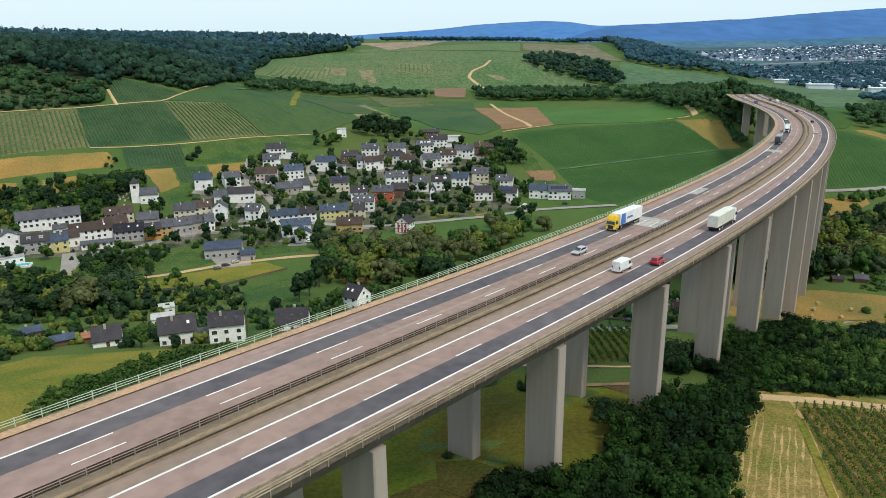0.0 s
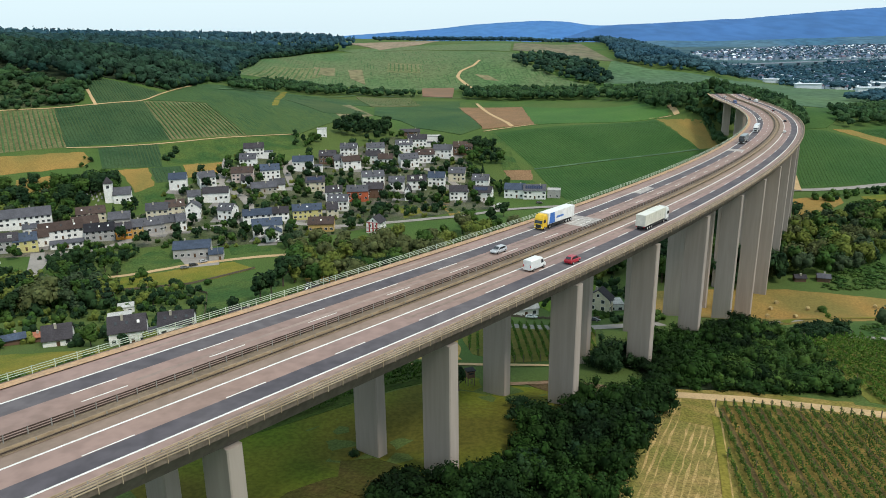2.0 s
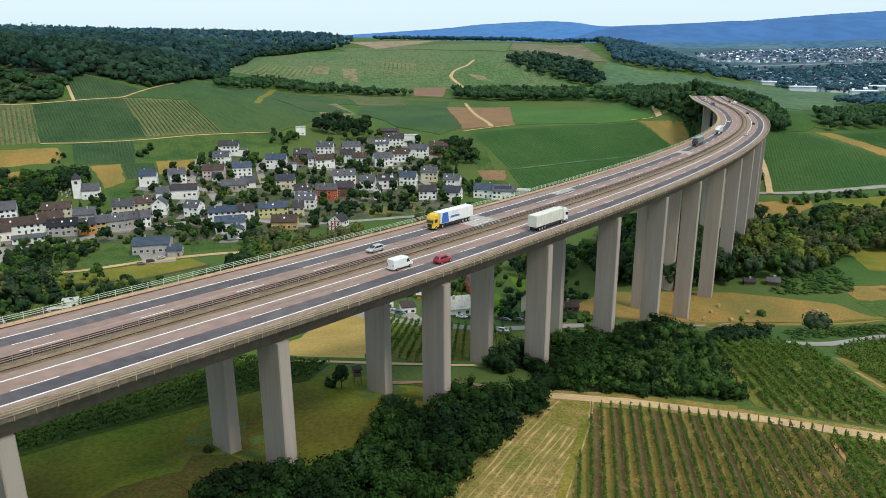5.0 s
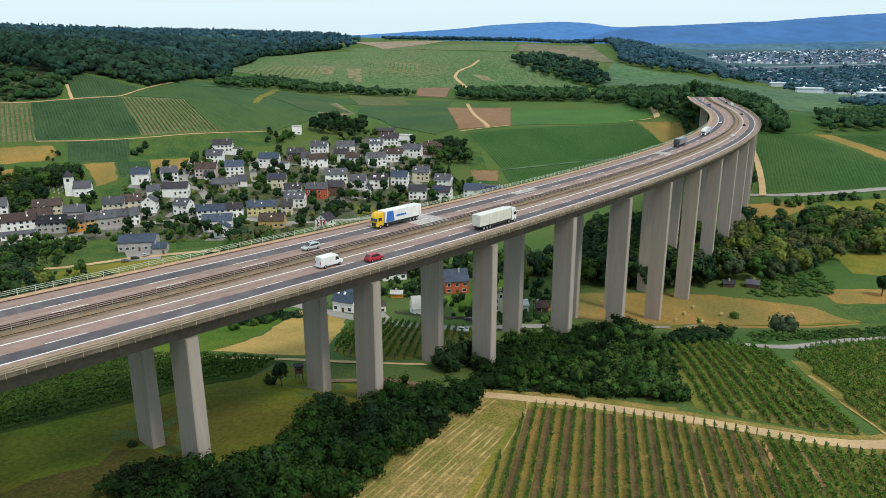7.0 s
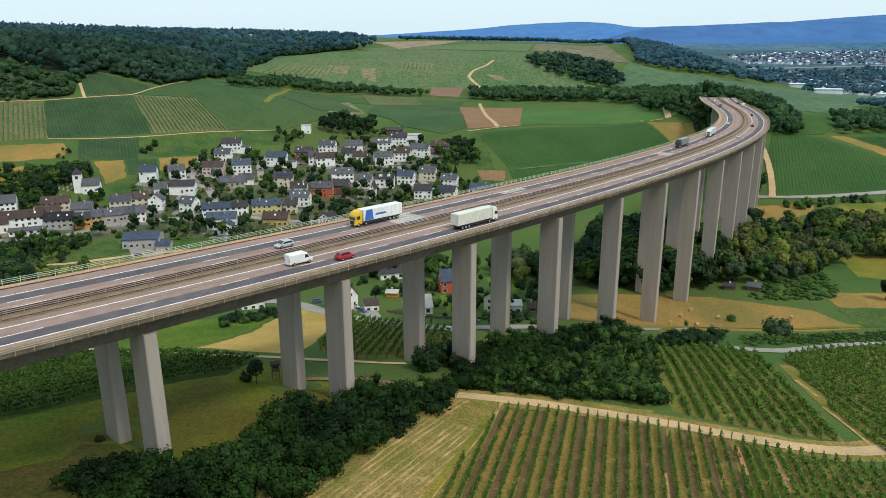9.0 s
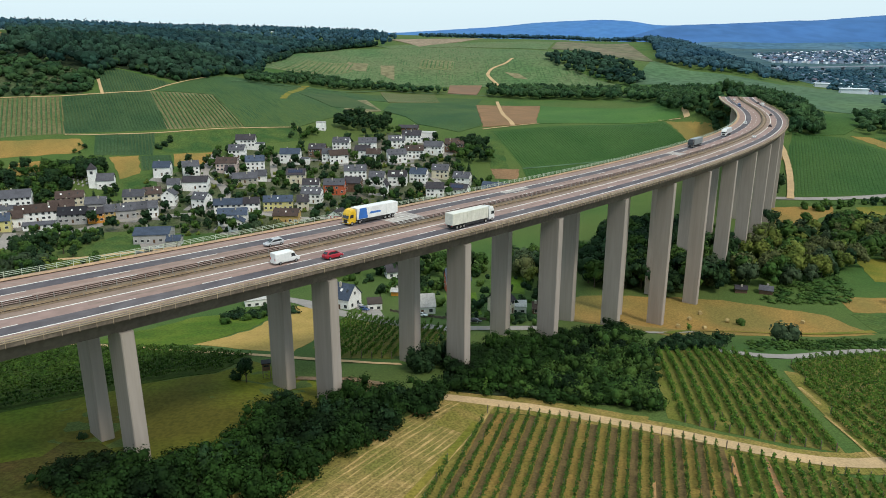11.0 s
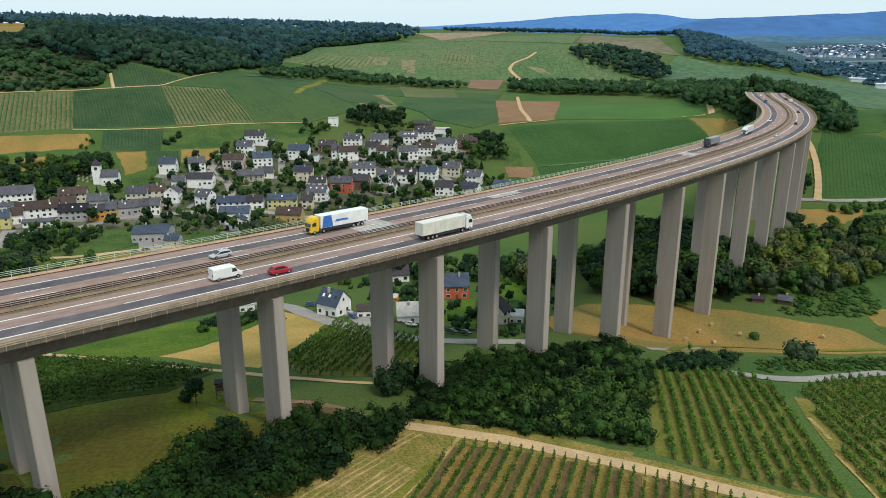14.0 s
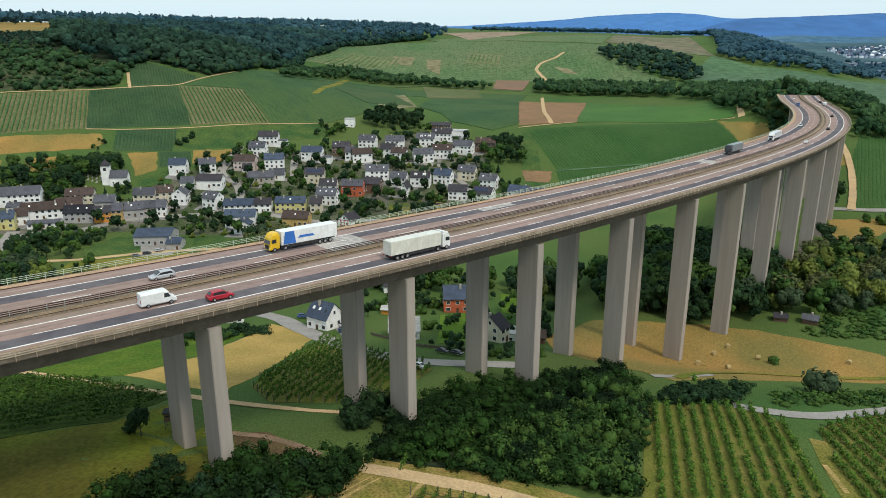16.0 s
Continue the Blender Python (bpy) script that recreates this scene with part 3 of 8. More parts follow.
def field(kind, poly, lift, rows=None, spacing=None, tall=None):
    name, label = FIELD_WORDS[kind]
    rng = random.Random(repr(poly[0]))
    far = max(p[1] for p in poly) > 850
    ob = part(name, drape(ragged(poly, rng) if kind in ORGANIC else poly, lift * (0.12 if far else 0.04) + (0.33 if far else 0.05)), kind)
    tagged(ob, label, name, kind="structure")
    if rows is None:
        return
    if kind in ROW_STYLE:
        sp, h, w, seg, m = ROW_STYLE[kind]
        v = hedge_rows(poly, rows, sp, h, w, seg, rng)
        tagged(part("vine_rows", v, m), "long parallel rows of green vines on wires", "vines", kind="stuff")
    elif kind in ("vine_ground", "vine_soil", "vine_dark"):
        sp = spacing or {"vine_ground": 2.9, "vine_soil": 2.11, "vine_dark": 2.8}[kind]
        d = {"vine_ground": 42 if sp > 2.5 else 30, "vine_soil": 44, "vine_dark": 28}[kind]
        v = leaf_rows(poly, rows, sp, tall or 1.9, d, {"vine_dark": 0.2, "vine_soil": 0.125}.get(kind, 0.175), rng, spread=0.17 if kind == "vine_soil" or sp < 2.5 else 0.3)
        tagged(part("vine_rows", v, "vine_leaf_dark" if kind == "vine_dark" else "vine_leaf_mid" if kind == "vine_soil" else "vine_leaf"), "leafy green vine rows trained on wires", "vines", kind="stuff")
    if kind in ("vine_soil", "vine_ground"):
        bm = bmesh.new()
        for a, b, dx, dy in row_lines(poly, rows, spacing or {"vine_soil": 2.11}.get(kind, 2.9)):
            n = max(1, int(math.hypot(b[0] - a[0], b[1] - a[1]) / 7))
            for i in range(n + 1):
                x, y = a[0] + (b[0] - a[0]) * i / n, a[1] + (b[1] - a[1]) * i / n
                g, r = ground_at(x, y), 0.09 if i in (0, n) else 0.05
                box(bm, x - r, x + r, y - r, y + r, g - 0.3, g + (2.1 if i in (0, n) else 1.9))
        tagged(part("vine_stakes", bm, "post_wood"), "weathered wooden stakes along the vine rows", "stakes", kind="stuff")
    if kind in ("vine_soil", "stubble"):
            vs, fs = [], []
            sp = 2.11 if kind == "vine_soil" else 1.25
            for n, (a, b, dx, dy) in enumerate(row_lines(poly, rows, sp)):
                if kind == "vine_soil" and n % 2 == 0 or kind == "stubble" and rng.random() < 0.3:
                    continue
                t = np.linspace(0, 1, max(2, int(math.hypot(b[0] - a[0], b[1] - a[1]) / 4)))
                for i, f in enumerate(t):
                    x, y = a[0] + (b[0] - a[0]) * f, a[1] + (b[1] - a[1]) * f
                    for o in ((0.25 + rng.uniform(-0.2, 0.25), 0.62 + rng.uniform(-0.3, 0.25)) if kind == "stubble" else (0.35 + rng.uniform(-0.12, 0.15), 1.78 + rng.uniform(-0.15, 0.12))):
                        vs.append((x - dy * o, y + dx * o, ground_at(x - dy * o, y + dx * o) + (0.16 if kind == "vine_soil" else 0.1)))
                    if i:
                        k = len(vs) - 4
                        fs.append((k, k + 1, k + 3, k + 2))
            if kind == "vine_soil":
                tagged(part("tilled_strips", (vs, fs), "soil_dark"), "dark tilled soil strips between vine rows", "soil", kind="stuff")
            else:
                tagged(part("straw_lines", (vs, fs), "straw_line"), "pale straw lines left on the cleared field", "straw", kind="stuff")


def track(kind, line, width, lift):
    """A track or lane along a line, following the land."""
    pts, rng = [], random.Random(repr(line[0]))
    for (ax, ay), (bx, by) in zip(line, line[1:]):
        n = max(1, int(math.hypot(bx - ax, by - ay) / 5))
        pts += [(ax + (bx - ax) * k / n, ay + (by - ay) * k / n) for k in range(n)]
    pts.append(line[-1])
    for _ in range(3):
        pts = [pts[0]] + [((a[0] + 2 * b[0] + c[0]) / 4, (a[1] + 2 * b[1] + c[1]) / 4) for a, b, c in zip(pts, pts[1:], pts[2:])] + [pts[-1]]
    vs, fs = [], []
    far = max(p[1] for p in line) > 850
    for k, (x, y) in enumerate(pts):
        a, b = pts[max(0, k - 1)], pts[min(len(pts) - 1, k + 1)]
        d = math.hypot(b[0] - a[0], b[1] - a[1]) or 1
        nx, ny = -(b[1] - a[1]) / d, (b[0] - a[0]) / d
        for o in (-0.5, 0, 0.5):
            oo = o * width * rng.uniform(0.9, 1.1)
            vs.append((x + nx * oo, y + ny * oo, ground_at(x + nx * oo, y + ny * oo) + lift * (0.13 if far or y > 450 else 0.045) + (0.33 if far else 0.05)))
        if k:
            q = len(vs) - 6
            fs += [(q, q + 3, q + 4, q + 1), (q + 1, q + 4, q + 5, q + 2)]
    name, label = FIELD_WORDS[kind]
    tagged(part(name, (vs, fs), kind), label, name, kind="structure")


# fields and tracks, laid out in plan
field("vines_pale", [(-356.0, 552.8), (-289.4, 586.5), (-254.8, 528.2), (-319.4, 486.4)], 1, rows=-59.3)
field("vines", [(-289.4, 586.5), (-237.7, 635.6), (-196.7, 575.8), (-254.8, 528.2)], 1, rows=-55.6)
field("vines_pale", [(-237.7, 635.6), (-195.8, 674.2), (-144.7, 610.8), (-196.7, 575.8)], 1, rows=-52.3)
field("vines_bright", [(-234.5, 640.3), (-222.2, 729.2), (-204.2, 867.3), (-178.2, 917.8), (-62.6, 1018.6), (-54.8, 887.8), (-80.8, 876.1), (-110.4, 808.1), (-78.4, 723.2), (-107.7, 644.3), (-144.7, 610.8), (-195.8, 674.2)], 1, rows=-51.1)
field("straw", [(-147.6, 721.6), (-179.1, 911.6), (-177.0, 941.1), (-143.4, 728.5)], 2)
field("vines", [(-293.4, 649.4), (-289.6, 672.8), (-232.4, 671.7), (-234.9, 641.4), (-266.1, 607.9)], 1, rows=-56.7)
field("wheat", [(-318.6, 485.1), (-270.1, 509.0), (-242.0, 525.9), (-231.3, 515.6), (-233.5, 504.2), (-302.9, 456.9)], 2)
field("vines", [(-236.0, 536.5), (-202.6, 566.3), (-185.8, 525.3), (-220.7, 506.0)], 2, rows=-63.4)
field("wheat", [(-210.6, 508.1), (-194.0, 519.4), (-180.7, 493.4), (-189.2, 481.0)], 2)
field("vines", [(-193.3, 519.7), (-175.4, 531.1), (-161.8, 508.3), (-181.3, 497.6)], 2, rows=-61.5)
field("wheat", [(-174.1, 534.0), (-147.5, 552.3), (-147.1, 524.5), (-164.1, 512.5)], 2)
field("grass", [(-186.9, 479.4), (-180.2, 491.7), (-169.3, 496.4), (-159.0, 473.6), (-179.3, 467.4)], 2)
field("wheat", [(-296.6, 458.3), (-275.3, 464.9), (-264.2, 432.7), (-277.3, 423.0)], 2)
field("wheat", [(-263.0, 473.0), (-242.3, 488.5), (-237.4, 468.0), (-256.6, 455.3)], 2)
field("grass", [(-254.0, 526.3), (-196.1, 566.3), (-143.9, 607.2), (-108.8, 641.9), (-97.9, 609.8), (-148.1, 554.7), (-183.5, 531.0), (-196.6, 560.8)], 1)
field("plot_far", [(-109.3, 799.7), (-90.3, 871.0), (-53.3, 764.0), (-78.1, 720.2)], 2)
field("vines_bright", [(-70.1, 1015.7), (43.2, 983.9), (39.5, 899.8), (54.4, 679.5), (34.9, 656.5), (-5.9, 686.1), (-23.1, 731.4), (-52.5, 769.6)], 1, rows=-85.4)
field("soil", [(39.5, 899.8), (116.1, 896.1), (104.5, 688.5), (55.6, 675.0)], 2)
field("vines_fresh", [(116.1, 896.1), (262.9, 801.0), (239.8, 718.3), (104.5, 688.5)], 1, rows=-93.2)
field("vines_lush", [(63.2, 660.4), (224.3, 712.2), (237.9, 618.9), (91.5, 575.0)], 1, rows=-71.7)
field("vines_lush", [(91.1, 572.5), (236.9, 616.2), (251.5, 610.3), (200.6, 556.7), (116.3, 483.8), (103.4, 496.7)], 1, rows=-80.8)
field("wheat", [(226.8, 711.4), (263.0, 690.3), (255.8, 621.8), (237.9, 618.9)], 2)
field("soil", [(66.2, 570.2), (88.9, 572.4), (86.7, 548.7), (70.3, 548.8)], 3)
field("grass", [(60.4, 658.4), (69.6, 658.1), (80.1, 574.3), (88.7, 541.8), (69.0, 537.7)], 2)
field("vines_pale", [(-99.6, 1024.9), (-24.8, 1034.4), (-7.0, 921.2), (-63.3, 871.5)], 4, rows=-75.8)
field("vines", [(-150.1, 799.3), (-136.2, 900.9), (-98.4, 851.4), (-58.6, 771.3), (-99.9, 742.0)], 4, rows=-57.6)
track("slope_green", [(-202.8, 741.1), (-187.6, 863.2), (-144.8, 938.6), (-97.0, 1048.5), (-7.9, 1041.8), (71.7, 1007.8)], 3, 6)
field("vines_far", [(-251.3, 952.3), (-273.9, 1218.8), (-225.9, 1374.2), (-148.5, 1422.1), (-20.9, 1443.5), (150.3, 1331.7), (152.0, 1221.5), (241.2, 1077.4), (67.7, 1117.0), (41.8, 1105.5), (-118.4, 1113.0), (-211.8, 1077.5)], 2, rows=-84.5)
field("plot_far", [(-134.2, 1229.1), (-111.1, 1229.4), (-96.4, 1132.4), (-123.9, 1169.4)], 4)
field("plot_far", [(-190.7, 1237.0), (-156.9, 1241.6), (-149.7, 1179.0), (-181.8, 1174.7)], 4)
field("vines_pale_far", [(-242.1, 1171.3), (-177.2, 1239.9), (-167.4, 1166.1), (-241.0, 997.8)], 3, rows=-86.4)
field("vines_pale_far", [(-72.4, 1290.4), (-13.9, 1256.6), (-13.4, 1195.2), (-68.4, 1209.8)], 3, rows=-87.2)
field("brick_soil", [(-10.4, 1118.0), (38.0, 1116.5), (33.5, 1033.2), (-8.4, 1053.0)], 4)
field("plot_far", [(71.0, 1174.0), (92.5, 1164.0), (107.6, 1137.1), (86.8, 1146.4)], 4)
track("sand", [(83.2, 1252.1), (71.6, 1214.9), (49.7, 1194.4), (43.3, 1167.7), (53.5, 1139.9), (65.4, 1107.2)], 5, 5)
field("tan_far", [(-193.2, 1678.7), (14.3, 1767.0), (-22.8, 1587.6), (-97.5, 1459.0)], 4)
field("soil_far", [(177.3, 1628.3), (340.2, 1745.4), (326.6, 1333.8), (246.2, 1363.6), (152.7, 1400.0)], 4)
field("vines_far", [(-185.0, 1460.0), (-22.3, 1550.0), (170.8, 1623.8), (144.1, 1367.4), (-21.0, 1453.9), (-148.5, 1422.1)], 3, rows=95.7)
track("sand", [(-357.1, 554.7), (-289.4, 586.5), (-265.7, 606.9), (-237.7, 635.6), (-232.4, 671.7), (-222.2, 729.2)], 1.4, 3)
track("sand", [(-254.4, 527.3), (-236.4, 537.5), (-195.2, 570.3), (-144.3, 608.7), (-107.7, 644.3)], 1.2, 3)
track("sand", [(-294.1, 651.0), (-265.3, 605.9)], 2.5, 3)
track("sand", [(63.6, 952.3), (73.5, 771.3), (83.4, 680.6)], 4, 3)
track("sand", [(56.0, 666.6), (104.5, 688.5), (184.5, 728.4), (241.0, 713.3)], 2, 3)
track("slope_green", [(91.3, 573.5), (147.2, 591.6), (237.5, 617.8)], 2.2, 3)
track("sand", [(255.2, 769.1), (248.4, 733.3), (245.9, 711.6)], 5, 3)
field("vines_lush", [(332.1, 681.4), (370.9, 667.6), (398.1, 587.1), (419.9, 526.9), (399.6, 493.9), (369.6, 531.6), (279.8, 519.6), (290.0, 574.3)], 1, rows=-107.9)
field("vines_lush", [(395.0, 670.9), (446.0, 678.9), (469.8, 567.5), (434.9, 538.2), (410.4, 611.2)], 1, rows=-75.5)
field("wheat", [(378.7, 674.0), (393.5, 670.9), (410.4, 611.2), (436.9, 541.5), (419.9, 526.9), (399.6, 590.1)], 2)
field("vines_lush", [(358.7, 727.3), (484.5, 854.4), (448.9, 767.9), (375.2, 677.7), (347.6, 672.2)], 1, rows=-101.4)
track("road_pale", [(255.0, 515.3), (286.6, 514.5), (311.6, 517.2), (368.0, 528.3), (443.2, 532.2)], 6, 3)
field("wheat", [(253.8, 491.5), (295.9, 499.0), (289.3, 479.6), (254.2, 442.7), (241.1, 449.4)], 2)
field("straw", [(309.8, 495.9), (357.0, 507.3), (340.2, 475.9), (308.2, 476.3)], 2)

track("sand", [(311.5, 672.0), (310.2, 655.0), (306.0, 628.0), (299.5, 597.0), (290.5, 563.0), (279.5, 528.5), (274.0, 513.0)], 4.5, 7)
field("wheat", [(308.5, 655.0), (304.0, 624.0), (298.0, 602.0), (288.5, 599.0), (284.5, 630.0), (295.0, 662.0)], 2)
field("wheat", [(94.6, 276.9), (113.3, 309.5), (155.7, 317.1), (175.1, 313.7), (212.6, 295.9), (221.0, 273.3), (186.8, 259.1), (132.1, 225.3), (100.1, 250.5)], 1)
field("wheat", [(227.5, 323.1), (272.5, 325.2), (264.5, 303.1), (225.3, 302.3)], 1)
field("grass", [(222.9, 299.9), (266.6, 302.5), (259.5, 279.8), (223.7, 276.2)], 1)
field("straw", [(260.1, 384.8), (288.7, 380.2), (277.6, 343.4), (254.8, 346.8)], 1)
track("road_pale", [(143.7, 208.4), (155.8, 206.2), (163.9, 208.9), (180.4, 221.1), (212.4, 242.3), (280.5, 271.6)], 4.5, 3)
track("straw", [(133.0, 228.5), (146.0, 247.0), (158.0, 256.5), (169.5, 257.8), (194.5, 266.8), (222.5, 277.8)], 3.0, 5)
track("road_pale", [(126.3, 227.9), (132.7, 227.4), (144.7, 241.2)], 3, 3)
field("vine_ground", [(122.2, 201.9), (148.1, 209.6), (153.8, 200.0), (150.0, 140.8), (139.2, 143.1), (127.1, 146.5), (116.5, 151.1), (118.7, 173.7)], 1, rows=-94.3)
track("dry_verge", [(63.1, 148.4), (86.2, 148.7), (110.8, 144.8), (124.3, 141.0), (136.8, 136.6), (145.9, 133.7), (153.1, 136.3), (172.1, 143.9)], 9, 1)
field("dry_verge", [(65.7, 151.7), (87.0, 154.2), (112.5, 150.9), (110.6, 144.1), (86.0, 147.3), (68.2, 146.4)], 1)
field("vine_ground", [(161.2, 200.9), (175.9, 215.8), (220.5, 238.7), (236.4, 213.3), (164.9, 117.4), (154.1, 140.5), (157.1, 175.4)], 1, rows=-87.5, spacing=3.3)
track("dry_verge", [(158.4, 193.0), (155.9, 173.8), (155.8, 166.8), (156.0, 152.7)], 3.5, 1)
track("straw_line", [(155.4, 179.0), (155.9, 173.8), (155.8, 167.6)], 1.1, 3)
track("straw_line", [(153.9, 160.2), (155.2, 142.6), (154.2, 126.7)], 0.6, 3)
track("sand", [(63.1, 148.4), (86.2, 148.7), (110.8, 144.8), (124.3, 141.0), (136.8, 136.6), (145.9, 133.7), (153.1, 136.3), (172.1, 143.9)], 4, 3)
field("vine_soil", [(77.0, 143.1), (91.8, 144.0), (115.7, 140.9), (125.5, 137.5), (112.0, 74.5), (55.3, 69.1), (66.1, 103.8)], 1, rows=-100.6)
field("vine_ground", [(125.6, 137.5), (135.2, 133.2), (169.7, 124.0), (139.1, 82.3), (117.4, 75.2), (112.2, 74.5)], 1, rows=-100.6, spacing=2.11)
track("clay", [(131.9, 135.5), (130.8, 126.7), (129.4, 116.4)], 1.3, 4)
track("clay", [(107.3, 120.5), (106.6, 115.2), (105.0, 107.5)], 1.0, 4)
track("clay", [(125.3, 134.4), (123.2, 122.1)], 0.9, 4)
field("stubble", [(67.9, 146.7), (76.5, 143.0), (65.7, 103.8), (54.6, 69.1), (22.1, 66.5), (36.7, 100.0), (58.5, 132.1)], 1, rows=64.0)
track("dry_verge", [(79.1, 151.5), (77.3, 141.4), (72.0, 125.4), (66.3, 107.8), (62.5, 95.4)], 2.4, 2)
track("straw", [(74.6, 136.5), (71.6, 126.3), (67.1, 112.1), (63.8, 102.0)], 1.6, 4)
track("straw_line", [(78.4, 149.5), (76.9, 140.8), (71.8, 124.9), (66.1, 107.4), (62.3, 95.1)], 0.9, 3)
field("dry_verge", [(71.4, 147.1), (78.5, 151.2), (75.6, 138.9), (72.0, 130.9), (66.2, 133.6)], 2)
field("vine_dark", [(-101.3, 179.5), (-53.6, 186.2), (-10.1, 184.3), (14.2, 172.7), (12.1, 154.4), (-7.9, 136.1), (-26.1, 120.6), (-39.2, 106.5)], 1, rows=41.5, spacing=3.3, tall=1.3)
field("wheat_gold", [(-10.7, 191.7), (-3.5, 219.0), (-4.1, 270.6), (18.6, 260.3), (21.8, 222.6), (22.4, 182.2), (9.0, 184.7)], 1)
field("vine_ground", [(22.0, 254.8), (39.3, 239.0), (59.0, 226.0), (66.0, 217.0), (61.5, 191.3), (50.3, 186.7), (35.6, 178.0), (25.5, 190.0), (23.5, 212.0)], 1, rows=87.5, spacing=2.45, tall=1.35)
field("hay_green", [(-44.0, 195.5), (-35.0, 242.3), (-15.7, 260.5), (-5.1, 267.3), (-4.4, 220.9), (-10.7, 191.7), (-24.8, 185.1)], 1)
track("sand", [(-70.0, 192.5), (-38.2, 189.9), (-0.3, 178.8), (25.7, 174.1), (40.2, 173.2), (52.7, 179.2)], 3, 3)
track("road_pale", [(-42.4, 278.6), (-24.1, 286.1), (-7.3, 282.8), (12.3, 261.4), (39.4, 236.3), (60.0, 224.2), (74.0, 225.2), (91.2, 227.9)], 7.5, 3)
field("road_pale", [(20.1, 269.6), (27.9, 277.3), (35.9, 249.4), (34.2, 244.7)], 4)
field("lawn", [(53.7, 299.1), (66.9, 307.0), (71.5, 259.1), (60.9, 253.1)], 2)
field("lawn", [(73.9, 334.5), (87.9, 337.2), (88.7, 307.8), (76.9, 309.4)], 2)
field("trampled", [(36.3, 158.2), (43.5, 158.4), (53.6, 153.6), (57.4, 148.9), (55.5, 142.7), (47.0, 139.0)], 2)
track("clay_pale", [(30.5, 158.0), (37.5, 158.6), (44.0, 157.2), (52.0, 154.0), (57.5, 150.5)], 2.0, 4)
field("rough_grass", [(-39.8, 109.8), (-26.5, 121.1), (-7.9, 136.1), (12.3, 153.8), (15.9, 168.2), (26.8, 161.3), (39.1, 153.6), (55.1, 153.3), (60.5, 146.6), (49.2, 131.8), (36.3, 115.5), (25.7, 102.7), (24.1, 84.5), (-7.6, 69.7)], 0)
field("dark_grass", [(-13, 95), (-9, 103), (-3, 109), (5, 112), (12, 107), (13, 97), (5, 90), (-8, 88)], 1)
field("dark_grass", [(-2.0, 116.5), (4.0, 117.5), (9.5, 113.5), (8.5, 105.0), (3.0, 102.0), (-1.0, 105.0)], 3)
field("village_ground", [(-236, 372), (-262, 405), (-221, 432), (-176, 452), (-160, 500), (-140, 549), (-135, 572), (-99, 568), (-66, 612), (-26, 655), (34, 615), (46, 535), (50, 475), (-8, 452), (-48, 425), (-99, 408), (-147, 406), (-194, 384)], 1)
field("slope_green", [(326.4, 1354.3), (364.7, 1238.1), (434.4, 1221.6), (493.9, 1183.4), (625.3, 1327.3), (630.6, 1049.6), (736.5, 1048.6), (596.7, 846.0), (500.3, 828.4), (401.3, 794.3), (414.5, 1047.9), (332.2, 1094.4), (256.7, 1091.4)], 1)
# dark sheets under the scrub give painted shade in the leaf gaps
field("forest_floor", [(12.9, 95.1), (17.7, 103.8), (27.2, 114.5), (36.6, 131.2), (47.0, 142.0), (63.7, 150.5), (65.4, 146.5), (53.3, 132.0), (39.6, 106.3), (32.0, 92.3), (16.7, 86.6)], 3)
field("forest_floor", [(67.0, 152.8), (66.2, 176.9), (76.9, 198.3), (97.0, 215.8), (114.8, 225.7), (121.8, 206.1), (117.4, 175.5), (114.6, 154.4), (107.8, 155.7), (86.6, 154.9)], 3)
field("straw", [(-142.5, 197.5), (-135.4, 220.3), (-102.9, 223.0), (-70.4, 228.1), (-72.3, 185.6), (-83.5, 138.9), (-95.1, 127.1)], 1)
field("straw", [(-146.9, 352.2), (-97.0, 379.2), (-81.4, 365.8), (-106.9, 338.0), (-139.5, 327.6)], 1)
field("grass", [(-103.9, 327.8), (-71.2, 355.8), (-53.4, 291.9), (-70.3, 276.0), (-67.7, 232.5), (-93.7, 319.8)], 1)
field("grass", [(-156.3, 373.1), (-147.7, 402.2), (-124.0, 381.9), (-145.1, 359.0)], 1)
field("grass", [(-109.8, 413.6), (-84.4, 411.6), (-80.3, 398.0), (-101.4, 391.4)], 1)
track("sand", [(-222.3, 319.4), (-188.5, 335.1), (-178.7, 343.3), (-146.3, 354.2), (-120.1, 373.7), (-97.9, 383.3), (-80.2, 388.8), (-66.2, 389.7)], 4, 3)
field("wheat", [(-53.9, 363.8), (-35.9, 358.8), (-35.7, 335.2), (-49.8, 337.5)], 1)
field("straw", [(-18.0, 507.3), (-5.2, 514.5), (4.4, 466.9), (-6.7, 453.5)], 1)
field("wheat", [(11.1, 515.2), (23.6, 519.6), (29.3, 465.2), (22.6, 458.1)], 1)
track("road_pale", [(-147.4, 557.4), (-143.0, 526.0), (-140.0, 503.1), (-122.6, 495.3), (-111.4, 478.1), (-107.7, 456.1), (-115.0, 443.5), (-131.1, 437.4), (-151.0, 428.5)], 6, 3)
track("road_pale", [(-107.7, 456.1), (-80.6, 450.1), (-49.1, 441.3), (-15.5, 445.9), (24.2, 453.4), (62.9, 472.4), (117.5, 480.5)], 5, 3)
track("road_pale", [(-151.0, 428.5), (-164.0, 421.3), (-172.6, 399.8), (-198.6, 386.6), (-198.0, 368.9), (-189.5, 342.6)], 6, 3)
track("road_pale", [(-96.3, 553.4), (-63.1, 567.3), (-27.6, 566.9), (8.0, 569.7), (39.7, 515.8), (55.4, 472.9)], 5, 3)
track("road_pale", [(-91.2, 519.2), (-102.5, 551.4), (-99.3, 572.5)], 5, 3)
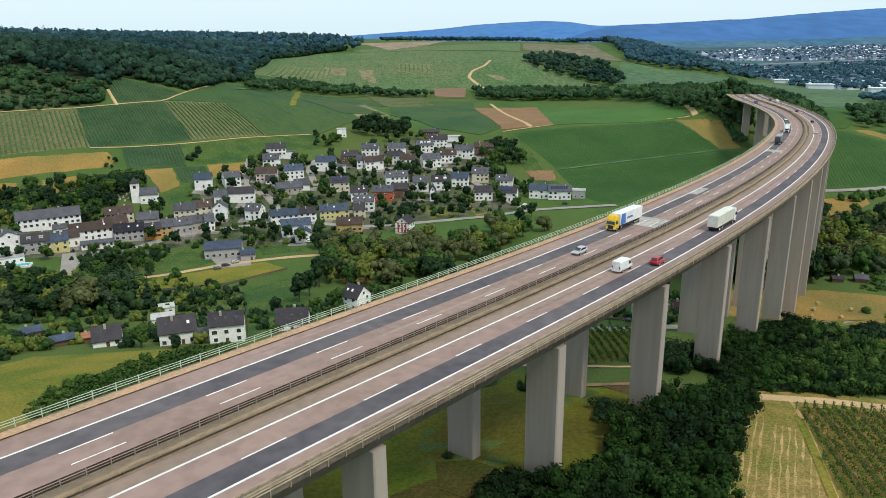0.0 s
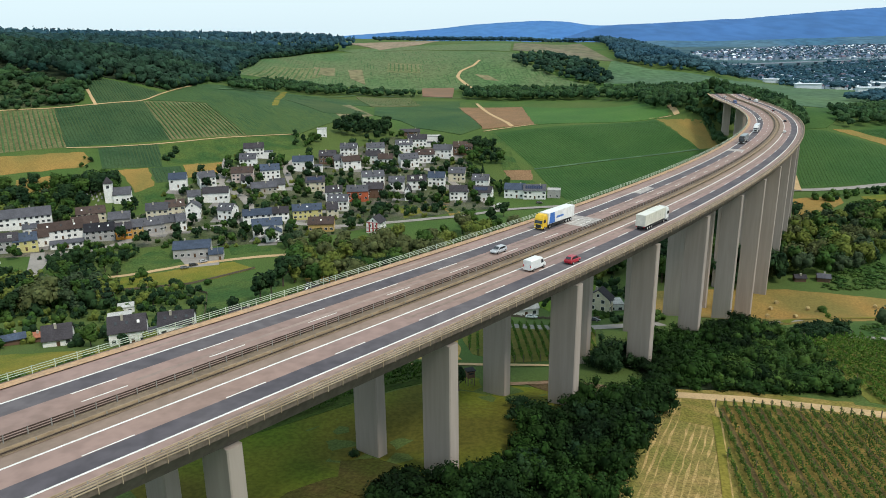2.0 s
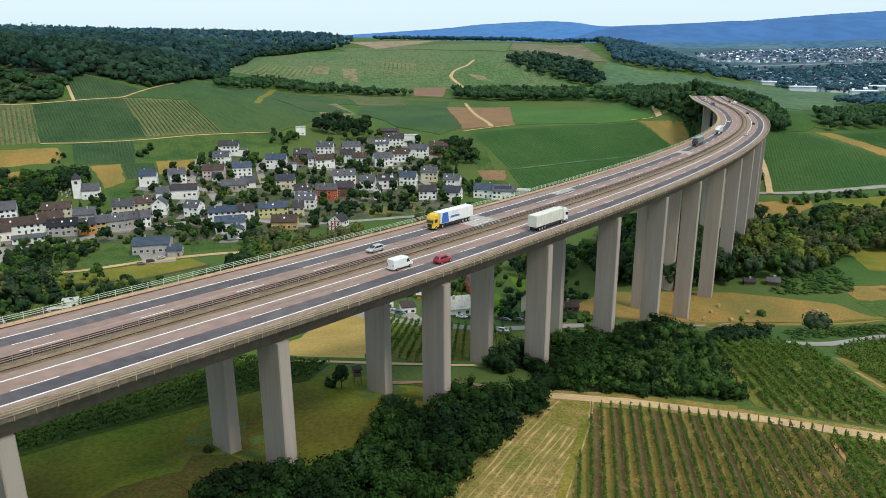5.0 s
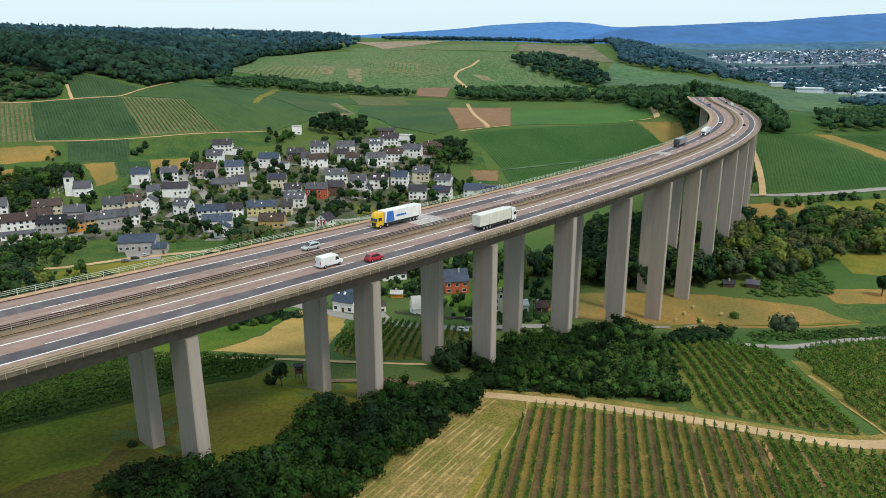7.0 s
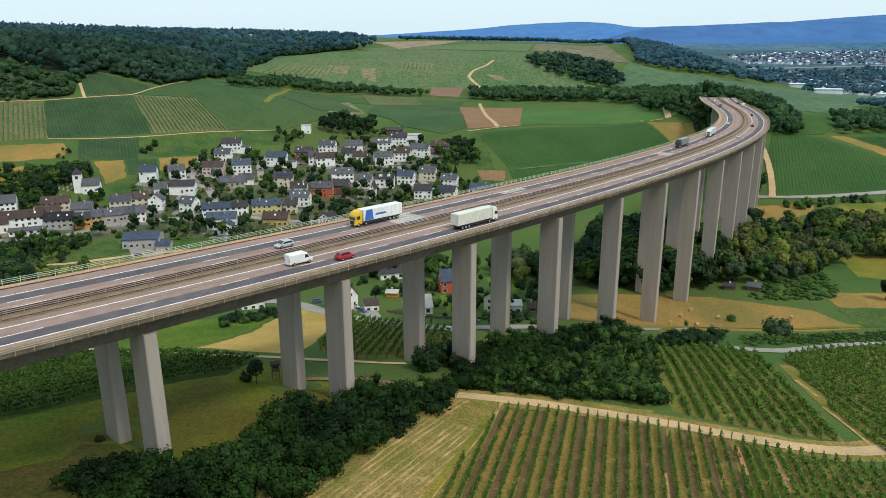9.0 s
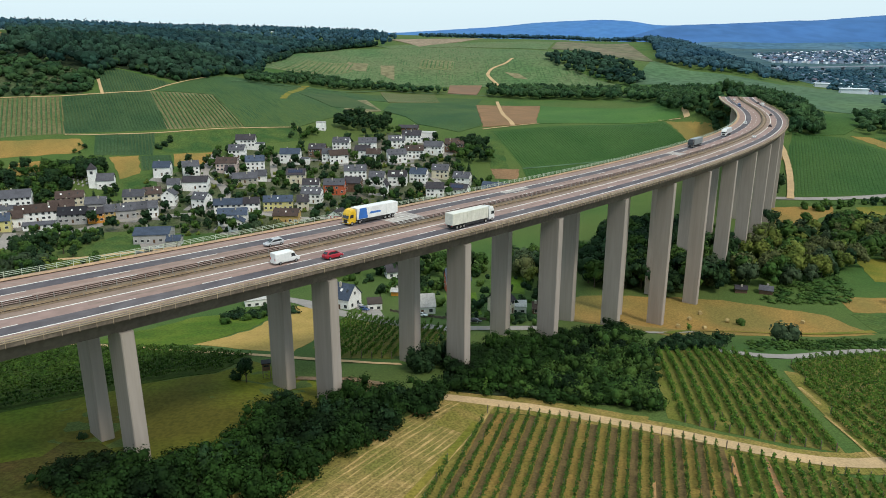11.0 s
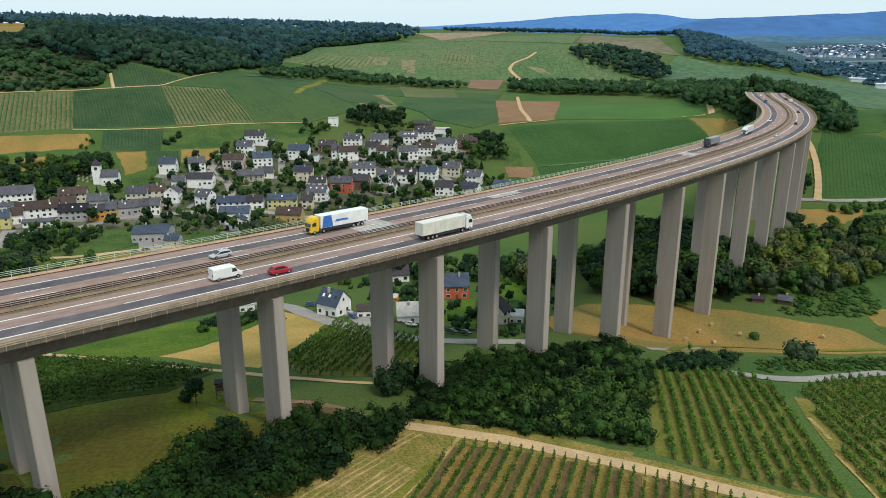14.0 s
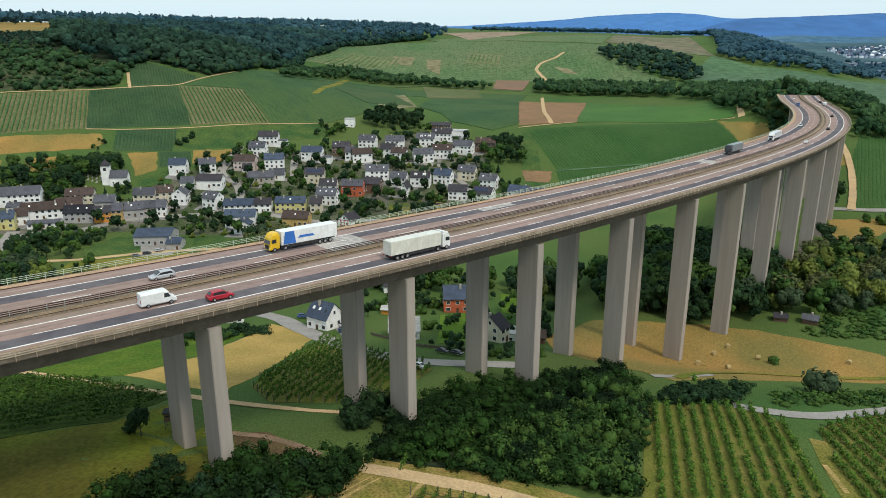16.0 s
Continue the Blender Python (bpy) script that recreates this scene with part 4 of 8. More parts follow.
field("road_pale", [(-130.7, 388.7), (-110.4, 395.6), (-103.3, 373.4), (-118.7, 368.8)], 3)
field("road_pale", [(-209.9, 384.2), (-203.7, 387.4), (-190.5, 356.2), (-195.1, 351.0)], 2)
field("plain_hazy", [(640, 1250), (1500, 900), (3600, 2200), (3900, 3600), (900, 3600), (700, 2300), (690, 1800)], 1)

# ---- viaduct: markings, kerbs, rails ----
# mended road patches: from and to station, offsets, surface
PATCHES = [(97, 108, 1.9, 11.2, "patch_pale"), (101, 105, 1.9, 8.0, "patch_pale"), (283, 292, 4.2, 11.2, "patch_pale"), (150, 163, 8.5, 11.2, "patch_pale")]
# where the vehicles stand: station, offset from the axis
TRAFFIC = {"yellow_lorry": (94.2, 9.5), "white_lorry": (110.0, -10.1), "dark_lorry": (322, 9.5), "grey_lorry": (388, 9.5), "van": (57.5, -7.0), "red_car": (66.5, -10.6), "silver_car": (63, 5.6),
           "white_a": (466, 9.5), "white_b": (385, -5.6), "white_c": (648, 6.0), "black_a": (457, -5.7), "black_b": (535, -6.0), "black_c": (628, -10.0), "van_b": (609, -10.0), "van_c": (600, 9.5)}
def strip(s0, s1, lo, hi, up=0.086, step=4.0):
    """A thin raised strip between stations and offsets."""
    n = max(1, int(math.ceil((s1 - s0) / step)))
    return sweep([axis(s0 + (s1 - s0) * k / n) for k in range(n + 1)], [(lo, up - 0.03), (hi, up - 0.03), (hi, up), (lo, up)])


for off in (11.25, -4.65, -12.0):
    vpart("edge_line", strip(S_A, S_END, off - 0.16, off + 0.16), "line_white", "solid white edge line")
dash = None
for off, shift in ((7.43, 4.5), (4.27, 4.5), (-8.43, 17.0)):
    s = S_A + shift
    while s < S_END - 10:
        if dash is None:
            bm = bmesh.new()
            box(bm, 0, 6, -0.1, 0.1, 0.05, 0.09)
            dash = part("lane_dash", bm, "line_white")
            ob = dash
        else:
            ob = new("lane_dash", dash.data)
        ob.parent = viaduct
        ob.matrix_parent_inverse = viaduct.matrix_world.inverted()
        ob.matrix_basis = on_deck(s, off)
        s += 18.0
mat("walk_grey", (0.23, 0.185, 0.148), 0.85, (0.17, 0.14, 0.112), 0.3, grain=2.0, grain_amount=0.15)
mat("asphalt_worn", (0.312, 0.236, 0.202), 0.8, (0.262, 0.194, 0.166), 0.08, grain=0.6, grain_amount=0.1)
mat("asphalt_stained", (0.212, 0.158, 0.132), 0.85, (0.262, 0.194, 0.163), 0.08, grain=0.6, grain_amount=0.12)
# worn and stained wheel tracks along the lanes
for off, s0, s1, m in ((5.0, -20, 260, "asphalt_worn"), (6.5, 30, 330, "asphalt_stained"), (2.6, -20, 420, "asphalt_stained"), (-4.6, -20, 300, "asphalt_worn"), (-6.4, 20, 380, "asphalt_stained"), (-3.9, 60, 500, "asphalt_stained"), (13.6, -20, 480, "asphalt_worn"), (-13.4, -20, 420, "asphalt_stained")):
    vpart("wheel_track", strip(max(S_A, s0), s1, off - 0.35, off + 0.35, 0.0825), m, "worn streak along the asphalt lane")
# worn and mended patches
mat("patch_pale", (0.42, 0.39, 0.36), 0.85, (0.30, 0.27, 0.25), 0.5, grain=1.5, grain_amount=0.2)
for s0, s1, lo, hi, m in PATCHES:
    vpart("road_patch", strip(s0, s1, lo, hi, 0.084), m, "mended patch of asphalt")
# raised walkways and kerbs at both edges and in the middle
vpart("walkway", strip(S_A, S_END, 15.2, 16.85, 0.28, 5.0), "kerb_sand", "reddish-brown raised walkway")
vpart("walkway", strip(S_A, S_END, -15.5, -14.35, 0.26, 5.0), "walk_grey", "grey raised kerb walkway")
vpart("edge_beam", sweep(BRIDGE, [(16.75, 0.28), (17.1, 0.28), (17.1, -0.55), (16.75, -0.55)]), "deck_side", "weathered concrete edge beam, shade darkening its colour")
vpart("edge_beam", sweep(BRIDGE, [(-15.7, 0.26), (-15.35, 0.26), (-15.35, -0.5), (-15.7, -0.5)]), "deck_side", "weathered concrete edge beam, shade darkening its colour")
mat("median_tan", (0.3, 0.222, 0.15), 0.9, (0.23, 0.17, 0.115), 0.3, grain=1.5, grain_amount=0.1)
mat("median_pale", (0.21, 0.162, 0.118), 0.9, (0.165, 0.128, 0.095), 0.3, grain=1.5, grain_amount=0.1)
mat("median_dark", (0.10, 0.085, 0.07), 0.9, (0.15, 0.12, 0.10), 0.4, grain=1.5, grain_amount=0.2)
vpart("median_strip", strip(S_A, S_END, -0.35, 0.75, 0.14, 5.0), "median_pale", "pale concrete gap strip between carriageways")
vpart("median_strip", strip(S_A, S_END, -2.2, -0.35, 0.16, 5.0), "median_tan", "sandy-brown kerb strip")
vpart("median_strip", strip(S_A, S_END, 0.75, 1.5, 0.16, 5.0), "median_tan", "sandy-brown kerb strip")


mat("median_verge", (0.278, 0.201, 0.162), 0.9, (0.228, 0.17, 0.135), 0.12, grain=0.8, grain_amount=0.07)
vpart("median_strip", strip(S_A, S_END, -4.45, -2.2, 0.085, 5.0), "median_verge", "dull brown verge of the fast lane")


def guard_rail(off, up, material, label, spacing, h=0.31, posts=True):
    """A corrugated steel guard rail on posts."""
    t, hh = 0.05, h / 2
    rail = vpart("guard_rail", sweep(ALONG, [(off - t, up - hh), (off, up - hh * 0.6), (off - t, up), (off, up + hh * 0.6), (off - t, up + hh), (off + t, up + hh), (off + t * 2, up), (off + t, up - hh)]), material, label)
    if not posts:
        return rail
    s = S_A + 1.0
    first = None
    while s < S_B:
        if first is None:
            bm = bmesh.new()
            box(bm, -0.07, 0.07, -0.06, 0.06, 0.0, up + hh * 0.6)
            first = part("post", bm, "steel_grey")
            ob = first
        else:
            ob = new("post", first.data)
        ob.parent = rail
        ob.matrix_parent_inverse = rail.matrix_world.inverted()
        ob.matrix_basis = on_deck(s, off)
        s += spacing
    return rail


mat("rail_rust", (0.04, 0.026, 0.02), 0.6, (0.075, 0.052, 0.04), 0.5)
mat("rail_brown", (0.37, 0.275, 0.175), 0.6, (0.26, 0.19, 0.12), 0.5)
mat("rail_pale", (0.43, 0.335, 0.235), 0.6, (0.3, 0.225, 0.15), 0.5)
bpy.context.view_layer.update()
for up_, posts_ in ((0.42, False), (0.74, False), (1.06, True)):
    guard_rail(0.75, up_, "rail_rust", "brown weathered rail of the median fence", 2.6, h=0.15, posts=posts_)
guard_rail(-1.6, 0.55, "rail_brown", "brown guard rail beside the fast lane", 4.0, h=0.3)
guard_rail(-2.0, 0.4, "rail_rust", "brown weathered guard rail", 4.0, h=0.1, posts=False)
guard_rail(-14.55, 0.58, "rail_pale", "pale galvanised guard rail", 2.0, h=0.22)


def railing(off, levels, thick, material, label, spacing, top, below, post=0.05):
    """A parapet railing: rails at several levels and posts."""
    first_rail, first = None, None
    for u in levels:
        ob = vpart("rail", sweep(BRIDGE, [(off - thick, u - thick), (off + thick, u - thick), (off + thick, u + thick), (off - thick, u + thick)]), material, label)
        first_rail = first_rail or ob
    s = S_A + 0.5
    while s < S_B:
        if first is None:
            bm = bmesh.new()
            box(bm, -post, post, -post, post, -below, top)
            first = part("post", bm, material)
            ob = first
        else:
            ob = new("post", first.data)
        ob.parent = first_rail
        ob.matrix_basis = on_deck(s, off)
        ob.matrix_parent_inverse = first_rail.matrix_world.inverted()
        s += spacing


bpy.context.view_layer.update()
railing(16.93, (0.72, 1.05, 1.38), 0.035, "rail_green", "pale green steel parapet rail", 3.0, 1.5, 0.0)
railing(-15.78, (0.3, 0.64, 0.98), 0.06, "rail_pale", "sandy-coloured steel parapet rail", 2.5, 1.04, 0.6, 0.04)
# drain pipe and bearings below the girders
for off in (6.3, -11.1):
    for s in PIERS:
        if s < S_B:
            for d in (-1.8, 1.8):
                bm = bmesh.new()
                box(bm, -0.5, 0.5, d - 0.5, d + 0.5, -3.35, -3.15)
                bm.transform(on_deck(s, off))
                vpart("bearing", bm, "median_dark", "dark bridge bearing on a pier head")

# ---- vehicles ----
mat("glass_dark", (0.02, 0.025, 0.03), 0.08, (0.03, 0.035, 0.04), 0.5, spec=0.6)
mat("tyre", (0.02, 0.02, 0.02), 0.8, (0.03, 0.03, 0.03), 3.0)
mat("rim_metal", (0.5, 0.5, 0.5), 0.35, (0.4, 0.4, 0.4), 3.0, metal=0.8)
mat("chassis", (0.03, 0.03, 0.032), 0.7, (0.05, 0.05, 0.05), 2.0)
mat("lamp_white", (0.8, 0.8, 0.78), 0.2, (0.7, 0.7, 0.7), 3.0, spec=0.6)
mat("lamp_red", (0.45, 0.02, 0.02), 0.25, (0.35, 0.02, 0.02), 3.0, spec=0.6)
for n_, c_ in (("white", (0.75, 0.75, 0.73)), ("red", (0.36, 0.015, 0.03)), ("black", (0.015, 0.016, 0.02)), ("silver", (0.42, 0.43, 0.45)), ("blue", (0.03, 0.07, 0.2)), ("yellow", (0.72, 0.45, 0.02)),
               ("grey", (0.12, 0.13, 0.14)), ("cream", (0.66, 0.64, 0.56)), ("logo_blue", (0.04, 0.16, 0.5)), ("tarp_grey", (0.20, 0.23, 0.24)), ("pale_grey", (0.55, 0.56, 0.58))):
    mat("paint_" + n_, c_, 0.35, tuple(v * 0.88 for v in c_), 0.6, spec=0.5, grain=2.0, grain_amount=0.05)


def loft(bm, sections):
    """Skin closed rings of equal length into one hull with end caps."""
    rings = [[bm.verts.new(p) for p in ring] for ring in sections]
    k = len(rings[0])
    for a, b in zip(rings, rings[1:]):
        for i in range(k):
            bm.faces.new((a[i], a[(i + 1) % k], b[(i + 1) % k], b[i]))
    bm.faces.new(list(reversed(rings[0])))
    bm.faces.new(rings[-1])
    bmesh.ops.recalc_face_normals(bm, faces=bm.faces)


def ring(x, w, z0, z1, c=0.12):
    """A bevelled upright rectangle at x, half width w."""
    return [(x, -w + c, z0), (x, w - c, z0), (x, w, z0 + c), (x, w, z1 - c), (x, w - c, z1), (x, -w + c, z1), (x, -w, z1 - c), (x, -w, z0 + c)]


def wheel(parent, x, y, r, w):
    bm = bmesh.new()
    bmesh.ops.create_cone(bm, cap_ends=True, segments=16, radius1=r, radius2=r, depth=w, matrix=pose(x, y, r, 90, 0, 0))
    bmesh.ops.bevel(bm, geom=[e for e in bm.edges if len(e.link_faces) == 2 and max(len(f.verts) for f in e.link_faces) > 4], offset=0.04, segments=1, affect="EDGES")
    t = part("wheel", bm, "tyre", parent)
    bm = bmesh.new()
    side = 1 if y > 0 else -1
    bmesh.ops.create_cone(bm, cap_ends=True, segments=12, radius1=r * 0.62, radius2=r * 0.55, depth=0.06, matrix=pose(x, y + side * (w / 2 + 0.01), r, -90 * side, 0, 0))
    part("rim", bm, "rim_metal", t)


def plate(parent, name, material, pts, out=0.0, thick=0.02):
    """A thin panel from four corners, pushed out along its normal."""
    p = [Vector(q) for q in pts]
    n = (p[1] - p[0]).cross(p[2] - p[0]).normalized()
    bm = bmesh.new()
    lo, hi = [bm.verts.new(q + n * (out - thick)) for q in p], [bm.verts.new(q + n * out) for q in p]
    k = len(p)
    bm.faces.new(hi)
    bm.faces.new(list(reversed(lo)))
    for i in range(k):
        bm.faces.new((lo[i], lo[(i + 1) % k], hi[(i + 1) % k], hi[i]))
    return part(name, bm, material, parent)


def car(colour, style="hatch", label="", m=None, group=""):
    """A passenger car, 4.4 m long, nose along +x."""
    ob = thing("car", label, "car", None, group)
    L, W = (4.5, 0.9)
    bm = bmesh.new()
    tall = {"hatch": 1.48, "suv": 1.65, "sedan": 1.42, "estate": 1.48, "van": 2.0}[style]
    belt = 0.92 if style != "suv" else 1.02
    loft(bm, [ring(-2.25, 0.74, 0.42, 0.8), ring(-2.1, 0.86, 0.3, belt), ring(-1.0, W, 0.24, belt + 0.03), ring(0.6, W, 0.24, belt), ring(1.5, 0.88, 0.26, belt - 0.1), ring(2.1, 0.8, 0.3, belt - 0.22), ring(2.28, 0.66, 0.4, 0.6)])
    part("body", bm, "paint_" + colour, ob, smooth=False)
    bm = bmesh.new()
    tail = {"hatch": -1.95, "suv": -2.0, "sedan": -1.5, "estate": -2.15, "van": -2.15}[style]
    c = 0.1
    loft(bm, [ring(tail, 0.72, belt - 0.05, belt + 0.12, 0.05), ring(tail + 0.45, 0.68, belt - 0.05, tall - 0.06, c), ring(-0.5, 0.67, belt - 0.05, tall, c), ring(0.35, 0.66, belt - 0.05, tall - 0.05, c), ring(1.25, 0.74, belt - 0.05, belt + 0.06, 0.05)])
    part("roof", bm, "paint_" + colour, ob)
    for sgn in (1, -1):
        pts = [(tail + 0.5, sgn * 0.735, belt + 0.02), (1.0, sgn * 0.745, belt + 0.02), (0.35, sgn * 0.70, tall - 0.14), (tail + 0.62, sgn * 0.70, tall - 0.14)]
        plate(ob, "side_window", "glass_dark", pts if sgn < 0 else pts[::-1], 0.02)
        plate(ob, "headlight", "lamp_white", [(2.16, sgn * 0.5, 0.62), (2.16, sgn * 0.74, 0.62), (2.05, sgn * 0.74, 0.74), (2.05, sgn * 0.5, 0.74)][::sgn], 0.05)
        plate(ob, "tail_light", "lamp_red", [(-2.2, sgn * 0.5, 0.68), (-2.2, sgn * 0.8, 0.68), (-2.16, sgn * 0.8, 0.86), (-2.16, sgn * 0.5, 0.86)][::-sgn], 0.06)
        for x in (-1.35, 1.38):
            wheel(ob, x, sgn * 0.82, 0.33, 0.22)
    plate(ob, "windscreen", "glass_dark", [(1.2, -0.62, belt + 0.08), (1.2, 0.62, belt + 0.08), (0.42, 0.56, tall - 0.1), (0.42, -0.56, tall - 0.1)], 0.05)
    plate(ob, "rear_window", "glass_dark", [(tail + 0.03, 0.58, belt + 0.14), (tail + 0.03, -0.58, belt + 0.14), (tail + 0.4, -0.52, tall - 0.12), (tail + 0.4, 0.52, tall - 0.12)], 0.06)
    if m is not None:
        ob.matrix_world = m
    return ob


def van(colour, label, m):
    """A tall panel van, nose along +x."""
    ob = thing("van", label, "van")
    bm = bmesh.new()
    loft(bm, [ring(-2.9, 0.92, 0.4, 2.35, 0.14), ring(-2.8, 0.98, 0.34, 2.45, 0.2), ring(1.2, 0.98, 0.34, 2.45, 0.2), ring(1.5, 0.97, 0.34, 2.3, 0.2), ring(2.1, 0.95, 0.34, 1.35, 0.15), ring(2.8, 0.88, 0.36, 1.05, 0.12), ring(2.95, 0.75, 0.45, 0.8, 0.1)])
    part("body", bm, "paint_" + colour, ob)
    plate(ob, "windscreen", "glass_dark", [(2.05, -0.8, 1.38), (2.05, 0.8, 1.38), (1.52, 0.74, 2.18), (1.52, -0.74, 2.18)], 0.05)
    for sgn in (1, -1):
        pts = [(0.8, sgn * 0.98, 1.3), (1.85, sgn * 0.96, 1.3), (1.5, sgn * 0.95, 2.0), (0.8, sgn * 0.98, 2.0)]
        plate(ob, "side_window", "glass_dark", pts if sgn < 0 else pts[::-1], 0.02)
        plate(ob, "tail_light", "lamp_red", [(-2.9, sgn * 0.7, 1.0), (-2.9, sgn * 0.9, 1.0), (-2.9, sgn * 0.9, 1.5), (-2.9, sgn * 0.7, 1.5)][::-sgn], 0.04)
        for x in (-1.8, 1.9):
            wheel(ob, x, sgn * 0.88, 0.36, 0.24)
    ob.matrix_world = m
    return ob


def truck(cab_colour, box_colour, label, m, stripe=None, stripe_colour=""):
    """An articulated lorry, 16.5 m long, nose along +x."""
    ob = thing("lorry", label, "truck")
    bm = bmesh.new()
    loft(bm, [ring(5.7, 1.22, 1.0, 3.4, 0.12), ring(5.8, 1.25, 0.55, 3.6, 0.15), ring(7.2, 1.25, 0.5, 3.75, 0.18), ring(7.75, 1.22, 0.45, 2.9, 0.15), ring(7.95, 1.15, 0.45, 1.7, 0.12)])
    cab = part("cab", bm, "paint_" + cab_colour, ob)
    plate(cab, "windscreen", "glass_dark", [(7.98, -1.08, 1.75), (7.98, 1.08, 1.75), (7.68, 1.05, 2.85), (7.68, -1.05, 2.85)], 0.04)
    bm = bmesh.new()
    loft(bm, [ring(5.9, 1.15, 3.5, 3.95, 0.1), ring(6.6, 1.1, 3.5, 3.95, 0.1), ring(7.2, 0.95, 3.5, 3.75, 0.08)])
    part("roof_deflector", bm, "paint_" + cab_colour, cab)
    for sgn in (1, -1):
        pts = [(6.5, sgn * 1.25, 1.9), (7.5, sgn * 1.24, 1.9), (7.35, sgn * 1.24, 2.7), (6.5, sgn * 1.25, 2.7)]
        plate(cab, "side_window", "glass_dark", pts if sgn < 0 else pts[::-1], 0.02)
        bm = bmesh.new()
        box(bm, 7.4, 7.55, sgn * 1.3 - 0.08, sgn * 1.3 + 0.12, 1.9, 2.6)
        part("mirror", bm, "chassis", cab)
        plate(cab, "headlight", "lamp_white", [(7.97, sgn * 0.75, 0.75), (7.97, sgn * 1.1, 0.75), (7.95, sgn * 1.1, 1.0), (7.95, sgn * 0.75, 1.0)][::sgn], 0.04)
    plate(cab, "grille", "chassis", [(7.97, -0.7, 0.6), (7.97, 0.7, 0.6), (7.95, 0.7, 1.5), (7.95, -0.7, 1.5)], 0.03)
    bm = bmesh.new()
    box(bm, -8.3, 5.3, -1.27, 1.27, 1.15, 4.0)
    bmesh.ops.bevel(bm, geom=bm.edges[:], offset=0.05, segments=1, affect="EDGES")
    trailer = part("trailer_box", bm, "paint_" + box_colour, ob)
    for sgn in (1, -1):
        for k in range(9):
            x = -7.4 + 1.5 * k
            bm = bmesh.new()
            box(bm, x - 0.03, x + 0.03, sgn * 1.285 - 0.02, sgn * 1.285 + 0.02, 1.2, 3.95)
            part("rib", bm, "paint_" + box_colour, trailer)
        if stripe:
            for x0, x1, z0, z1 in stripe:
                pts = [(x0, sgn * 1.3, z0), (x1, sgn * 1.3, z0), (x1 - 0.4, sgn * 1.3, z1), (x0 + 0.5, sgn * 1.3, z1)]
                plate(trailer, "painted_panel", "paint_" + stripe_colour, pts if sgn < 0 else pts[::-1], 0.02)
        bm = bmesh.new()
        box(bm, -3.6, 3.6, sgn * 1.2 - 0.03, sgn * 1.2 + 0.03, 0.55, 1.05)
        part("side_guard", bm, "chassis", trailer)
        plate(trailer, "tail_light", "lamp_red", [(-8.3, sgn * 0.8, 0.95), (-8.3, sgn * 1.15, 0.95), (-8.3, sgn * 1.15, 1.12), (-8.3, sgn * 0.8, 1.12)][::-sgn], 0.05)
        for x in (-6.6, -5.3, -4.0, 4.4, 6.9):
            wheel(ob, x, sgn * 1.08, 0.5, 0.35)
    for k in range(2):
        plate(trailer, "rear_door", "paint_" + box_colour, [(-8.3, 1.2 - 1.22 * k, 1.25), (-8.3, 0.04 - 1.22 * k, 1.25), (-8.3, 0.04 - 1.22 * k, 3.9), (-8.3, 1.2 - 1.22 * k, 3.9)], 0.03)
    bm = bmesh.new()
    box(bm, -8.2, 7.4, -0.5, 0.5, 0.7, 1.15)
    part("frame", bm, "chassis", ob)
    ob.matrix_world = m
    return ob


UP = 0.085
truck("yellow", "white", "yellow-cabbed lorry with white trailer and blue panels", on_deck(*TRAFFIC["yellow_lorry"], UP, 180), [(1.9, 4.9, 1.3, 3.9), (-2.6, 1.4, 2.2, 2.7)], "logo_blue")
truck("white", "cream", "white lorry with dirty cream box trailer", on_deck(*TRAFFIC["white_lorry"], UP))
truck("black", "tarp_grey", "dark lorry with grey tarpaulin trailer", on_deck(*TRAFFIC["dark_lorry"], UP, 180))
truck("white", "pale_grey", "white lorry with pale grey trailer", on_deck(*TRAFFIC["grey_lorry"], UP, 180))
van("white", "white panel van driving on the motorway", on_deck(*TRAFFIC["van"], UP))
car("red", "suv", "dark red compact car driving on the motorway", on_deck(*TRAFFIC["red_car"], UP))
car("silver", "estate", "silver estate car driving on the motorway", on_deck(*TRAFFIC["silver_car"], UP, 180))
for k_ in ("white_a", "white_b", "white_c"):
    car("white", "hatch", "white hatchback driving on the motorway", on_deck(*TRAFFIC[k_], UP, 180 if TRAFFIC[k_][1] > 0 else 0))
for k_ in ("black_a", "black_b", "black_c"):
    car("black", "sedan", "black saloon car driving on the motorway", on_deck(*TRAFFIC[k_], UP, 180 if TRAFFIC[k_][1] > 0 else 0))
van("white", "small white delivery van far along the motorway", on_deck(*TRAFFIC["van_b"], UP))
van("blue", "dark blue delivery van far along the motorway", on_deck(*TRAFFIC["van_c"], UP, 180))

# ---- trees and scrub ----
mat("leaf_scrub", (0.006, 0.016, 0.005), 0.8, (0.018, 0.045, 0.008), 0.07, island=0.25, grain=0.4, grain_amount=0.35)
mat("leaf_dark", (0.011, 0.029, 0.013), 0.8, (0.024, 0.05, 0.0169), 0.15, island=0.4)
mat("leaf_mid", (0.0243, 0.0594, 0.013), 0.8, (0.0522, 0.0936, 0.0194), 0.12, island=0.4)
mat("leaf_willow", (0.0594, 0.072, 0.027), 0.8, (0.09, 0.103, 0.0396), 0.15, island=0.35)
# far foliage carries distance haze as blue in its colour
mat("leaf_forest_hazy", (0.02, 0.056, 0.084), 0.85, (0.034, 0.076, 0.09), 0.012, island=0.15, grain=0.06, grain_amount=0.25)
mat("leaf_light", (0.0763, 0.105, 0.0211), 0.8, (0.119, 0.14, 0.0301), 0.12, island=0.35)
mat("leaf_blue", (0.032, 0.053, 0.026), 0.8, (0.05, 0.074, 0.036), 0.12, island=0.35)
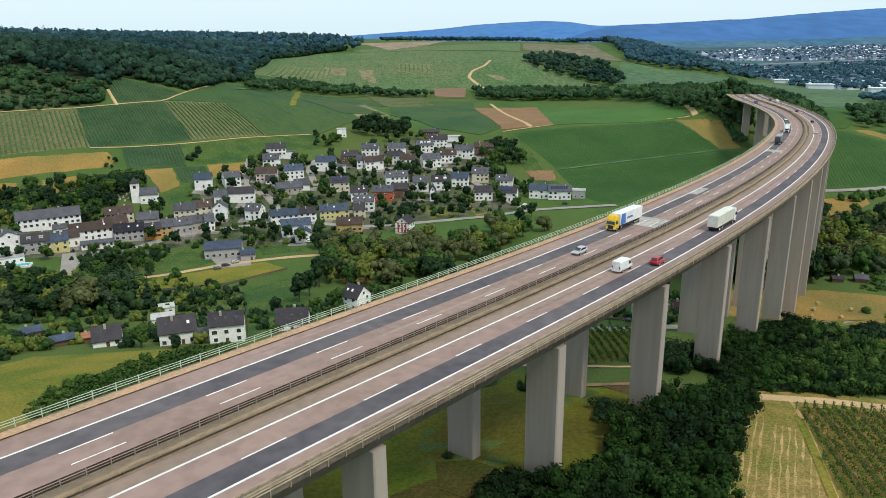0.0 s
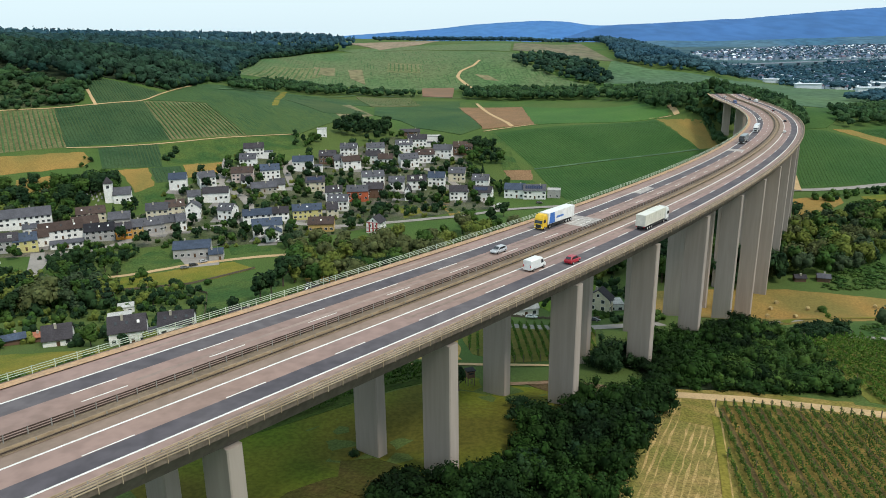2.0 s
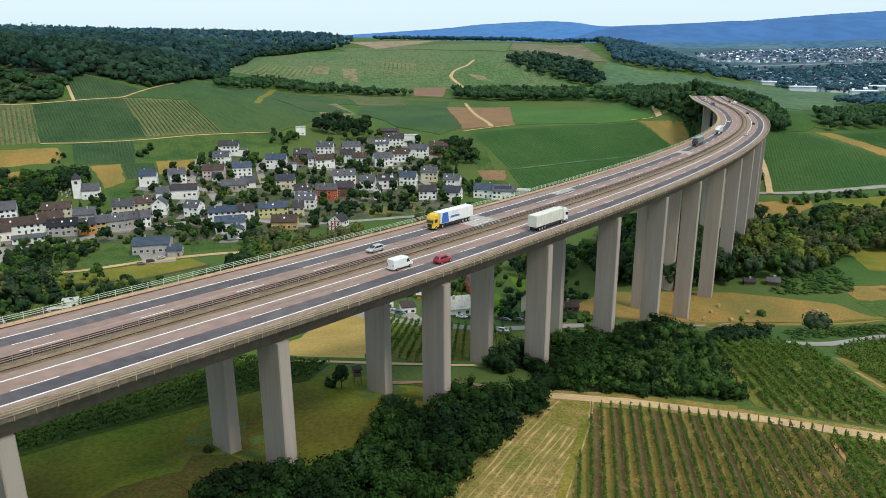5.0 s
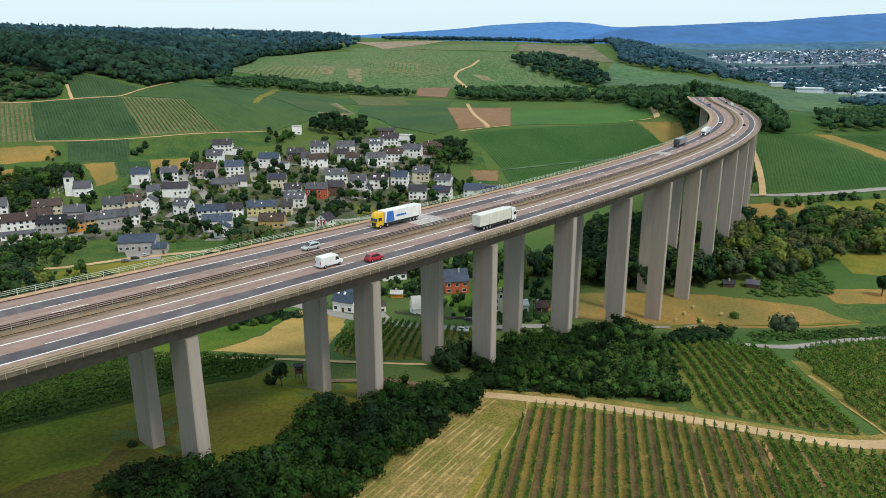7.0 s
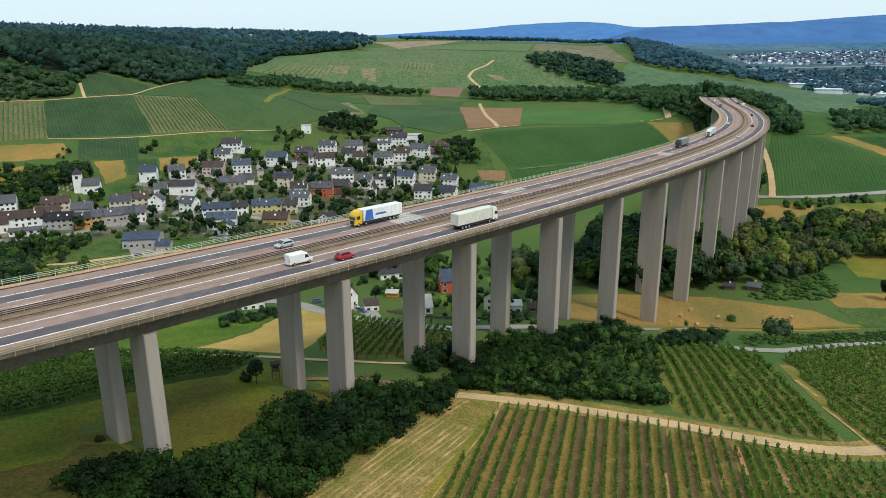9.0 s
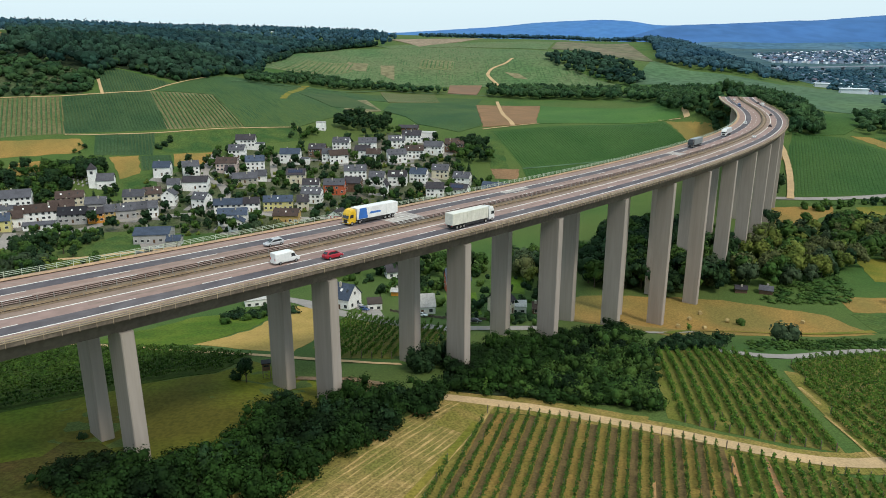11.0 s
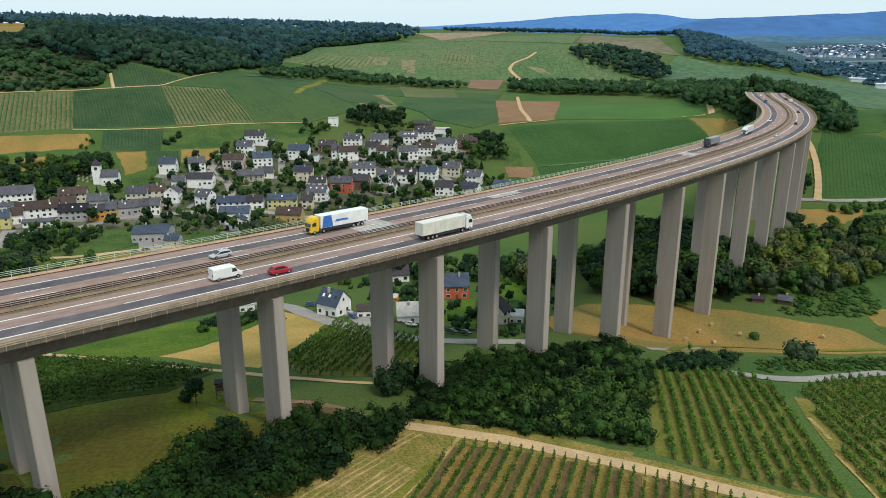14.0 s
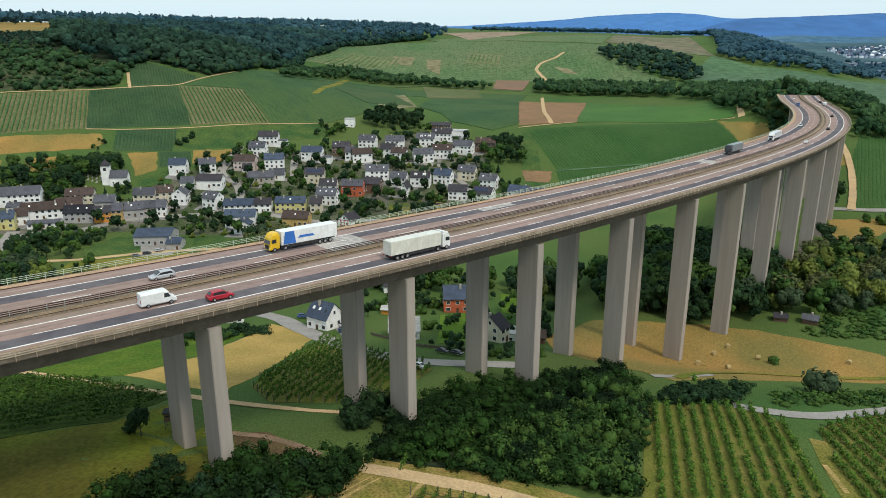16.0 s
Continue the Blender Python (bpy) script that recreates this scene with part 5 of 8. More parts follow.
mat("leaf_purple", (0.035, 0.018, 0.022), 0.8, (0.05, 0.03, 0.03), 0.12, island=0.4)
# hill forest: some haze blue is mixed into the leaf green
mat("leaf_forest", (0.0085, 0.027, 0.021), 0.85, (0.024, 0.052, 0.03), 0.014, island=0.2, grain=0.09, grain_amount=0.4)
mat("leaf_wood", (0.016, 0.042, 0.0175), 0.85, (0.036, 0.072, 0.025), 0.05, island=0.2, grain=0.15, grain_amount=0.3)
# flank forest: leaf green shifted towards blue to stand for haze
mat("leaf_flank_hazy", (0.012, 0.036, 0.04), 0.85, (0.025, 0.058, 0.05), 0.012, island=0.15, grain=0.06, grain_amount=0.3)
mat("leaf_slope", (0.0245, 0.0504, 0.0187), 0.85, (0.0432, 0.072, 0.0245), 0.05, island=0.25, grain=0.15, grain_amount=0.3)
mat("leaf_conifer", (0.014, 0.032, 0.014), 0.85, (0.022, 0.045, 0.0253), 0.1, island=0.4)
mat("bark", (0.1, 0.08, 0.06), 0.95, (0.06, 0.05, 0.04), 2.0)


GOLD = (1 + 5 ** 0.5) / 2
KNOB = [Vector(p).normalized() for p in ((-1, GOLD, 0), (1, GOLD, 0), (-1, -GOLD, 0), (1, -GOLD, 0), (0, -1, GOLD), (0, 1, GOLD), (0, -1, -GOLD), (0, 1, -GOLD), (GOLD, 0, -1), (GOLD, 0, 1), (-GOLD, 0, -1), (-GOLD, 0, 1))]
KNOB_FACES = ((0, 11, 5), (0, 5, 1), (0, 1, 7), (0, 7, 10), (0, 10, 11), (1, 5, 9), (5, 11, 4), (11, 10, 2), (10, 7, 6), (7, 1, 8), (3, 9, 4), (3, 4, 2), (3, 2, 6), (3, 6, 8), (3, 8, 9), (4, 9, 5), (2, 4, 11), (6, 2, 10), (8, 6, 7), (9, 8, 1))


def leaves(lobes, count, size, rng, flat=0.5, shell=0.72, core=0.86):
    """Leaf clumps over the shells of several lobes (cx, cy, cz, rx, ry, rz), with a dense uneven clump inside each."""
    weights = [l[3] * l[4] + l[3] * l[5] for l in lobes]
    vs, fs = [], []
    for cx, cy, cz, rx, ry, rz in lobes if core else ():
        k = len(vs)
        c, s = math.cos(cx * 7.1 + cy), math.sin(cx * 7.1 + cy)
        for p in KNOB:
            r = core * rng.uniform(0.78, 1.12)
            vs.append((cx + (p.x * c - p.y * s) * rx * r, cy + (p.x * s + p.y * c) * ry * r, cz + p.z * rz * r))
        fs += [(k + i, k + j, k + h) for i, j, h in KNOB_FACES]
    for cx, cy, cz, rx, ry, rz in rng.choices(lobes, weights, k=count):
        d = Vector((rng.gauss(0, 1), rng.gauss(0, 1), rng.gauss(0.25, 1))).normalized()
        r = rng.uniform(shell, 1.06)
        c = Vector((cx + d.x * rx * r, cy + d.y * ry * r, cz + d.z * rz * r))
        n = (d + Vector((rng.uniform(-1, 1), rng.uniform(-1, 1), rng.uniform(-0.3, 1))) * flat).normalized()
        t = n.orthogonal().normalized()
        b = n.cross(t)
        a = rng.uniform(0, 6.28)
        u, w = t * math.cos(a) + b * math.sin(a), b * math.cos(a) - t * math.sin(a)
        s = size * rng.uniform(0.55, 1.3)
        k = len(vs)
        bend = n * (-0.25 * s)
        vs += [tuple(c + u * s + bend), tuple(c + w * s * 0.75), tuple(c - u * s * 0.9 + bend), tuple(c - w * s * 0.8)]
        fs.append((k, k + 1, k + 2, k + 3))
    return vs, fs


def limbs(h, r, rng, n=5):
    """A tapered trunk with a few limbs that reach into the crown."""
    bm = bmesh.new()

    def limb(a, b, r0, r1):
        a, b = Vector(a), Vector(b)
        ax = (b - a).normalized()
        t = ax.orthogonal().normalized()
        q = ax.cross(t)
        lo = [bm.verts.new(a + (t * math.cos(k * 1.2566) + q * math.sin(k * 1.2566)) * r0) for k in range(5)]
        hi = [bm.verts.new(b + (t * math.cos(k * 1.2566) + q * math.sin(k * 1.2566)) * r1) for k in range(5)]
        for k in range(5):
            bm.faces.new((lo[k], lo[(k + 1) % 5], hi[(k + 1) % 5], hi[k]))
        bm.faces.new(hi)
    limb((0, 0, -0.8), (0.1, 0, h * 0.4), r, r * 0.65)
    limb((0.1, 0, h * 0.4), (0, 0.1, h * 0.8), r * 0.65, r * 0.2)
    for k in range(n):
        a = 6.28 * k / n + rng.uniform(-0.4, 0.4)
        z = h * rng.uniform(0.25, 0.5)
        limb((0, 0, z), (math.cos(a) * h * 0.25, math.sin(a) * h * 0.25, z + h * 0.25), r * 0.4, r * 0.1)
    return bm


def crown_lobes(kind, rng):
    """Lobes of a crown for a tree 10 m high."""
    if kind == "narrow":
        return [(0, 0, 2.2 + 1.9 * k, 1.15 - 0.18 * k, 1.15 - 0.18 * k, 1.5) for k in range(4)]
    if kind == "conifer":
        return [(0, 0, 1.4 + 1.55 * k, 2.3 - 0.42 * k, 2.3 - 0.42 * k, 0.95) for k in range(6)]
    if kind in ("bush", "shrub"):
        return [(rng.uniform(-3, 3), rng.uniform(-3, 3), rng.uniform(1.5, 5.0), rng.uniform(2.2, 3.6), rng.uniform(2.2, 3.6), rng.uniform(2.2, 4.2)) for _ in range(7)]
    wide = {"round": 2.5, "wide": 3.4, "tall": 1.9, "small_tree": 2.7}[kind]
    out = [(0, 0, 6.2, wide * 0.9, wide * 0.9, 2.9)]
    for k in range(8):
        a = 0.785 * k + rng.uniform(-0.4, 0.4)
        r = wide * rng.uniform(0.55, 0.95)
        s = wide * rng.uniform(0.42, 0.68)
        out.append((math.cos(a) * r, math.sin(a) * r, rng.uniform(3.0, 7.8), s, s, s * rng.uniform(0.9, 1.25)))
    return out


TREE_MESH, TREE_VF = {}, {}
for kind_ in ("round", "wide", "tall", "narrow", "conifer", "bush", "shrub", "small_tree"):
    for v_ in range(4 if kind_ in ("round", "wide", "bush") else 2):
        rng_ = random.Random(kind_ + str(v_))
        n_ = {"round": 360, "wide": 420, "tall": 320, "narrow": 240, "conifer": 280, "bush": 290, "shrub": 68, "small_tree": 150}[kind_]
        vf = leaves(crown_lobes(kind_, rng_), n_, {"narrow": 0.4, "conifer": 0.45, "bush": 0.65, "shrub": 0.88, "small_tree": 0.65}.get(kind_, 0.56), rng_, 0.45, 0.9)
        TREE_VF[kind_, v_] = np.array(vf[0]), vf[1]
        for leaf_ in ("leaf_dark", "leaf_mid", "leaf_light", "leaf_blue", "leaf_purple", "leaf_conifer", "leaf_willow"):
            me_ = bpy.data.meshes.new("crown")
            me_.from_pydata(vf[0], [], vf[1])
            me_.materials.append(MATS[leaf_])
            me_.shade_smooth()
            TREE_MESH[kind_, v_, leaf_] = me_
    rng_ = random.Random(kind_)
    me_ = bpy.data.meshes.new("trunk")
    b_ = limbs(8.0 if kind_ != "bush" else 5.0, 0.28, rng_)
    b_.to_mesh(me_)
    b_.free()
    me_.materials.append(MATS["bark"])
    TREE_MESH[kind_, "trunk"] = me_
LEAF_WORD = {"leaf_dark": "dark green", "leaf_mid": "green", "leaf_light": "light yellow-green", "leaf_blue": "grey-green", "leaf_willow": "pale grey-green", "leaf_purple": "dark purple-leaved", "leaf_conifer": "blackish green"}
KIND_WORD = {"round": "round-crowned broadleaf tree", "wide": "broad spreading tree", "tall": "tall broadleaf tree", "narrow": "slender columnar tree", "conifer": "pointed conifer tree", "bush": "dense leafy bush"}


def tree(x, y, h, kind="round", leaf="leaf_mid", rng=random, where="in the valley"):
    v = rng.randrange(4 if kind in ("round", "wide", "bush") else 2)
    name = "bush" if kind == "bush" else "tree"
    ob = thing(name, f"{LEAF_WORD[leaf]} {KIND_WORD[kind]} {where}", name)
    k = h / 10
    ob.matrix_world = pose(x, y, ground_at(x, y) - 0.1, 0, 0, rng.uniform(0, 360)) @ Matrix.Diagonal((k * rng.uniform(0.9, 1.15), k * rng.uniform(0.9, 1.15), k, 1))
    for part_name, me in (("trunk", TREE_MESH[kind, "trunk"]), ("crown", TREE_MESH[kind, v, leaf])):
        c = new(part_name, me)
        c.parent = ob
    return ob


def inside(poly, x, y):
    r = False
    for k, (ax, ay) in enumerate(poly):
        bx, by = poly[(k + 1) % len(poly)]
        if (ay > y) != (by > y) and x < (bx - ax) * (y - ay) / (by - ay) + ax:
            r = not r
    return r


def scatter(poly, spacing, rng, holes=()):
    """Uneven points inside a polygon."""
    xs, ys = [p[0] for p in poly], [p[1] for p in poly]
    y = min(ys)
    while y < max(ys):
        x = min(xs)
        while x < max(xs):
            px, py = x + rng.uniform(-0.45, 0.45) * spacing, y + rng.uniform(-0.45, 0.45) * spacing
            if inside(poly, px, py) and not any(inside(hp, px, py) for hp in holes):
                yield px, py
            x += spacing
        y += spacing


def grove(poly, spacing, h0, h1, mix, where="in the valley"):
    """Single trees over an area; mix: list of (kind, leaf)."""
    rng = random.Random(repr(poly[0]))
    for x, y in scatter(poly, spacing, rng):
        kind, leaf = rng.choice(mix)
        tree(x, y, rng.uniform(h0, h1), kind, leaf, rng, where)


def joined_grove(poly, spacing, h0, h1, mix, label):
    """Trees too many to count, joined into one mesh with a surface for each leaf colour."""
    rng = random.Random(repr(poly[0]))
    by_leaf = {}
    for x, y in scatter(poly, spacing, rng):
        kind, leaf = rng.choice(mix)
        by_leaf.setdefault(leaf, []).append((x, y, rng.uniform(h0, h1), kind))
    for leaf, spots in by_leaf.items():
        vs, fs, k = [], [], 0
        for x, y, h, kind in spots:
            co, quads = TREE_VF[{"bush": "shrub", "round": "small_tree"}.get(kind, kind), rng.randrange(2)]
            a = rng.uniform(0, 6.28)
            rot = np.array(((math.cos(a), -math.sin(a), 0), (math.sin(a), math.cos(a), 0), (0, 0, 1))) * (h / 10)
            vs += (co @ rot.T + np.array((x, y, ground_at(x, y) - 0.1))).tolist()
            fs += [tuple(k + i for i in q) for q in quads]
            k += len(co)
        tagged(part("trees", (vs, fs), leaf, smooth=True), f"{LEAF_WORD[leaf]} {label}", "trees", kind="stuff")


def forest(poly, spacing, h0, h1, label, leaf="leaf_forest", clumps=26, size=1.7, holes=(), conifers=0.1, side=3):
    """A wood that nobody could count: many small uneven crowns in one mesh."""
    rng = random.Random(repr(poly[0]))
    vs, fs = [], []
    pts = list(scatter(poly, spacing, rng, holes))
    z = height([p[0] for p in pts], [p[1] for p in pts])
    for (x, y), g in zip(pts, z):
        h = rng.uniform(h0, h1)
        r = min(min(spacing, 13) * rng.uniform(0.42, 0.78), h * 0.55)
        if rng.random() < conifers:
            lobes = [(x, y, g + h * 0.35, r * 0.6, r * 0.6, h * 0.3), (x, y, g + h * 0.75, r * 0.35, r * 0.35, h * 0.4)]
        else:
            lobes = [(x, y, g + h * 0.62, r, r, h * 0.38)] + [(x + rng.uniform(-r, r) * 0.7, y + rng.uniform(-r, r) * 0.7, g + h * rng.uniform(0.4, 0.8), r * 0.55, r * 0.55, h * 0.25) for _ in range(side)]
        v, f = leaves(lobes, clumps // 3, size * 0.8, rng, 0.45, 0.85, 0.9)
        k = len(vs)
        vs += v
        fs += [tuple(i + k for i in q) for q in f]
    tagged(part("woods", (vs, fs), leaf), label, "woods", kind="stuff")


def thicket(poly, spacing, h0, h1, leaf, clumps, size, label):
    """Scrub of low uneven bushes grown into each other."""
    rng = random.Random(repr(poly[0]))
    vs, fs = [], []
    for x, y in scatter(poly, spacing, rng):
        wave = 0.82 + 0.38 * math.sin(x * 0.41 + 1.3) * math.sin(y * 0.36 + 0.7)      # taller and lower clumps
        g, h, r = ground_at(x, y), max(1.2, rng.uniform(h0, h1) * wave), min(spacing, 3.8) * rng.uniform(0.55, 0.9)
        lobes = [(x, y, g + h * 0.45, r, r, h * 0.5)] + [(x + rng.uniform(-r, r), y + rng.uniform(-r, r), g + h * rng.uniform(0.35, 0.8), r * 0.5, r * 0.5, h * 0.3) for _ in range(4)]
        v, f = leaves(lobes, int(clumps * 1.0), size * 1.12, rng, 0.55, 0.66, 0.62)
        k = len(vs)
        vs += v
        fs += [tuple(i + k for i in q) for q in f]
    tagged(part("scrub", (vs, fs), leaf, smooth=True), label, "scrub", kind="stuff")



def forest_edge(line, leaf, h0, h1, step, depth, label):
    """Shrubs and low boughs along the border of a wood."""
    rng = random.Random(repr(line[0]) + leaf)
    vs, fs = [], []
    for (ax, ay), (bx, by) in zip(line, line[1:]):
        for k in range(max(1, int(math.hypot(bx - ax, by - ay) / step))):
            f = rng.random()
            x, y = ax + (bx - ax) * f + rng.uniform(-0.3, 1) * depth * 0.3, ay + (by - ay) * f + rng.uniform(-0.2, 1) * depth
            g, h = ground_at(x, y), rng.uniform(h0, h1)
            r = h * rng.uniform(0.45, 0.65)
            lobes = [(x, y, g + h * 0.5, r, r, h * 0.5)] + [(x + rng.uniform(-r, r) * 0.8, y + rng.uniform(-r, r) * 0.8, g + h * rng.uniform(0.3, 0.75), r * 0.55, r * 0.55, h * 0.28) for _ in range(3)]
            v, q = leaves(lobes, 30, h * 0.1, rng, 0.3, 0.92, 0.96)
            o = len(vs)
            vs += v
            fs += [tuple(i + o for i in c) for c in q]
    tagged(part("shrubs", (vs, fs), leaf, smooth=True), label, "shrubs", kind="stuff")

DECID = [("round", "leaf_mid"), ("round", "leaf_dark"), ("wide", "leaf_mid"), ("tall", "leaf_dark"), ("wide", "leaf_dark")]
GARDEN = [("round", "leaf_mid"), ("round", "leaf_dark"), ("bush", "leaf_mid"), ("conifer", "leaf_conifer"), ("bush", "leaf_dark"), ("tall", "leaf_dark"), ("round", "leaf_blue"), ("bush", "leaf_light")]
CREEK = [("wide", "leaf_mid"), ("wide", "leaf_blue"), ("round", "leaf_light"), ("tall", "leaf_mid"), ("round", "leaf_dark"), ("wide", "leaf_dark"), ("wide", "leaf_willow"), ("round", "leaf_mid")]
WILLOWS = [("wide", "leaf_willow"), ("wide", "leaf_light"), ("round", "leaf_light"), ("round", "leaf_mid"), ("wide", "leaf_mid"), ("wide", "leaf_willow")]
field("shrub_floor", [(-387.8, 543.5), (-359.2, 558.6), (-338.2, 566.6), (-303.8, 584.6), (-279.0, 598.6), (-294.1, 645.3), (-337.4, 658.3), (-391.8, 668.8), (-468.4, 672.1)], 1)
forest([(-387.8, 543.5), (-359.2, 558.6), (-338.2, 566.6), (-303.8, 584.6), (-279.0, 598.6), (-294.1, 645.3), (-337.4, 658.3), (-391.8, 668.8), (-468.4, 672.1)], 9.0, 3, 8, 'mixed green shrubs and small trees on the slope', leaf='leaf_wood', clumps=48, size=0.95, conifers=0.08, side=2)
forest([(-387.8, 543.5), (-359.2, 558.6), (-338.2, 566.6), (-303.8, 584.6), (-279.0, 598.6), (-294.1, 645.3), (-337.4, 658.3), (-391.8, 668.8), (-468.4, 672.1)], 13, 2.5, 6, 'lighter green shrubs on the slope', leaf='leaf_slope', clumps=48, size=0.9, conifers=0.0, side=2)
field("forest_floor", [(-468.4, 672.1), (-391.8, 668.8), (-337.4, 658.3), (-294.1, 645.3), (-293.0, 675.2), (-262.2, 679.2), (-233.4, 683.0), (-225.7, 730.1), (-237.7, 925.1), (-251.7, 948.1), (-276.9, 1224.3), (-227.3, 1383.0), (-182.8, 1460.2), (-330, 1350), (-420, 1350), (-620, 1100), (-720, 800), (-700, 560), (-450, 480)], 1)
HILL = [(-468.4, 672.1), (-391.8, 668.8), (-337.4, 658.3), (-294.1, 645.3), (-293.0, 675.2), (-262.2, 679.2), (-233.4, 683.0), (-225.7, 730.1), (-237.7, 925.1), (-251.7, 948.1), (-276.9, 1224.3), (-227.3, 1383.0), (-182.8, 1460.2), (-330, 1350), (-420, 1350), (-620, 1100), (-720, 800), (-700, 560), (-450, 480)]
forest(clip(HILL, 1, 860, False), 10.3, 11, 18, 'dense dark green mixed forest covering the hill', holes=[[(-3124.5, 3592.9), (-2795.6, 3865.6), (-599.3, 977.5), (-386.3, 677.1), (-444.9, 632.0)]], clumps=60, size=1.15, conifers=0.1)
forest(clip(HILL, 1, 860, True), 12.5, 11, 18, 'dense forest on the far flank of the hill, haze blue in its colour', holes=[[(-3124.5, 3592.9), (-2795.6, 3865.6), (-599.3, 977.5), (-386.3, 677.1), (-444.9, 632.0)]], clumps=44, size=1.4, leaf='leaf_flank_hazy', conifers=0.1)
forest_edge([(-294.1, 645.3), (-293.0, 675.2), (-262.2, 679.2), (-233.4, 683.0), (-225.7, 730.1), (-237.7, 925.1), (-251.7, 948.1), (-276.9, 1224.3), (-227.3, 1383.0), (-182.8, 1460.2)], "leaf_wood", 4, 9, 4.0, 9, "green shrubs along the forest border")
forest_edge([(-294.1, 645.3), (-293.0, 675.2), (-262.2, 679.2), (-233.4, 683.0), (-225.7, 730.1), (-237.7, 925.1), (-251.7, 948.1), (-276.9, 1224.3), (-227.3, 1383.0), (-182.8, 1460.2)], "leaf_forest", 5, 12, 4.0, 14, "dark shrubs along the forest border")
forest_edge([(-370.5, 549.1), (-337.7, 565.6), (-303.4, 583.6), (-278.6, 597.6), (-293.3, 645.6)], "leaf_wood", 3, 8, 3.5, 10, "green shrubs above the vineyard")
forest_edge([(-391.6, 585.5), (-357.9, 604.9), (-323.6, 608.6), (-292.8, 621.5), (-324.6, 630.6), (-371.5, 630.8), (-404.6, 607.8)], "leaf_wood", 5, 10, 5.0, 20, "light green trees on the slope")
forest([(-508.3, 704.8), (-495.7, 813.3), (-600.9, 968.1), (-382.9, 678.9), (-447.9, 635.5)], 6, 1.5, 4, 'low dark shrubs below the hilltop field', clumps=40, size=0.7)
tree(-3064.5, 3642.2, 18, "conifer", "leaf_conifer", random, "on the hilltop")
tree(-3023.5, 3676.2, 20, "conifer", "leaf_conifer", random, "on the hilltop")
tree(-2982.5, 3710.2, 22, "conifer", "leaf_conifer", random, "on the hilltop")
tree(-2941.6, 3744.2, 24, "conifer", "leaf_conifer", random, "on the hilltop")
tree(-2900.6, 3778.2, 19, "conifer", "leaf_conifer", random, "on the hilltop")
tree(-2859.6, 3812.2, 18, "conifer", "leaf_conifer", random, "on the hilltop")
tree(-2837.6, 3828.9, 20, "conifer", "leaf_conifer", random, "on the hilltop")
tree(-2815.6, 3845.7, 22, "conifer", "leaf_conifer", random, "on the hilltop")
tree(-2793.6, 3862.4, 24, "conifer", "leaf_conifer", random, "on the hilltop")
tree(-2771.6, 3879.2, 19, "conifer", "leaf_conifer", random, "on the hilltop")
tree(-2749.6, 3895.9, 18, "conifer", "leaf_conifer", random, "on the hilltop")
tree(-2731.1, 3909.2, 20, "conifer", "leaf_conifer", random, "on the hilltop")
tree(-2712.7, 3922.5, 22, "conifer", "leaf_conifer", random, "on the hilltop")
tree(-2694.2, 3935.8, 24, "conifer", "leaf_conifer", random, "on the hilltop")
tree(-2675.8, 3949.1, 19, "conifer", "leaf_conifer", random, "on the hilltop")
field("wheat", [(-3106.3, 3609.3), (-2807.8, 3856.3), (-659.4, 1046.5), (-520.9, 846.3), (-503.3, 706.5)], 2)
forest([(-330, 1350), (-160, 1450), (-150, 1560), (-300, 2050), (-900, 2050), (-1500, 1700), (-1700, 1000), (-1500, 500), (-900, 420), (-700, 560), (-720, 800), (-620, 1100), (-420, 1350)], 28, 15, 22, 'dense dark forest on the far hilltop', leaf='leaf_forest_hazy', side=1, clumps=18, size=2.9, conifers=0.2)
forest([(-150, 1900), (120, 1880), (420, 1850), (440, 1950), (150, 2000), (-150, 2050)], 14, 8, 13, 'dark forest edge on the far ridge', clumps=18, size=3.2, leaf='leaf_forest_hazy')
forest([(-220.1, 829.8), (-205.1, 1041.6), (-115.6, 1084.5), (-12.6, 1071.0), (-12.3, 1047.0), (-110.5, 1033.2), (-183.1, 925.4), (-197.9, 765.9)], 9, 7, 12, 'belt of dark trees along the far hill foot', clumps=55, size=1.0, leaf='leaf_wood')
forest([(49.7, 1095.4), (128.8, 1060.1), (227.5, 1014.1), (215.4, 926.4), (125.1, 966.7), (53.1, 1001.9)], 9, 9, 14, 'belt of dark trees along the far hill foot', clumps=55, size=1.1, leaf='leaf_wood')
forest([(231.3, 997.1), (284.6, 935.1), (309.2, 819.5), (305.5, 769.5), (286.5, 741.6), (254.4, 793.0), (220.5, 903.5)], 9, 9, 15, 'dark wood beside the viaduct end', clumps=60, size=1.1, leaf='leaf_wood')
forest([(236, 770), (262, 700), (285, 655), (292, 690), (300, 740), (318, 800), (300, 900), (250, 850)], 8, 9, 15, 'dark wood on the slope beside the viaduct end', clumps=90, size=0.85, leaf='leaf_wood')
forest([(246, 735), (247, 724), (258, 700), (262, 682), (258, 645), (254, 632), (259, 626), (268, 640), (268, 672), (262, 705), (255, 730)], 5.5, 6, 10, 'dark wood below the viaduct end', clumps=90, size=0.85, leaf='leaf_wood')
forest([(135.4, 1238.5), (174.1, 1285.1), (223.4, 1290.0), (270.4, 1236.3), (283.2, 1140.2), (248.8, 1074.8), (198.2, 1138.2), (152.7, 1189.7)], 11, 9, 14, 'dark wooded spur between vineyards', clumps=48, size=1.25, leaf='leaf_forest')
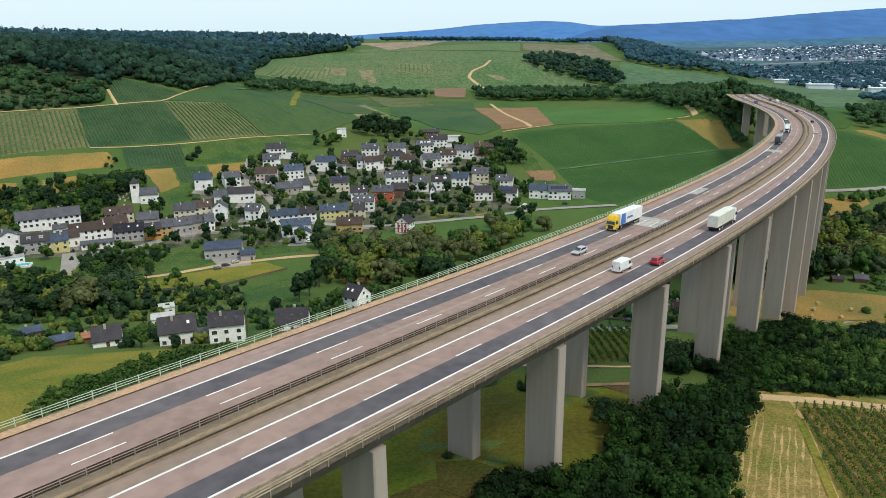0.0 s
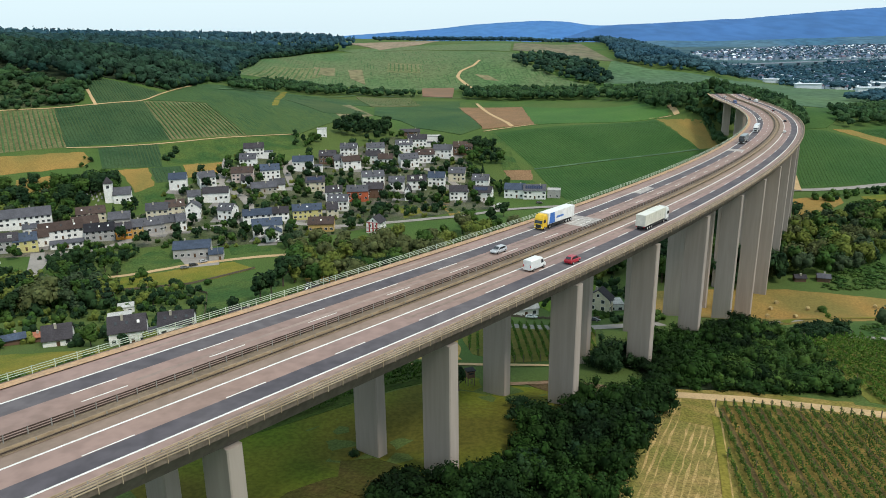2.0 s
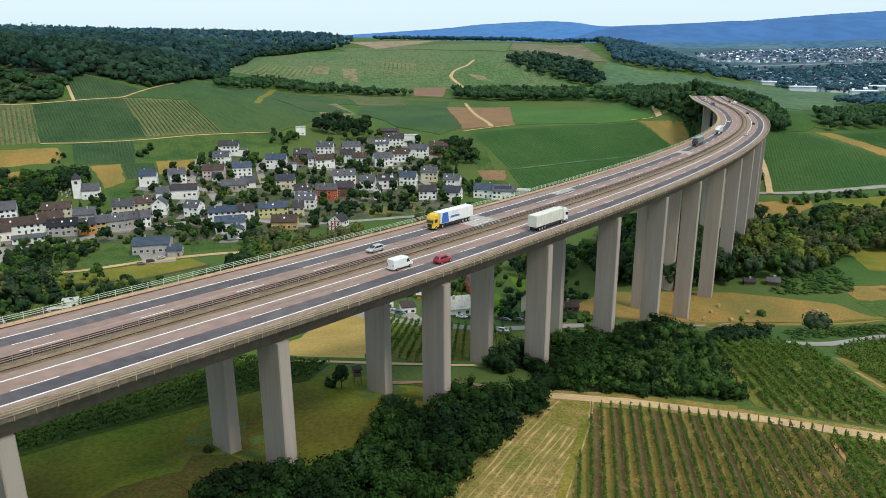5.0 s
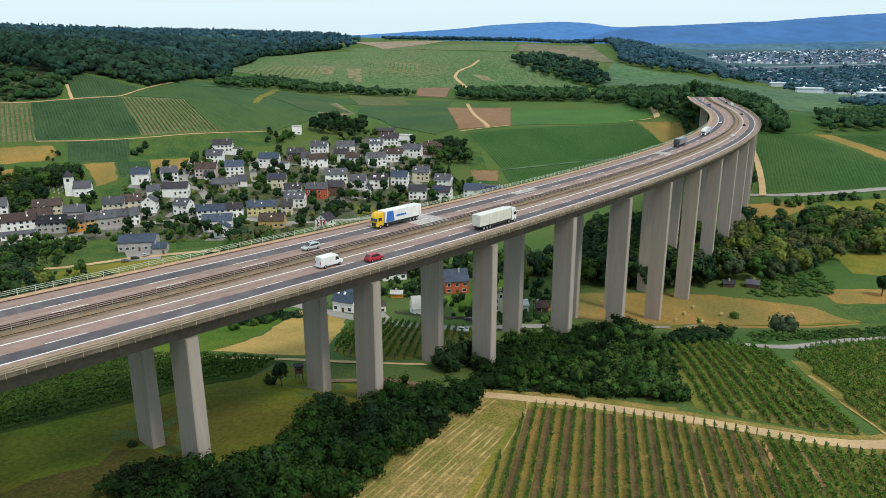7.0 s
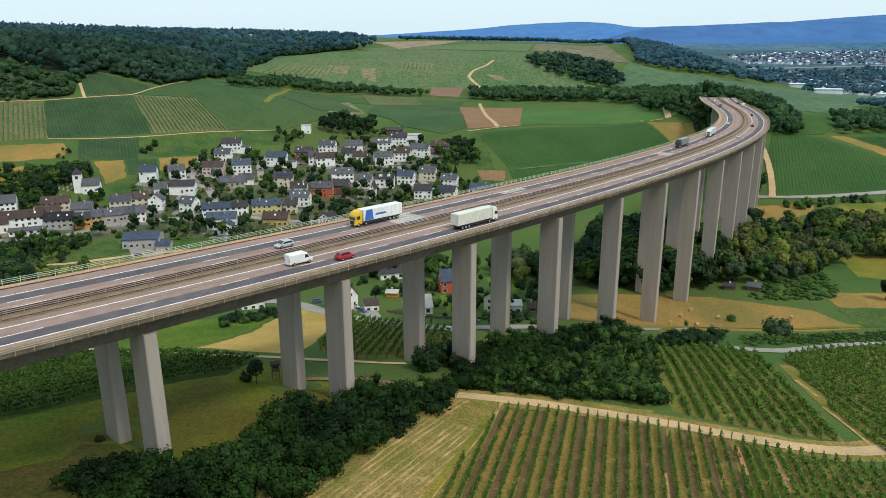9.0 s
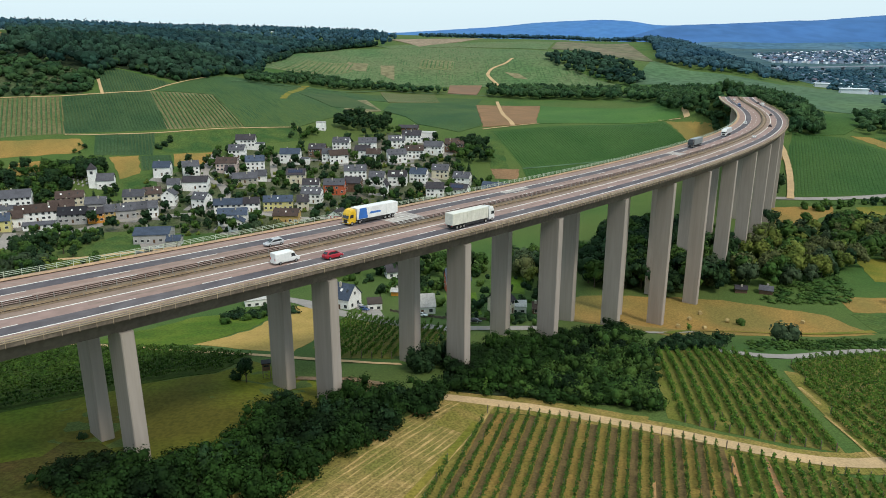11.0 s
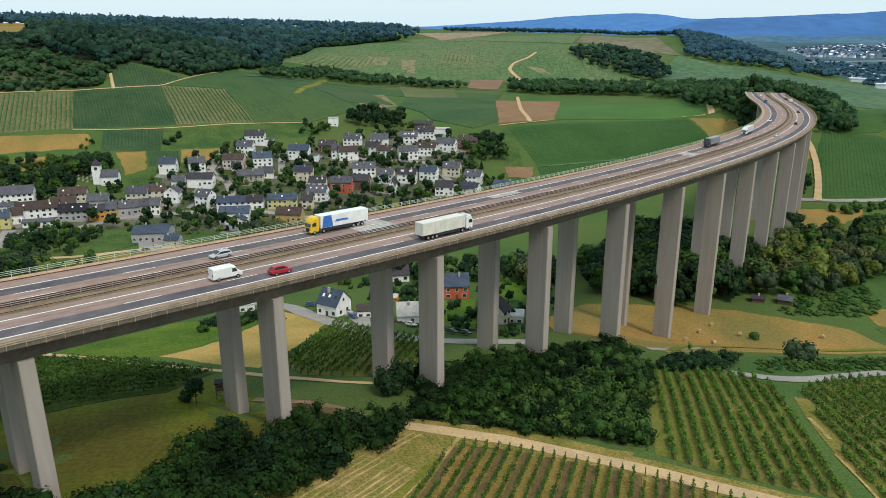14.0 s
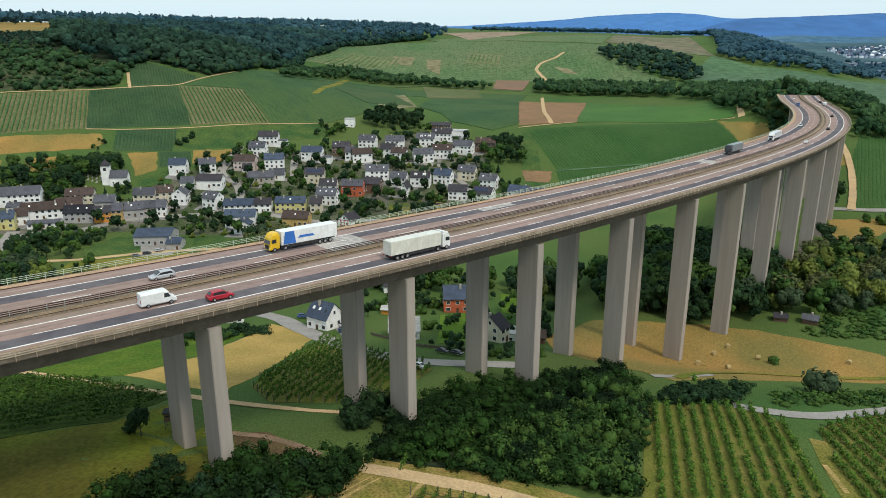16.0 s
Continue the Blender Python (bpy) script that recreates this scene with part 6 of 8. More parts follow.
forest([(329.0, 1315.1), (376.5, 1619.6), (380, 1700), (400, 1900), (450, 2050), (600, 2000), (665, 1750), (640, 1500), (468.2, 1269.1), (422.9, 1243.5), (368.7, 1252.1)], 13.5, 12, 17, 'dark wooded hill above the town', side=2, clumps=28, size=2.0, leaf='leaf_forest_hazy')
forest([(505.0, 905.0), (591.5, 983.3), (629.1, 957.3), (565.0, 858.0), (540.0, 850.0)], 12, 8, 13, 'clumps of dark trees on the valley slope', clumps=44, size=1.3, leaf='leaf_forest_hazy')
forest([(457.7, 1318.8), (719.3, 1830.9), (742.8, 1754.3), (683.1, 1595.9), (474.4, 1203.9), (445.0, 1238.9)], 17, 9, 14, 'woods at the foot of the far hill', clumps=26, size=2.2, leaf='leaf_forest_hazy')
forest([(731.5, 1759.0), (941.0, 1859.1), (1160.5, 1950.8), (1223.9, 1883.6), (1087.2, 1669.3), (982.6, 1646.1), (808.1, 1591.9), (695.6, 1529.0)], 26, 9, 15, 'tree belts before the town', side=1, clumps=12, size=3.0, leaf='leaf_forest_hazy')
forest([(665.2, 1436.6), (774.2, 1478.6), (897.3, 1500.5), (966.6, 1480.4), (823.0, 1257.4), (750.3, 1251.2), (577.1, 1132.0), (556.2, 1180.2)], 22, 7, 12, 'trees among the far warehouses', side=1, clumps=12, size=2.2, leaf='leaf_forest_hazy')
forest([(326.7, 911.0), (404.7, 1017.5), (372.4, 790.0), (367.5, 724.6), (351.8, 672.6), (326.6, 671.2), (339.1, 724.5), (327.5, 796.1)], 7.5, 9, 14, 'dark trees along the motorway cutting', clumps=80, size=0.9, leaf='leaf_wood')
forest([(342.1, 722.4), (371.2, 745.2), (367.2, 712.4), (352.3, 668.8), (329.5, 671.4)], 7, 10, 15, 'clump of dark trees beside the viaduct', clumps=90, size=0.85, leaf='leaf_wood')
forest([(414.5, 756.0), (530.9, 836.9), (568.4, 767.2), (451.7, 689.7), (384.9, 676.5)], 9, 9, 13, 'dark wood between vineyards', clumps=70, size=1.0, leaf='leaf_wood')
joined_grove([(179.4, 358.2), (217.4, 406.1), (261.9, 436.2), (315.4, 429.8), (364.4, 412.9), (333.8, 366.8), (268.2, 379.7), (234.6, 350.7), (198.0, 327.6), (172.8, 326.7)], 7.2, 7, 15, WILLOWS + CREEK, 'trees on the valley floor')
grove([(112.8, 324.3), (114.3, 357.0), (137.0, 388.0), (164.4, 399.5), (180.6, 388.8), (170.1, 331.1), (144.1, 322.9)], 8, 12, 18, DECID, 'beside the viaduct piers')
joined_grove([(131.3, 411.3), (167.8, 426.7), (200.0, 410.6), (194.4, 356.9), (180.8, 322.2), (149.9, 314.6), (125.3, 319.9)], 7, 10, 17, [("round", "leaf_dark"), ("tall", "leaf_dark"), ("round", "leaf_dark"), ("round", "leaf_mid")], 'trees crowding behind the piers')
grove([(79.5, 355.2), (116.2, 371.7), (114.7, 338.4), (83.5, 322.1)], 11, 9, 14, CREEK, 'beside the viaduct piers')
joined_grove([(274.0, 492.4), (311.3, 507.7), (361.6, 516.1), (357.0, 507.3), (304.6, 492.8), (274.9, 476.1)], 7, 4, 7, [("bush", "leaf_dark"), ("bush", "leaf_mid")], 'bushes along the lane')
joined_grove([(284.3, 456.0), (337.6, 471.1), (324.1, 446.1), (279.9, 438.5)], 9, 6, 10, DECID, 'trees on the valley floor')
joined_grove([(-291.9, 452.8), (-257.6, 473.2), (-222.4, 475.9), (-206.2, 459.8), (-229.4, 433.1), (-260.0, 413.3)], 9.5, 5, 11, DECID, 'trees below the dry fields')
joined_grove([(-243.9, 510.4), (-233.5, 521.9), (-219.4, 505.7), (-230.7, 496.2)], 8, 3, 6, DECID, 'bushes beside the dry field')
joined_grove([(-81.2, 659.2), (-51.1, 651.0), (-27.2, 657.9), (-32.5, 688.7), (-70.6, 698.7)], 8, 11, 16, [("round", "leaf_dark"), ("tall", "leaf_dark")], 'trees behind the village')
tree(-154.1, 291.9, 17, "wide", "leaf_willow", random, 'in a garden')
tree(-163.0, 295.0, 12, "round", "leaf_willow", random, 'in a garden')
tree(29.0, 416.7, 14, "wide", "leaf_willow", random, 'along the creek')
tree(-19.1, 363.1, 15, "wide", "leaf_willow", random, 'along the creek')
joined_grove([(41.7, 621.2), (58.1, 631.5), (70.5, 576.6), (52.8, 570.8), (28.6, 581.2)], 9, 8, 13, DECID, 'trees at the village edge')
joined_grove([(-111.7, 638.2), (-89.3, 634.7), (-85.6, 612.4), (-108.6, 603.6)], 8, 6, 9, DECID, 'trees at the village edge')
joined_grove([(-235.1, 471.1), (-203.3, 494.8), (-196.4, 476.7), (-225.6, 456.5)], 6.5, 10, 15, DECID, 'trees behind the church')
grove([(-288.8, 431.9), (-269.7, 446.8), (-235.5, 463.3), (-224.3, 445.3), (-227.9, 422.7), (-253.4, 414.8), (-273.2, 404.2)], 7.5, 7, 12, GARDEN, 'in the village')
grove([(-70.5, 386.8), (-46.4, 397.6), (5.3, 404.4), (61.7, 435.5), (60.6, 415.1), (29.4, 377.8), (-6.9, 340.9), (-38.3, 320.6), (-58.9, 333.6)], 11, 8, 15, WILLOWS, 'along the creek')
tree(-59.8, 330.7, 17, "tall", "leaf_dark", random, 'along the creek')
tree(-55.5, 338.4, 15, "round", "leaf_dark", random, 'along the creek')
tree(-26.3, 338.8, 13, "round", "leaf_dark", random, 'along the creek')
grove([(-228.3, 329.0), (-202.5, 340.9), (-149.0, 339.3), (-128.8, 304.9), (-139.3, 286.0), (-168.1, 278.0), (-190.1, 269.1)], 8, 7, 13, GARDEN, 'in a garden')
grove([(-183.0, 251.8), (-168.4, 255.5), (-132.2, 231.8), (-135.1, 213.5), (-142.2, 192.1)], 8, 4, 7, [("bush", "leaf_mid"), ("bush", "leaf_dark"), ("bush", "leaf_light")], 'at the meadow edge')
grove([(-187.9, 363.0), (-165.1, 380.3), (-150.1, 381.3), (-143.2, 366.0), (-151.0, 344.4), (-183.5, 347.6)], 8.5, 6, 10, DECID, 'in the village')
grove([(-129.6, 324.2), (-104.8, 330.7), (-93.6, 296.8), (-110.9, 293.3)], 8, 4, 7, GARDEN, 'in a garden')
grove([(-125.6, 423.0), (-101.3, 428.7), (-94.4, 411.7), (-115.6, 403.6)], 8, 6, 9, DECID, 'in the village')
grove([(-74.7, 413.1), (-55.1, 416.7), (-46.1, 394.5), (-71.3, 392.3)], 9, 8, 12, CREEK, 'along the creek')
grove([(-34.3, 460.4), (-16.5, 479.5), (-14.0, 458.4), (-29.9, 447.8)], 7, 6, 9, DECID, 'in the village')
grove([(-108.3, 481.4), (-75.0, 489.1), (-73.2, 475.7), (-104.0, 469.3)], 7, 3, 5, GARDEN, 'in a garden')
grove([(-117.9, 491.4), (-111.4, 497.8), (-104.0, 469.3), (-111.3, 468.5)], 7, 6, 9, DECID, 'in the village')
grove([(-72.0, 529.3), (-57.1, 549.7), (-52.6, 521.3), (-67.4, 507.2)], 8, 5, 8, GARDEN, 'in a garden')
grove([(-38.6, 565.4), (-18.9, 574.5), (-16.1, 549.1), (-35.1, 540.9)], 8, 6, 10, DECID, 'in the village')
grove([(16.9, 570.4), (35.3, 577.8), (51.9, 560.6), (41.6, 541.2), (20.6, 548.7)], 8, 5, 8, GARDEN, 'in a garden')
grove([(49.6, 535.3), (65.9, 548.5), (66.1, 514.4), (53.0, 505.0)], 7, 6, 9, DECID, 'in the village')
grove([(-1.1, 508.3), (12.9, 505.9), (15.7, 470.7), (2.5, 466.9)], 7, 4, 7, GARDEN, 'in a garden')
grove([(-186.8, 437.6), (-174.8, 453.7), (-169.8, 443.9), (-181.5, 432.6)], 7, 5, 8, GARDEN, 'in the village')
grove([(-229.3, 440.9), (-211.1, 455.8), (-199.9, 431.6), (-217.9, 422.6)], 8, 7, 11, DECID, 'in the village')
grove([(-194.8, 554.5), (-188.5, 565.0), (-180.3, 541.1), (-185.9, 532.3)], 7, 4, 6, [("bush", "leaf_dark")], 'on the slope')
grove([(-135.7, 441.5), (-127.1, 442.3), (-121.0, 418.4), (-129.0, 422.8)], 7, 5, 8, DECID, 'in the village')
tree(-68.9, 279.9, 9, "round", "leaf_dark", random, 'in the village')
tree(-64.2, 304.0, 15, "tall", "leaf_dark", random, 'in the village')
tree(-61.5, 313.8, 14, "tall", "leaf_dark", random, 'in the village')
tree(-44.7, 290.5, 10, "round", "leaf_mid", random, 'in the village')
tree(-113.1, 331.2, 6, "round", "leaf_dark", random, 'in the village')
tree(-129.4, 300.0, 14, "conifer", "leaf_conifer", random, 'in the village')
tree(-140.5, 300.8, 13, "narrow", "leaf_conifer", random, 'in the village')
tree(-132.6, 297.5, 10, "narrow", "leaf_light", random, 'in the village')
tree(-136.8, 285.7, 10, "conifer", "leaf_blue", random, 'in the village')
tree(-229.2, 422.1, 11, "round", "leaf_purple", random, 'in the village')
tree(-207.2, 327.1, 9, "round", "leaf_dark", random, 'in the village')
tree(-202.1, 341.1, 9, "round", "leaf_dark", random, 'in the village')
tree(-103.8, 229.6, 9, "round", "leaf_mid", random, 'in the village')
tree(-89.8, 224.2, 6, "round", "leaf_dark", random, 'in the village')
tree(-98.4, 337.3, 4, "bush", "leaf_mid", random, 'in the village')
tree(56.8, 452.8, 11, "round", "leaf_dark", random, 'in the village')
tree(47.5, 433.5, 13, "tall", "leaf_dark", random, 'in the village')
tree(34.9, 428.4, 13, "round", "leaf_mid", random, 'in the village')
tree(20.7, 151.2, 7, "round", "leaf_dark", random, 'beside the vineyard')
tree(216.5, 349.0, 17, "wide", "leaf_light", random, 'beside the allotments')
tree(210.5, 354.0, 15, "wide", "leaf_willow", random, 'beside the allotments')
tree(219.7, 400.0, 15, "wide", "leaf_willow", random, 'along the creek')
tree(232.0, 352.0, 12, "round", "leaf_light", random, 'beside the allotments')
tree(237.0, 441.6, 12, "wide", "leaf_dark", random, 'on the dry field')
tree(256.7, 440.0, 11, "round", "leaf_mid", random, 'on the dry field')
for x_, y_, h_, k_ in ((-186.0, 455.5, 9, "tall"), (-181.0, 459.0, 10, "tall"), (-207.0, 450.0, 12, "tall"), (-213.0, 455.0, 11, "round"), (-191.0, 449.5, 7, "conifer")):
    tree(x_, y_, h_, k_, "leaf_conifer" if k_ == "conifer" else "leaf_dark", random, 'beside the church')
joined_grove([(-198.6, 379.0), (-197.8, 391.6), (-177.7, 402.0), (-160.0, 401.0), (-150.0, 392.0), (-158.0, 378.0), (-170.0, 370.0), (-184.0, 362.0)], 4.8, 2.5, 6.5, [("bush", "leaf_dark"), ("bush", "leaf_mid"), ("round", "leaf_dark")], 'bushes below the row houses')
tree(268.5, 529.0, 15, "wide", "leaf_dark", random, 'below the viaduct end')
tree(265.5, 522.0, 11, "round", "leaf_dark", random, 'below the viaduct end')
tree(172.8, 235.0, 9, "bush", "leaf_blue", random, 'in the field')
tree(171.5, 275.1, 3.5, "bush", "leaf_mid", random, 'in the field')
tree(250.9, 313.9, 11, "round", "leaf_dark", random, 'in the field')
tree(0.2, 119.3, 2.2, "bush", "leaf_dark", random, 'at the pier foot')
tree(18.2, 151.9, 3, "bush", "leaf_dark", random, 'beside the vineyard')
tree(91.4, 322.9, 10, "round", "leaf_light", random, 'beside the pier')
tree(96.5, 277.2, 6, "conifer", "leaf_conifer", random, 'in a garden')
tree(-9.2, 245.2, 4, "bush", "leaf_mid", random, 'beside the field')
tree(-12.9, 239.6, 4, "bush", "leaf_mid", random, 'beside the field')
tree(-16.8, 231.0, 4, "bush", "leaf_mid", random, 'beside the field')
tree(27.4, 288.3, 7, "round", "leaf_dark", random, 'in a garden')
tree(39.4, 305.6, 7, "bush", "leaf_dark", random, 'in a garden')
tree(43.4, 310.9, 7, "round", "leaf_dark", random, 'in a garden')
tree(59.4, 289.6, 4, "bush", "leaf_mid", random, 'in a garden')
tree(-100.4, 167.3, 4, "bush", "leaf_mid", random, 'on the meadow')
tree(-98.7, 172.3, 4, "bush", "leaf_mid", random, 'on the meadow')
tree(-96.9, 177.6, 4, "bush", "leaf_mid", random, 'on the meadow')
tree(-91.5, 185.8, 4, "bush", "leaf_mid", random, 'on the meadow')
tree(-91.3, 192.5, 4, "bush", "leaf_mid", random, 'on the meadow')
tree(-91.7, 179.6, 4, "bush", "leaf_mid", random, 'on the meadow')
tree(-91.3, 204.3, 4, "bush", "leaf_mid", random, 'on the meadow')
tree(-81.6, 211.3, 4, "bush", "leaf_mid", random, 'on the meadow')
joined_grove([(-21.4, 351.6), (23.8, 354.0), (65.7, 352.3), (106.5, 365.4), (108.3, 340.4), (67.2, 333.4), (30.0, 322.3), (-6.8, 323.0)], 9, 7, 12, DECID, 'trees behind the lower village houses')
joined_grove([(18.2, 306.7), (31.2, 316.2), (53.3, 320.0), (55.4, 313.3), (34.1, 301.5), (24.0, 292.8)], 5, 2.5, 5, [("bush", "leaf_dark"), ("bush", "leaf_mid")], 'hedge bushes beside the lower houses')
joined_grove([(55.3, 255.7), (77.6, 251.5), (94.8, 245.9), (101.8, 236.1), (80.8, 227.8), (71.4, 234.1)], 5, 2, 4.5, [("bush", "leaf_dark"), ("bush", "leaf_mid")], 'hedge bushes along the lower lane')
thicket([(-98.6, 156.6), (-94.4, 181.8), (-86.7, 210.4), (-73.0, 223.9), (-67.4, 217.9), (-73.6, 189.2), (-79.8, 166.4), (-83.8, 137.1)], 3.5, 1.5, 3.5, "leaf_mid", 150, 0.34, 'green hedge bushes on the meadow slope')
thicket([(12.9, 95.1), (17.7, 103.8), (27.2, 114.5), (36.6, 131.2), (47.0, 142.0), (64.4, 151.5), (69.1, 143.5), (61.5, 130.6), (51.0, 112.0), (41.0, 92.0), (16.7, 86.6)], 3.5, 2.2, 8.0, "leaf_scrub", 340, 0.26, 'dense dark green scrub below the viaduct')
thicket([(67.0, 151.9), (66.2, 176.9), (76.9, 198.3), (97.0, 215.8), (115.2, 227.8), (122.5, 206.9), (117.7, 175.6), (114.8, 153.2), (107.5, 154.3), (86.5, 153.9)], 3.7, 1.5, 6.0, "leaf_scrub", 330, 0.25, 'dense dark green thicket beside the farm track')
thicket([(89.3, 170.6), (110.5, 201.3), (121.6, 206.8), (117.2, 173.5), (115.0, 153.8), (102.3, 154.6), (86.6, 155.4)], 4.5, 4, 7, "leaf_mid", 260, 0.25, 'brighter green shrubs in the thicket')
thicket([(73.4, 167.1), (91.7, 180.7), (117.2, 179.9), (114.4, 155.7), (82.6, 154.6)], 9, 2.5, 4.5, "leaf_mid", 240, 0.25, 'lighter green shrubs in the thicket')
thicket([(24.3, 107.2), (34.9, 122.1), (48.8, 136.0), (63.1, 147.3), (65.6, 142.7), (45.3, 110.5), (33.8, 93.6)], 9, 3, 6.5, "leaf_dark", 260, 0.25, 'brighter green shrubs in the scrub')
thicket([(127.8, 216.6), (150.1, 223.5), (143.2, 208.2), (125.5, 202.2)], 3.5, 2.5, 4.5, "leaf_dark", 280, 0.26, 'dark hedge along the vineyard')
thicket([(157.5, 223.4), (228.6, 269.9), (262.6, 277.7), (253.6, 264.1), (184.4, 229.2), (157.5, 214.5)], 3.4, 0.6, 1.5, "leaf_mid", 70, 0.26, 'low rough green verge plants')
thicket([(199.7, 331.9), (240.1, 350.7), (232.2, 316.8), (207.9, 307.3), (190.7, 307.8)], 4.6, 0.5, 1.2, "leaf_mid", 60, 0.24, 'overgrown allotment plants')
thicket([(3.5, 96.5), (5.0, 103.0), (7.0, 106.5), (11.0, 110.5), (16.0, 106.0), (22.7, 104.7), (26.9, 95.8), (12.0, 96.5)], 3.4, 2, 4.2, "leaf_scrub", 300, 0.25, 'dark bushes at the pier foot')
thicket([(-24, 238), (-21, 246), (-12, 256), (-2, 262), (0, 256), (-6, 247), (-14, 240)], 3.2, 1.8, 4.0, "leaf_dark", 220, 0.26, 'dark green hedge beside the grain field')
thicket([(28.9, 134.4), (33.5, 141.4), (36.5, 138.5), (33.5, 129.4)], 3, 1.5, 3, "leaf_dark", 320, 0.22, 'dark bushes at the pier foot')
thicket([(55.4, 176.0), (66.2, 194.5), (67.4, 174.3), (58.8, 164.1)], 3, 4.5, 8.5, "leaf_dark", 320, 0.26, 'dark bushes at the pier foot')

# ---- houses ----
for n_, c_ in (("white", (0.82, 0.81, 0.78)), ("cream", (0.62, 0.56, 0.42)), ("ochre", (0.50, 0.34, 0.13)), ("orange", (0.62, 0.27, 0.05)), ("red", (0.48, 0.12, 0.06)), ("grey", (0.38, 0.37, 0.36)), ("yellow", (0.58, 0.52, 0.22)), ("pink", (0.60, 0.48, 0.44)), ("timber", (0.16, 0.10, 0.07)), ("stone", (0.40, 0.37, 0.31))):
    mat("wall_" + n_, c_, 0.9, tuple(v * 0.86 for v in c_), 0.25, grain=1.5, grain_amount=0.07, bump=0.01)
for n_, c_ in (("slate", (0.042, 0.038, 0.043)), ("bluegrey", (0.046, 0.06, 0.088)), ("brown", (0.06, 0.042, 0.036)), ("grey", (0.07, 0.07, 0.08)), ("black", (0.018, 0.018, 0.022)), ("pale", (0.35, 0.34, 0.32)), ("rust", (0.25, 0.10, 0.06))):
    mat("roof_" + n_, c_, 0.6, tuple(v * 1.3 for v in c_), 0.3, grain=2.2, grain_amount=0.18, bump=0.02, random_hue=0.15)
mat("window_glass", (0.025, 0.03, 0.035), 0.12, (0.05, 0.055, 0.06), 0.4, spec=0.6)
mat("frame_white", (0.75, 0.75, 0.73), 0.6, (0.65, 0.65, 0.63), 2.0)
mat("door_brown", (0.12, 0.07, 0.04), 0.6, (0.09, 0.055, 0.035), 2.0)
mat("solar", (0.015, 0.02, 0.05), 0.15, (0.02, 0.03, 0.07), 1.0, spec=0.6)
mat("timber_red", (0.42, 0.05, 0.06), 0.8, (0.34, 0.05, 0.05), 1.0)
ROOF_WORD = {"slate": "dark slate", "bluegrey": "blue-grey slate", "brown": "dark brown tiled", "grey": "grey", "black": "black", "pale": "pale grey", "rust": "rusty red"}
WINDOW = {}


def window_mesh(w, h):
    if (w, h) not in WINDOW:
        bm = bmesh.new()
        t = 0.09
        box(bm, -w / 2, w / 2, -0.08, 0.06, 0, t)
        box(bm, -w / 2, w / 2, -0.08, 0.06, h - t, h)
        box(bm, -w / 2, -w / 2 + t, -0.08, 0.06, t, h - t)
        box(bm, w / 2 - t, w / 2, -0.08, 0.06, t, h - t)
        fr = bpy.data.meshes.new("window")
        bm.to_mesh(fr)
        bm.free()
        fr.materials.append(MATS["frame_white"])
        bm = bmesh.new()
        box(bm, -w / 2 + t, w / 2 - t, -0.05, 0.03, t, h - t)
        gl = bpy.data.meshes.new("pane")
        bm.to_mesh(gl)
        bm.free()
        gl.materials.append(MATS["window_glass"])
        WINDOW[w, h] = fr, gl
    return WINDOW[w, h]


def put_window(parent, x, y, z, turn, w=1.3, h=1.5):
    """A framed window whose outer side faces -y before the turn."""
    fr, gl = window_mesh(w, h)
    a = new("window", fr)
    a.parent = parent
    a.matrix_basis = pose(x, y, z, 0, 0, turn)
    b = new("pane", gl)
    b.parent = a


HOUSES = []


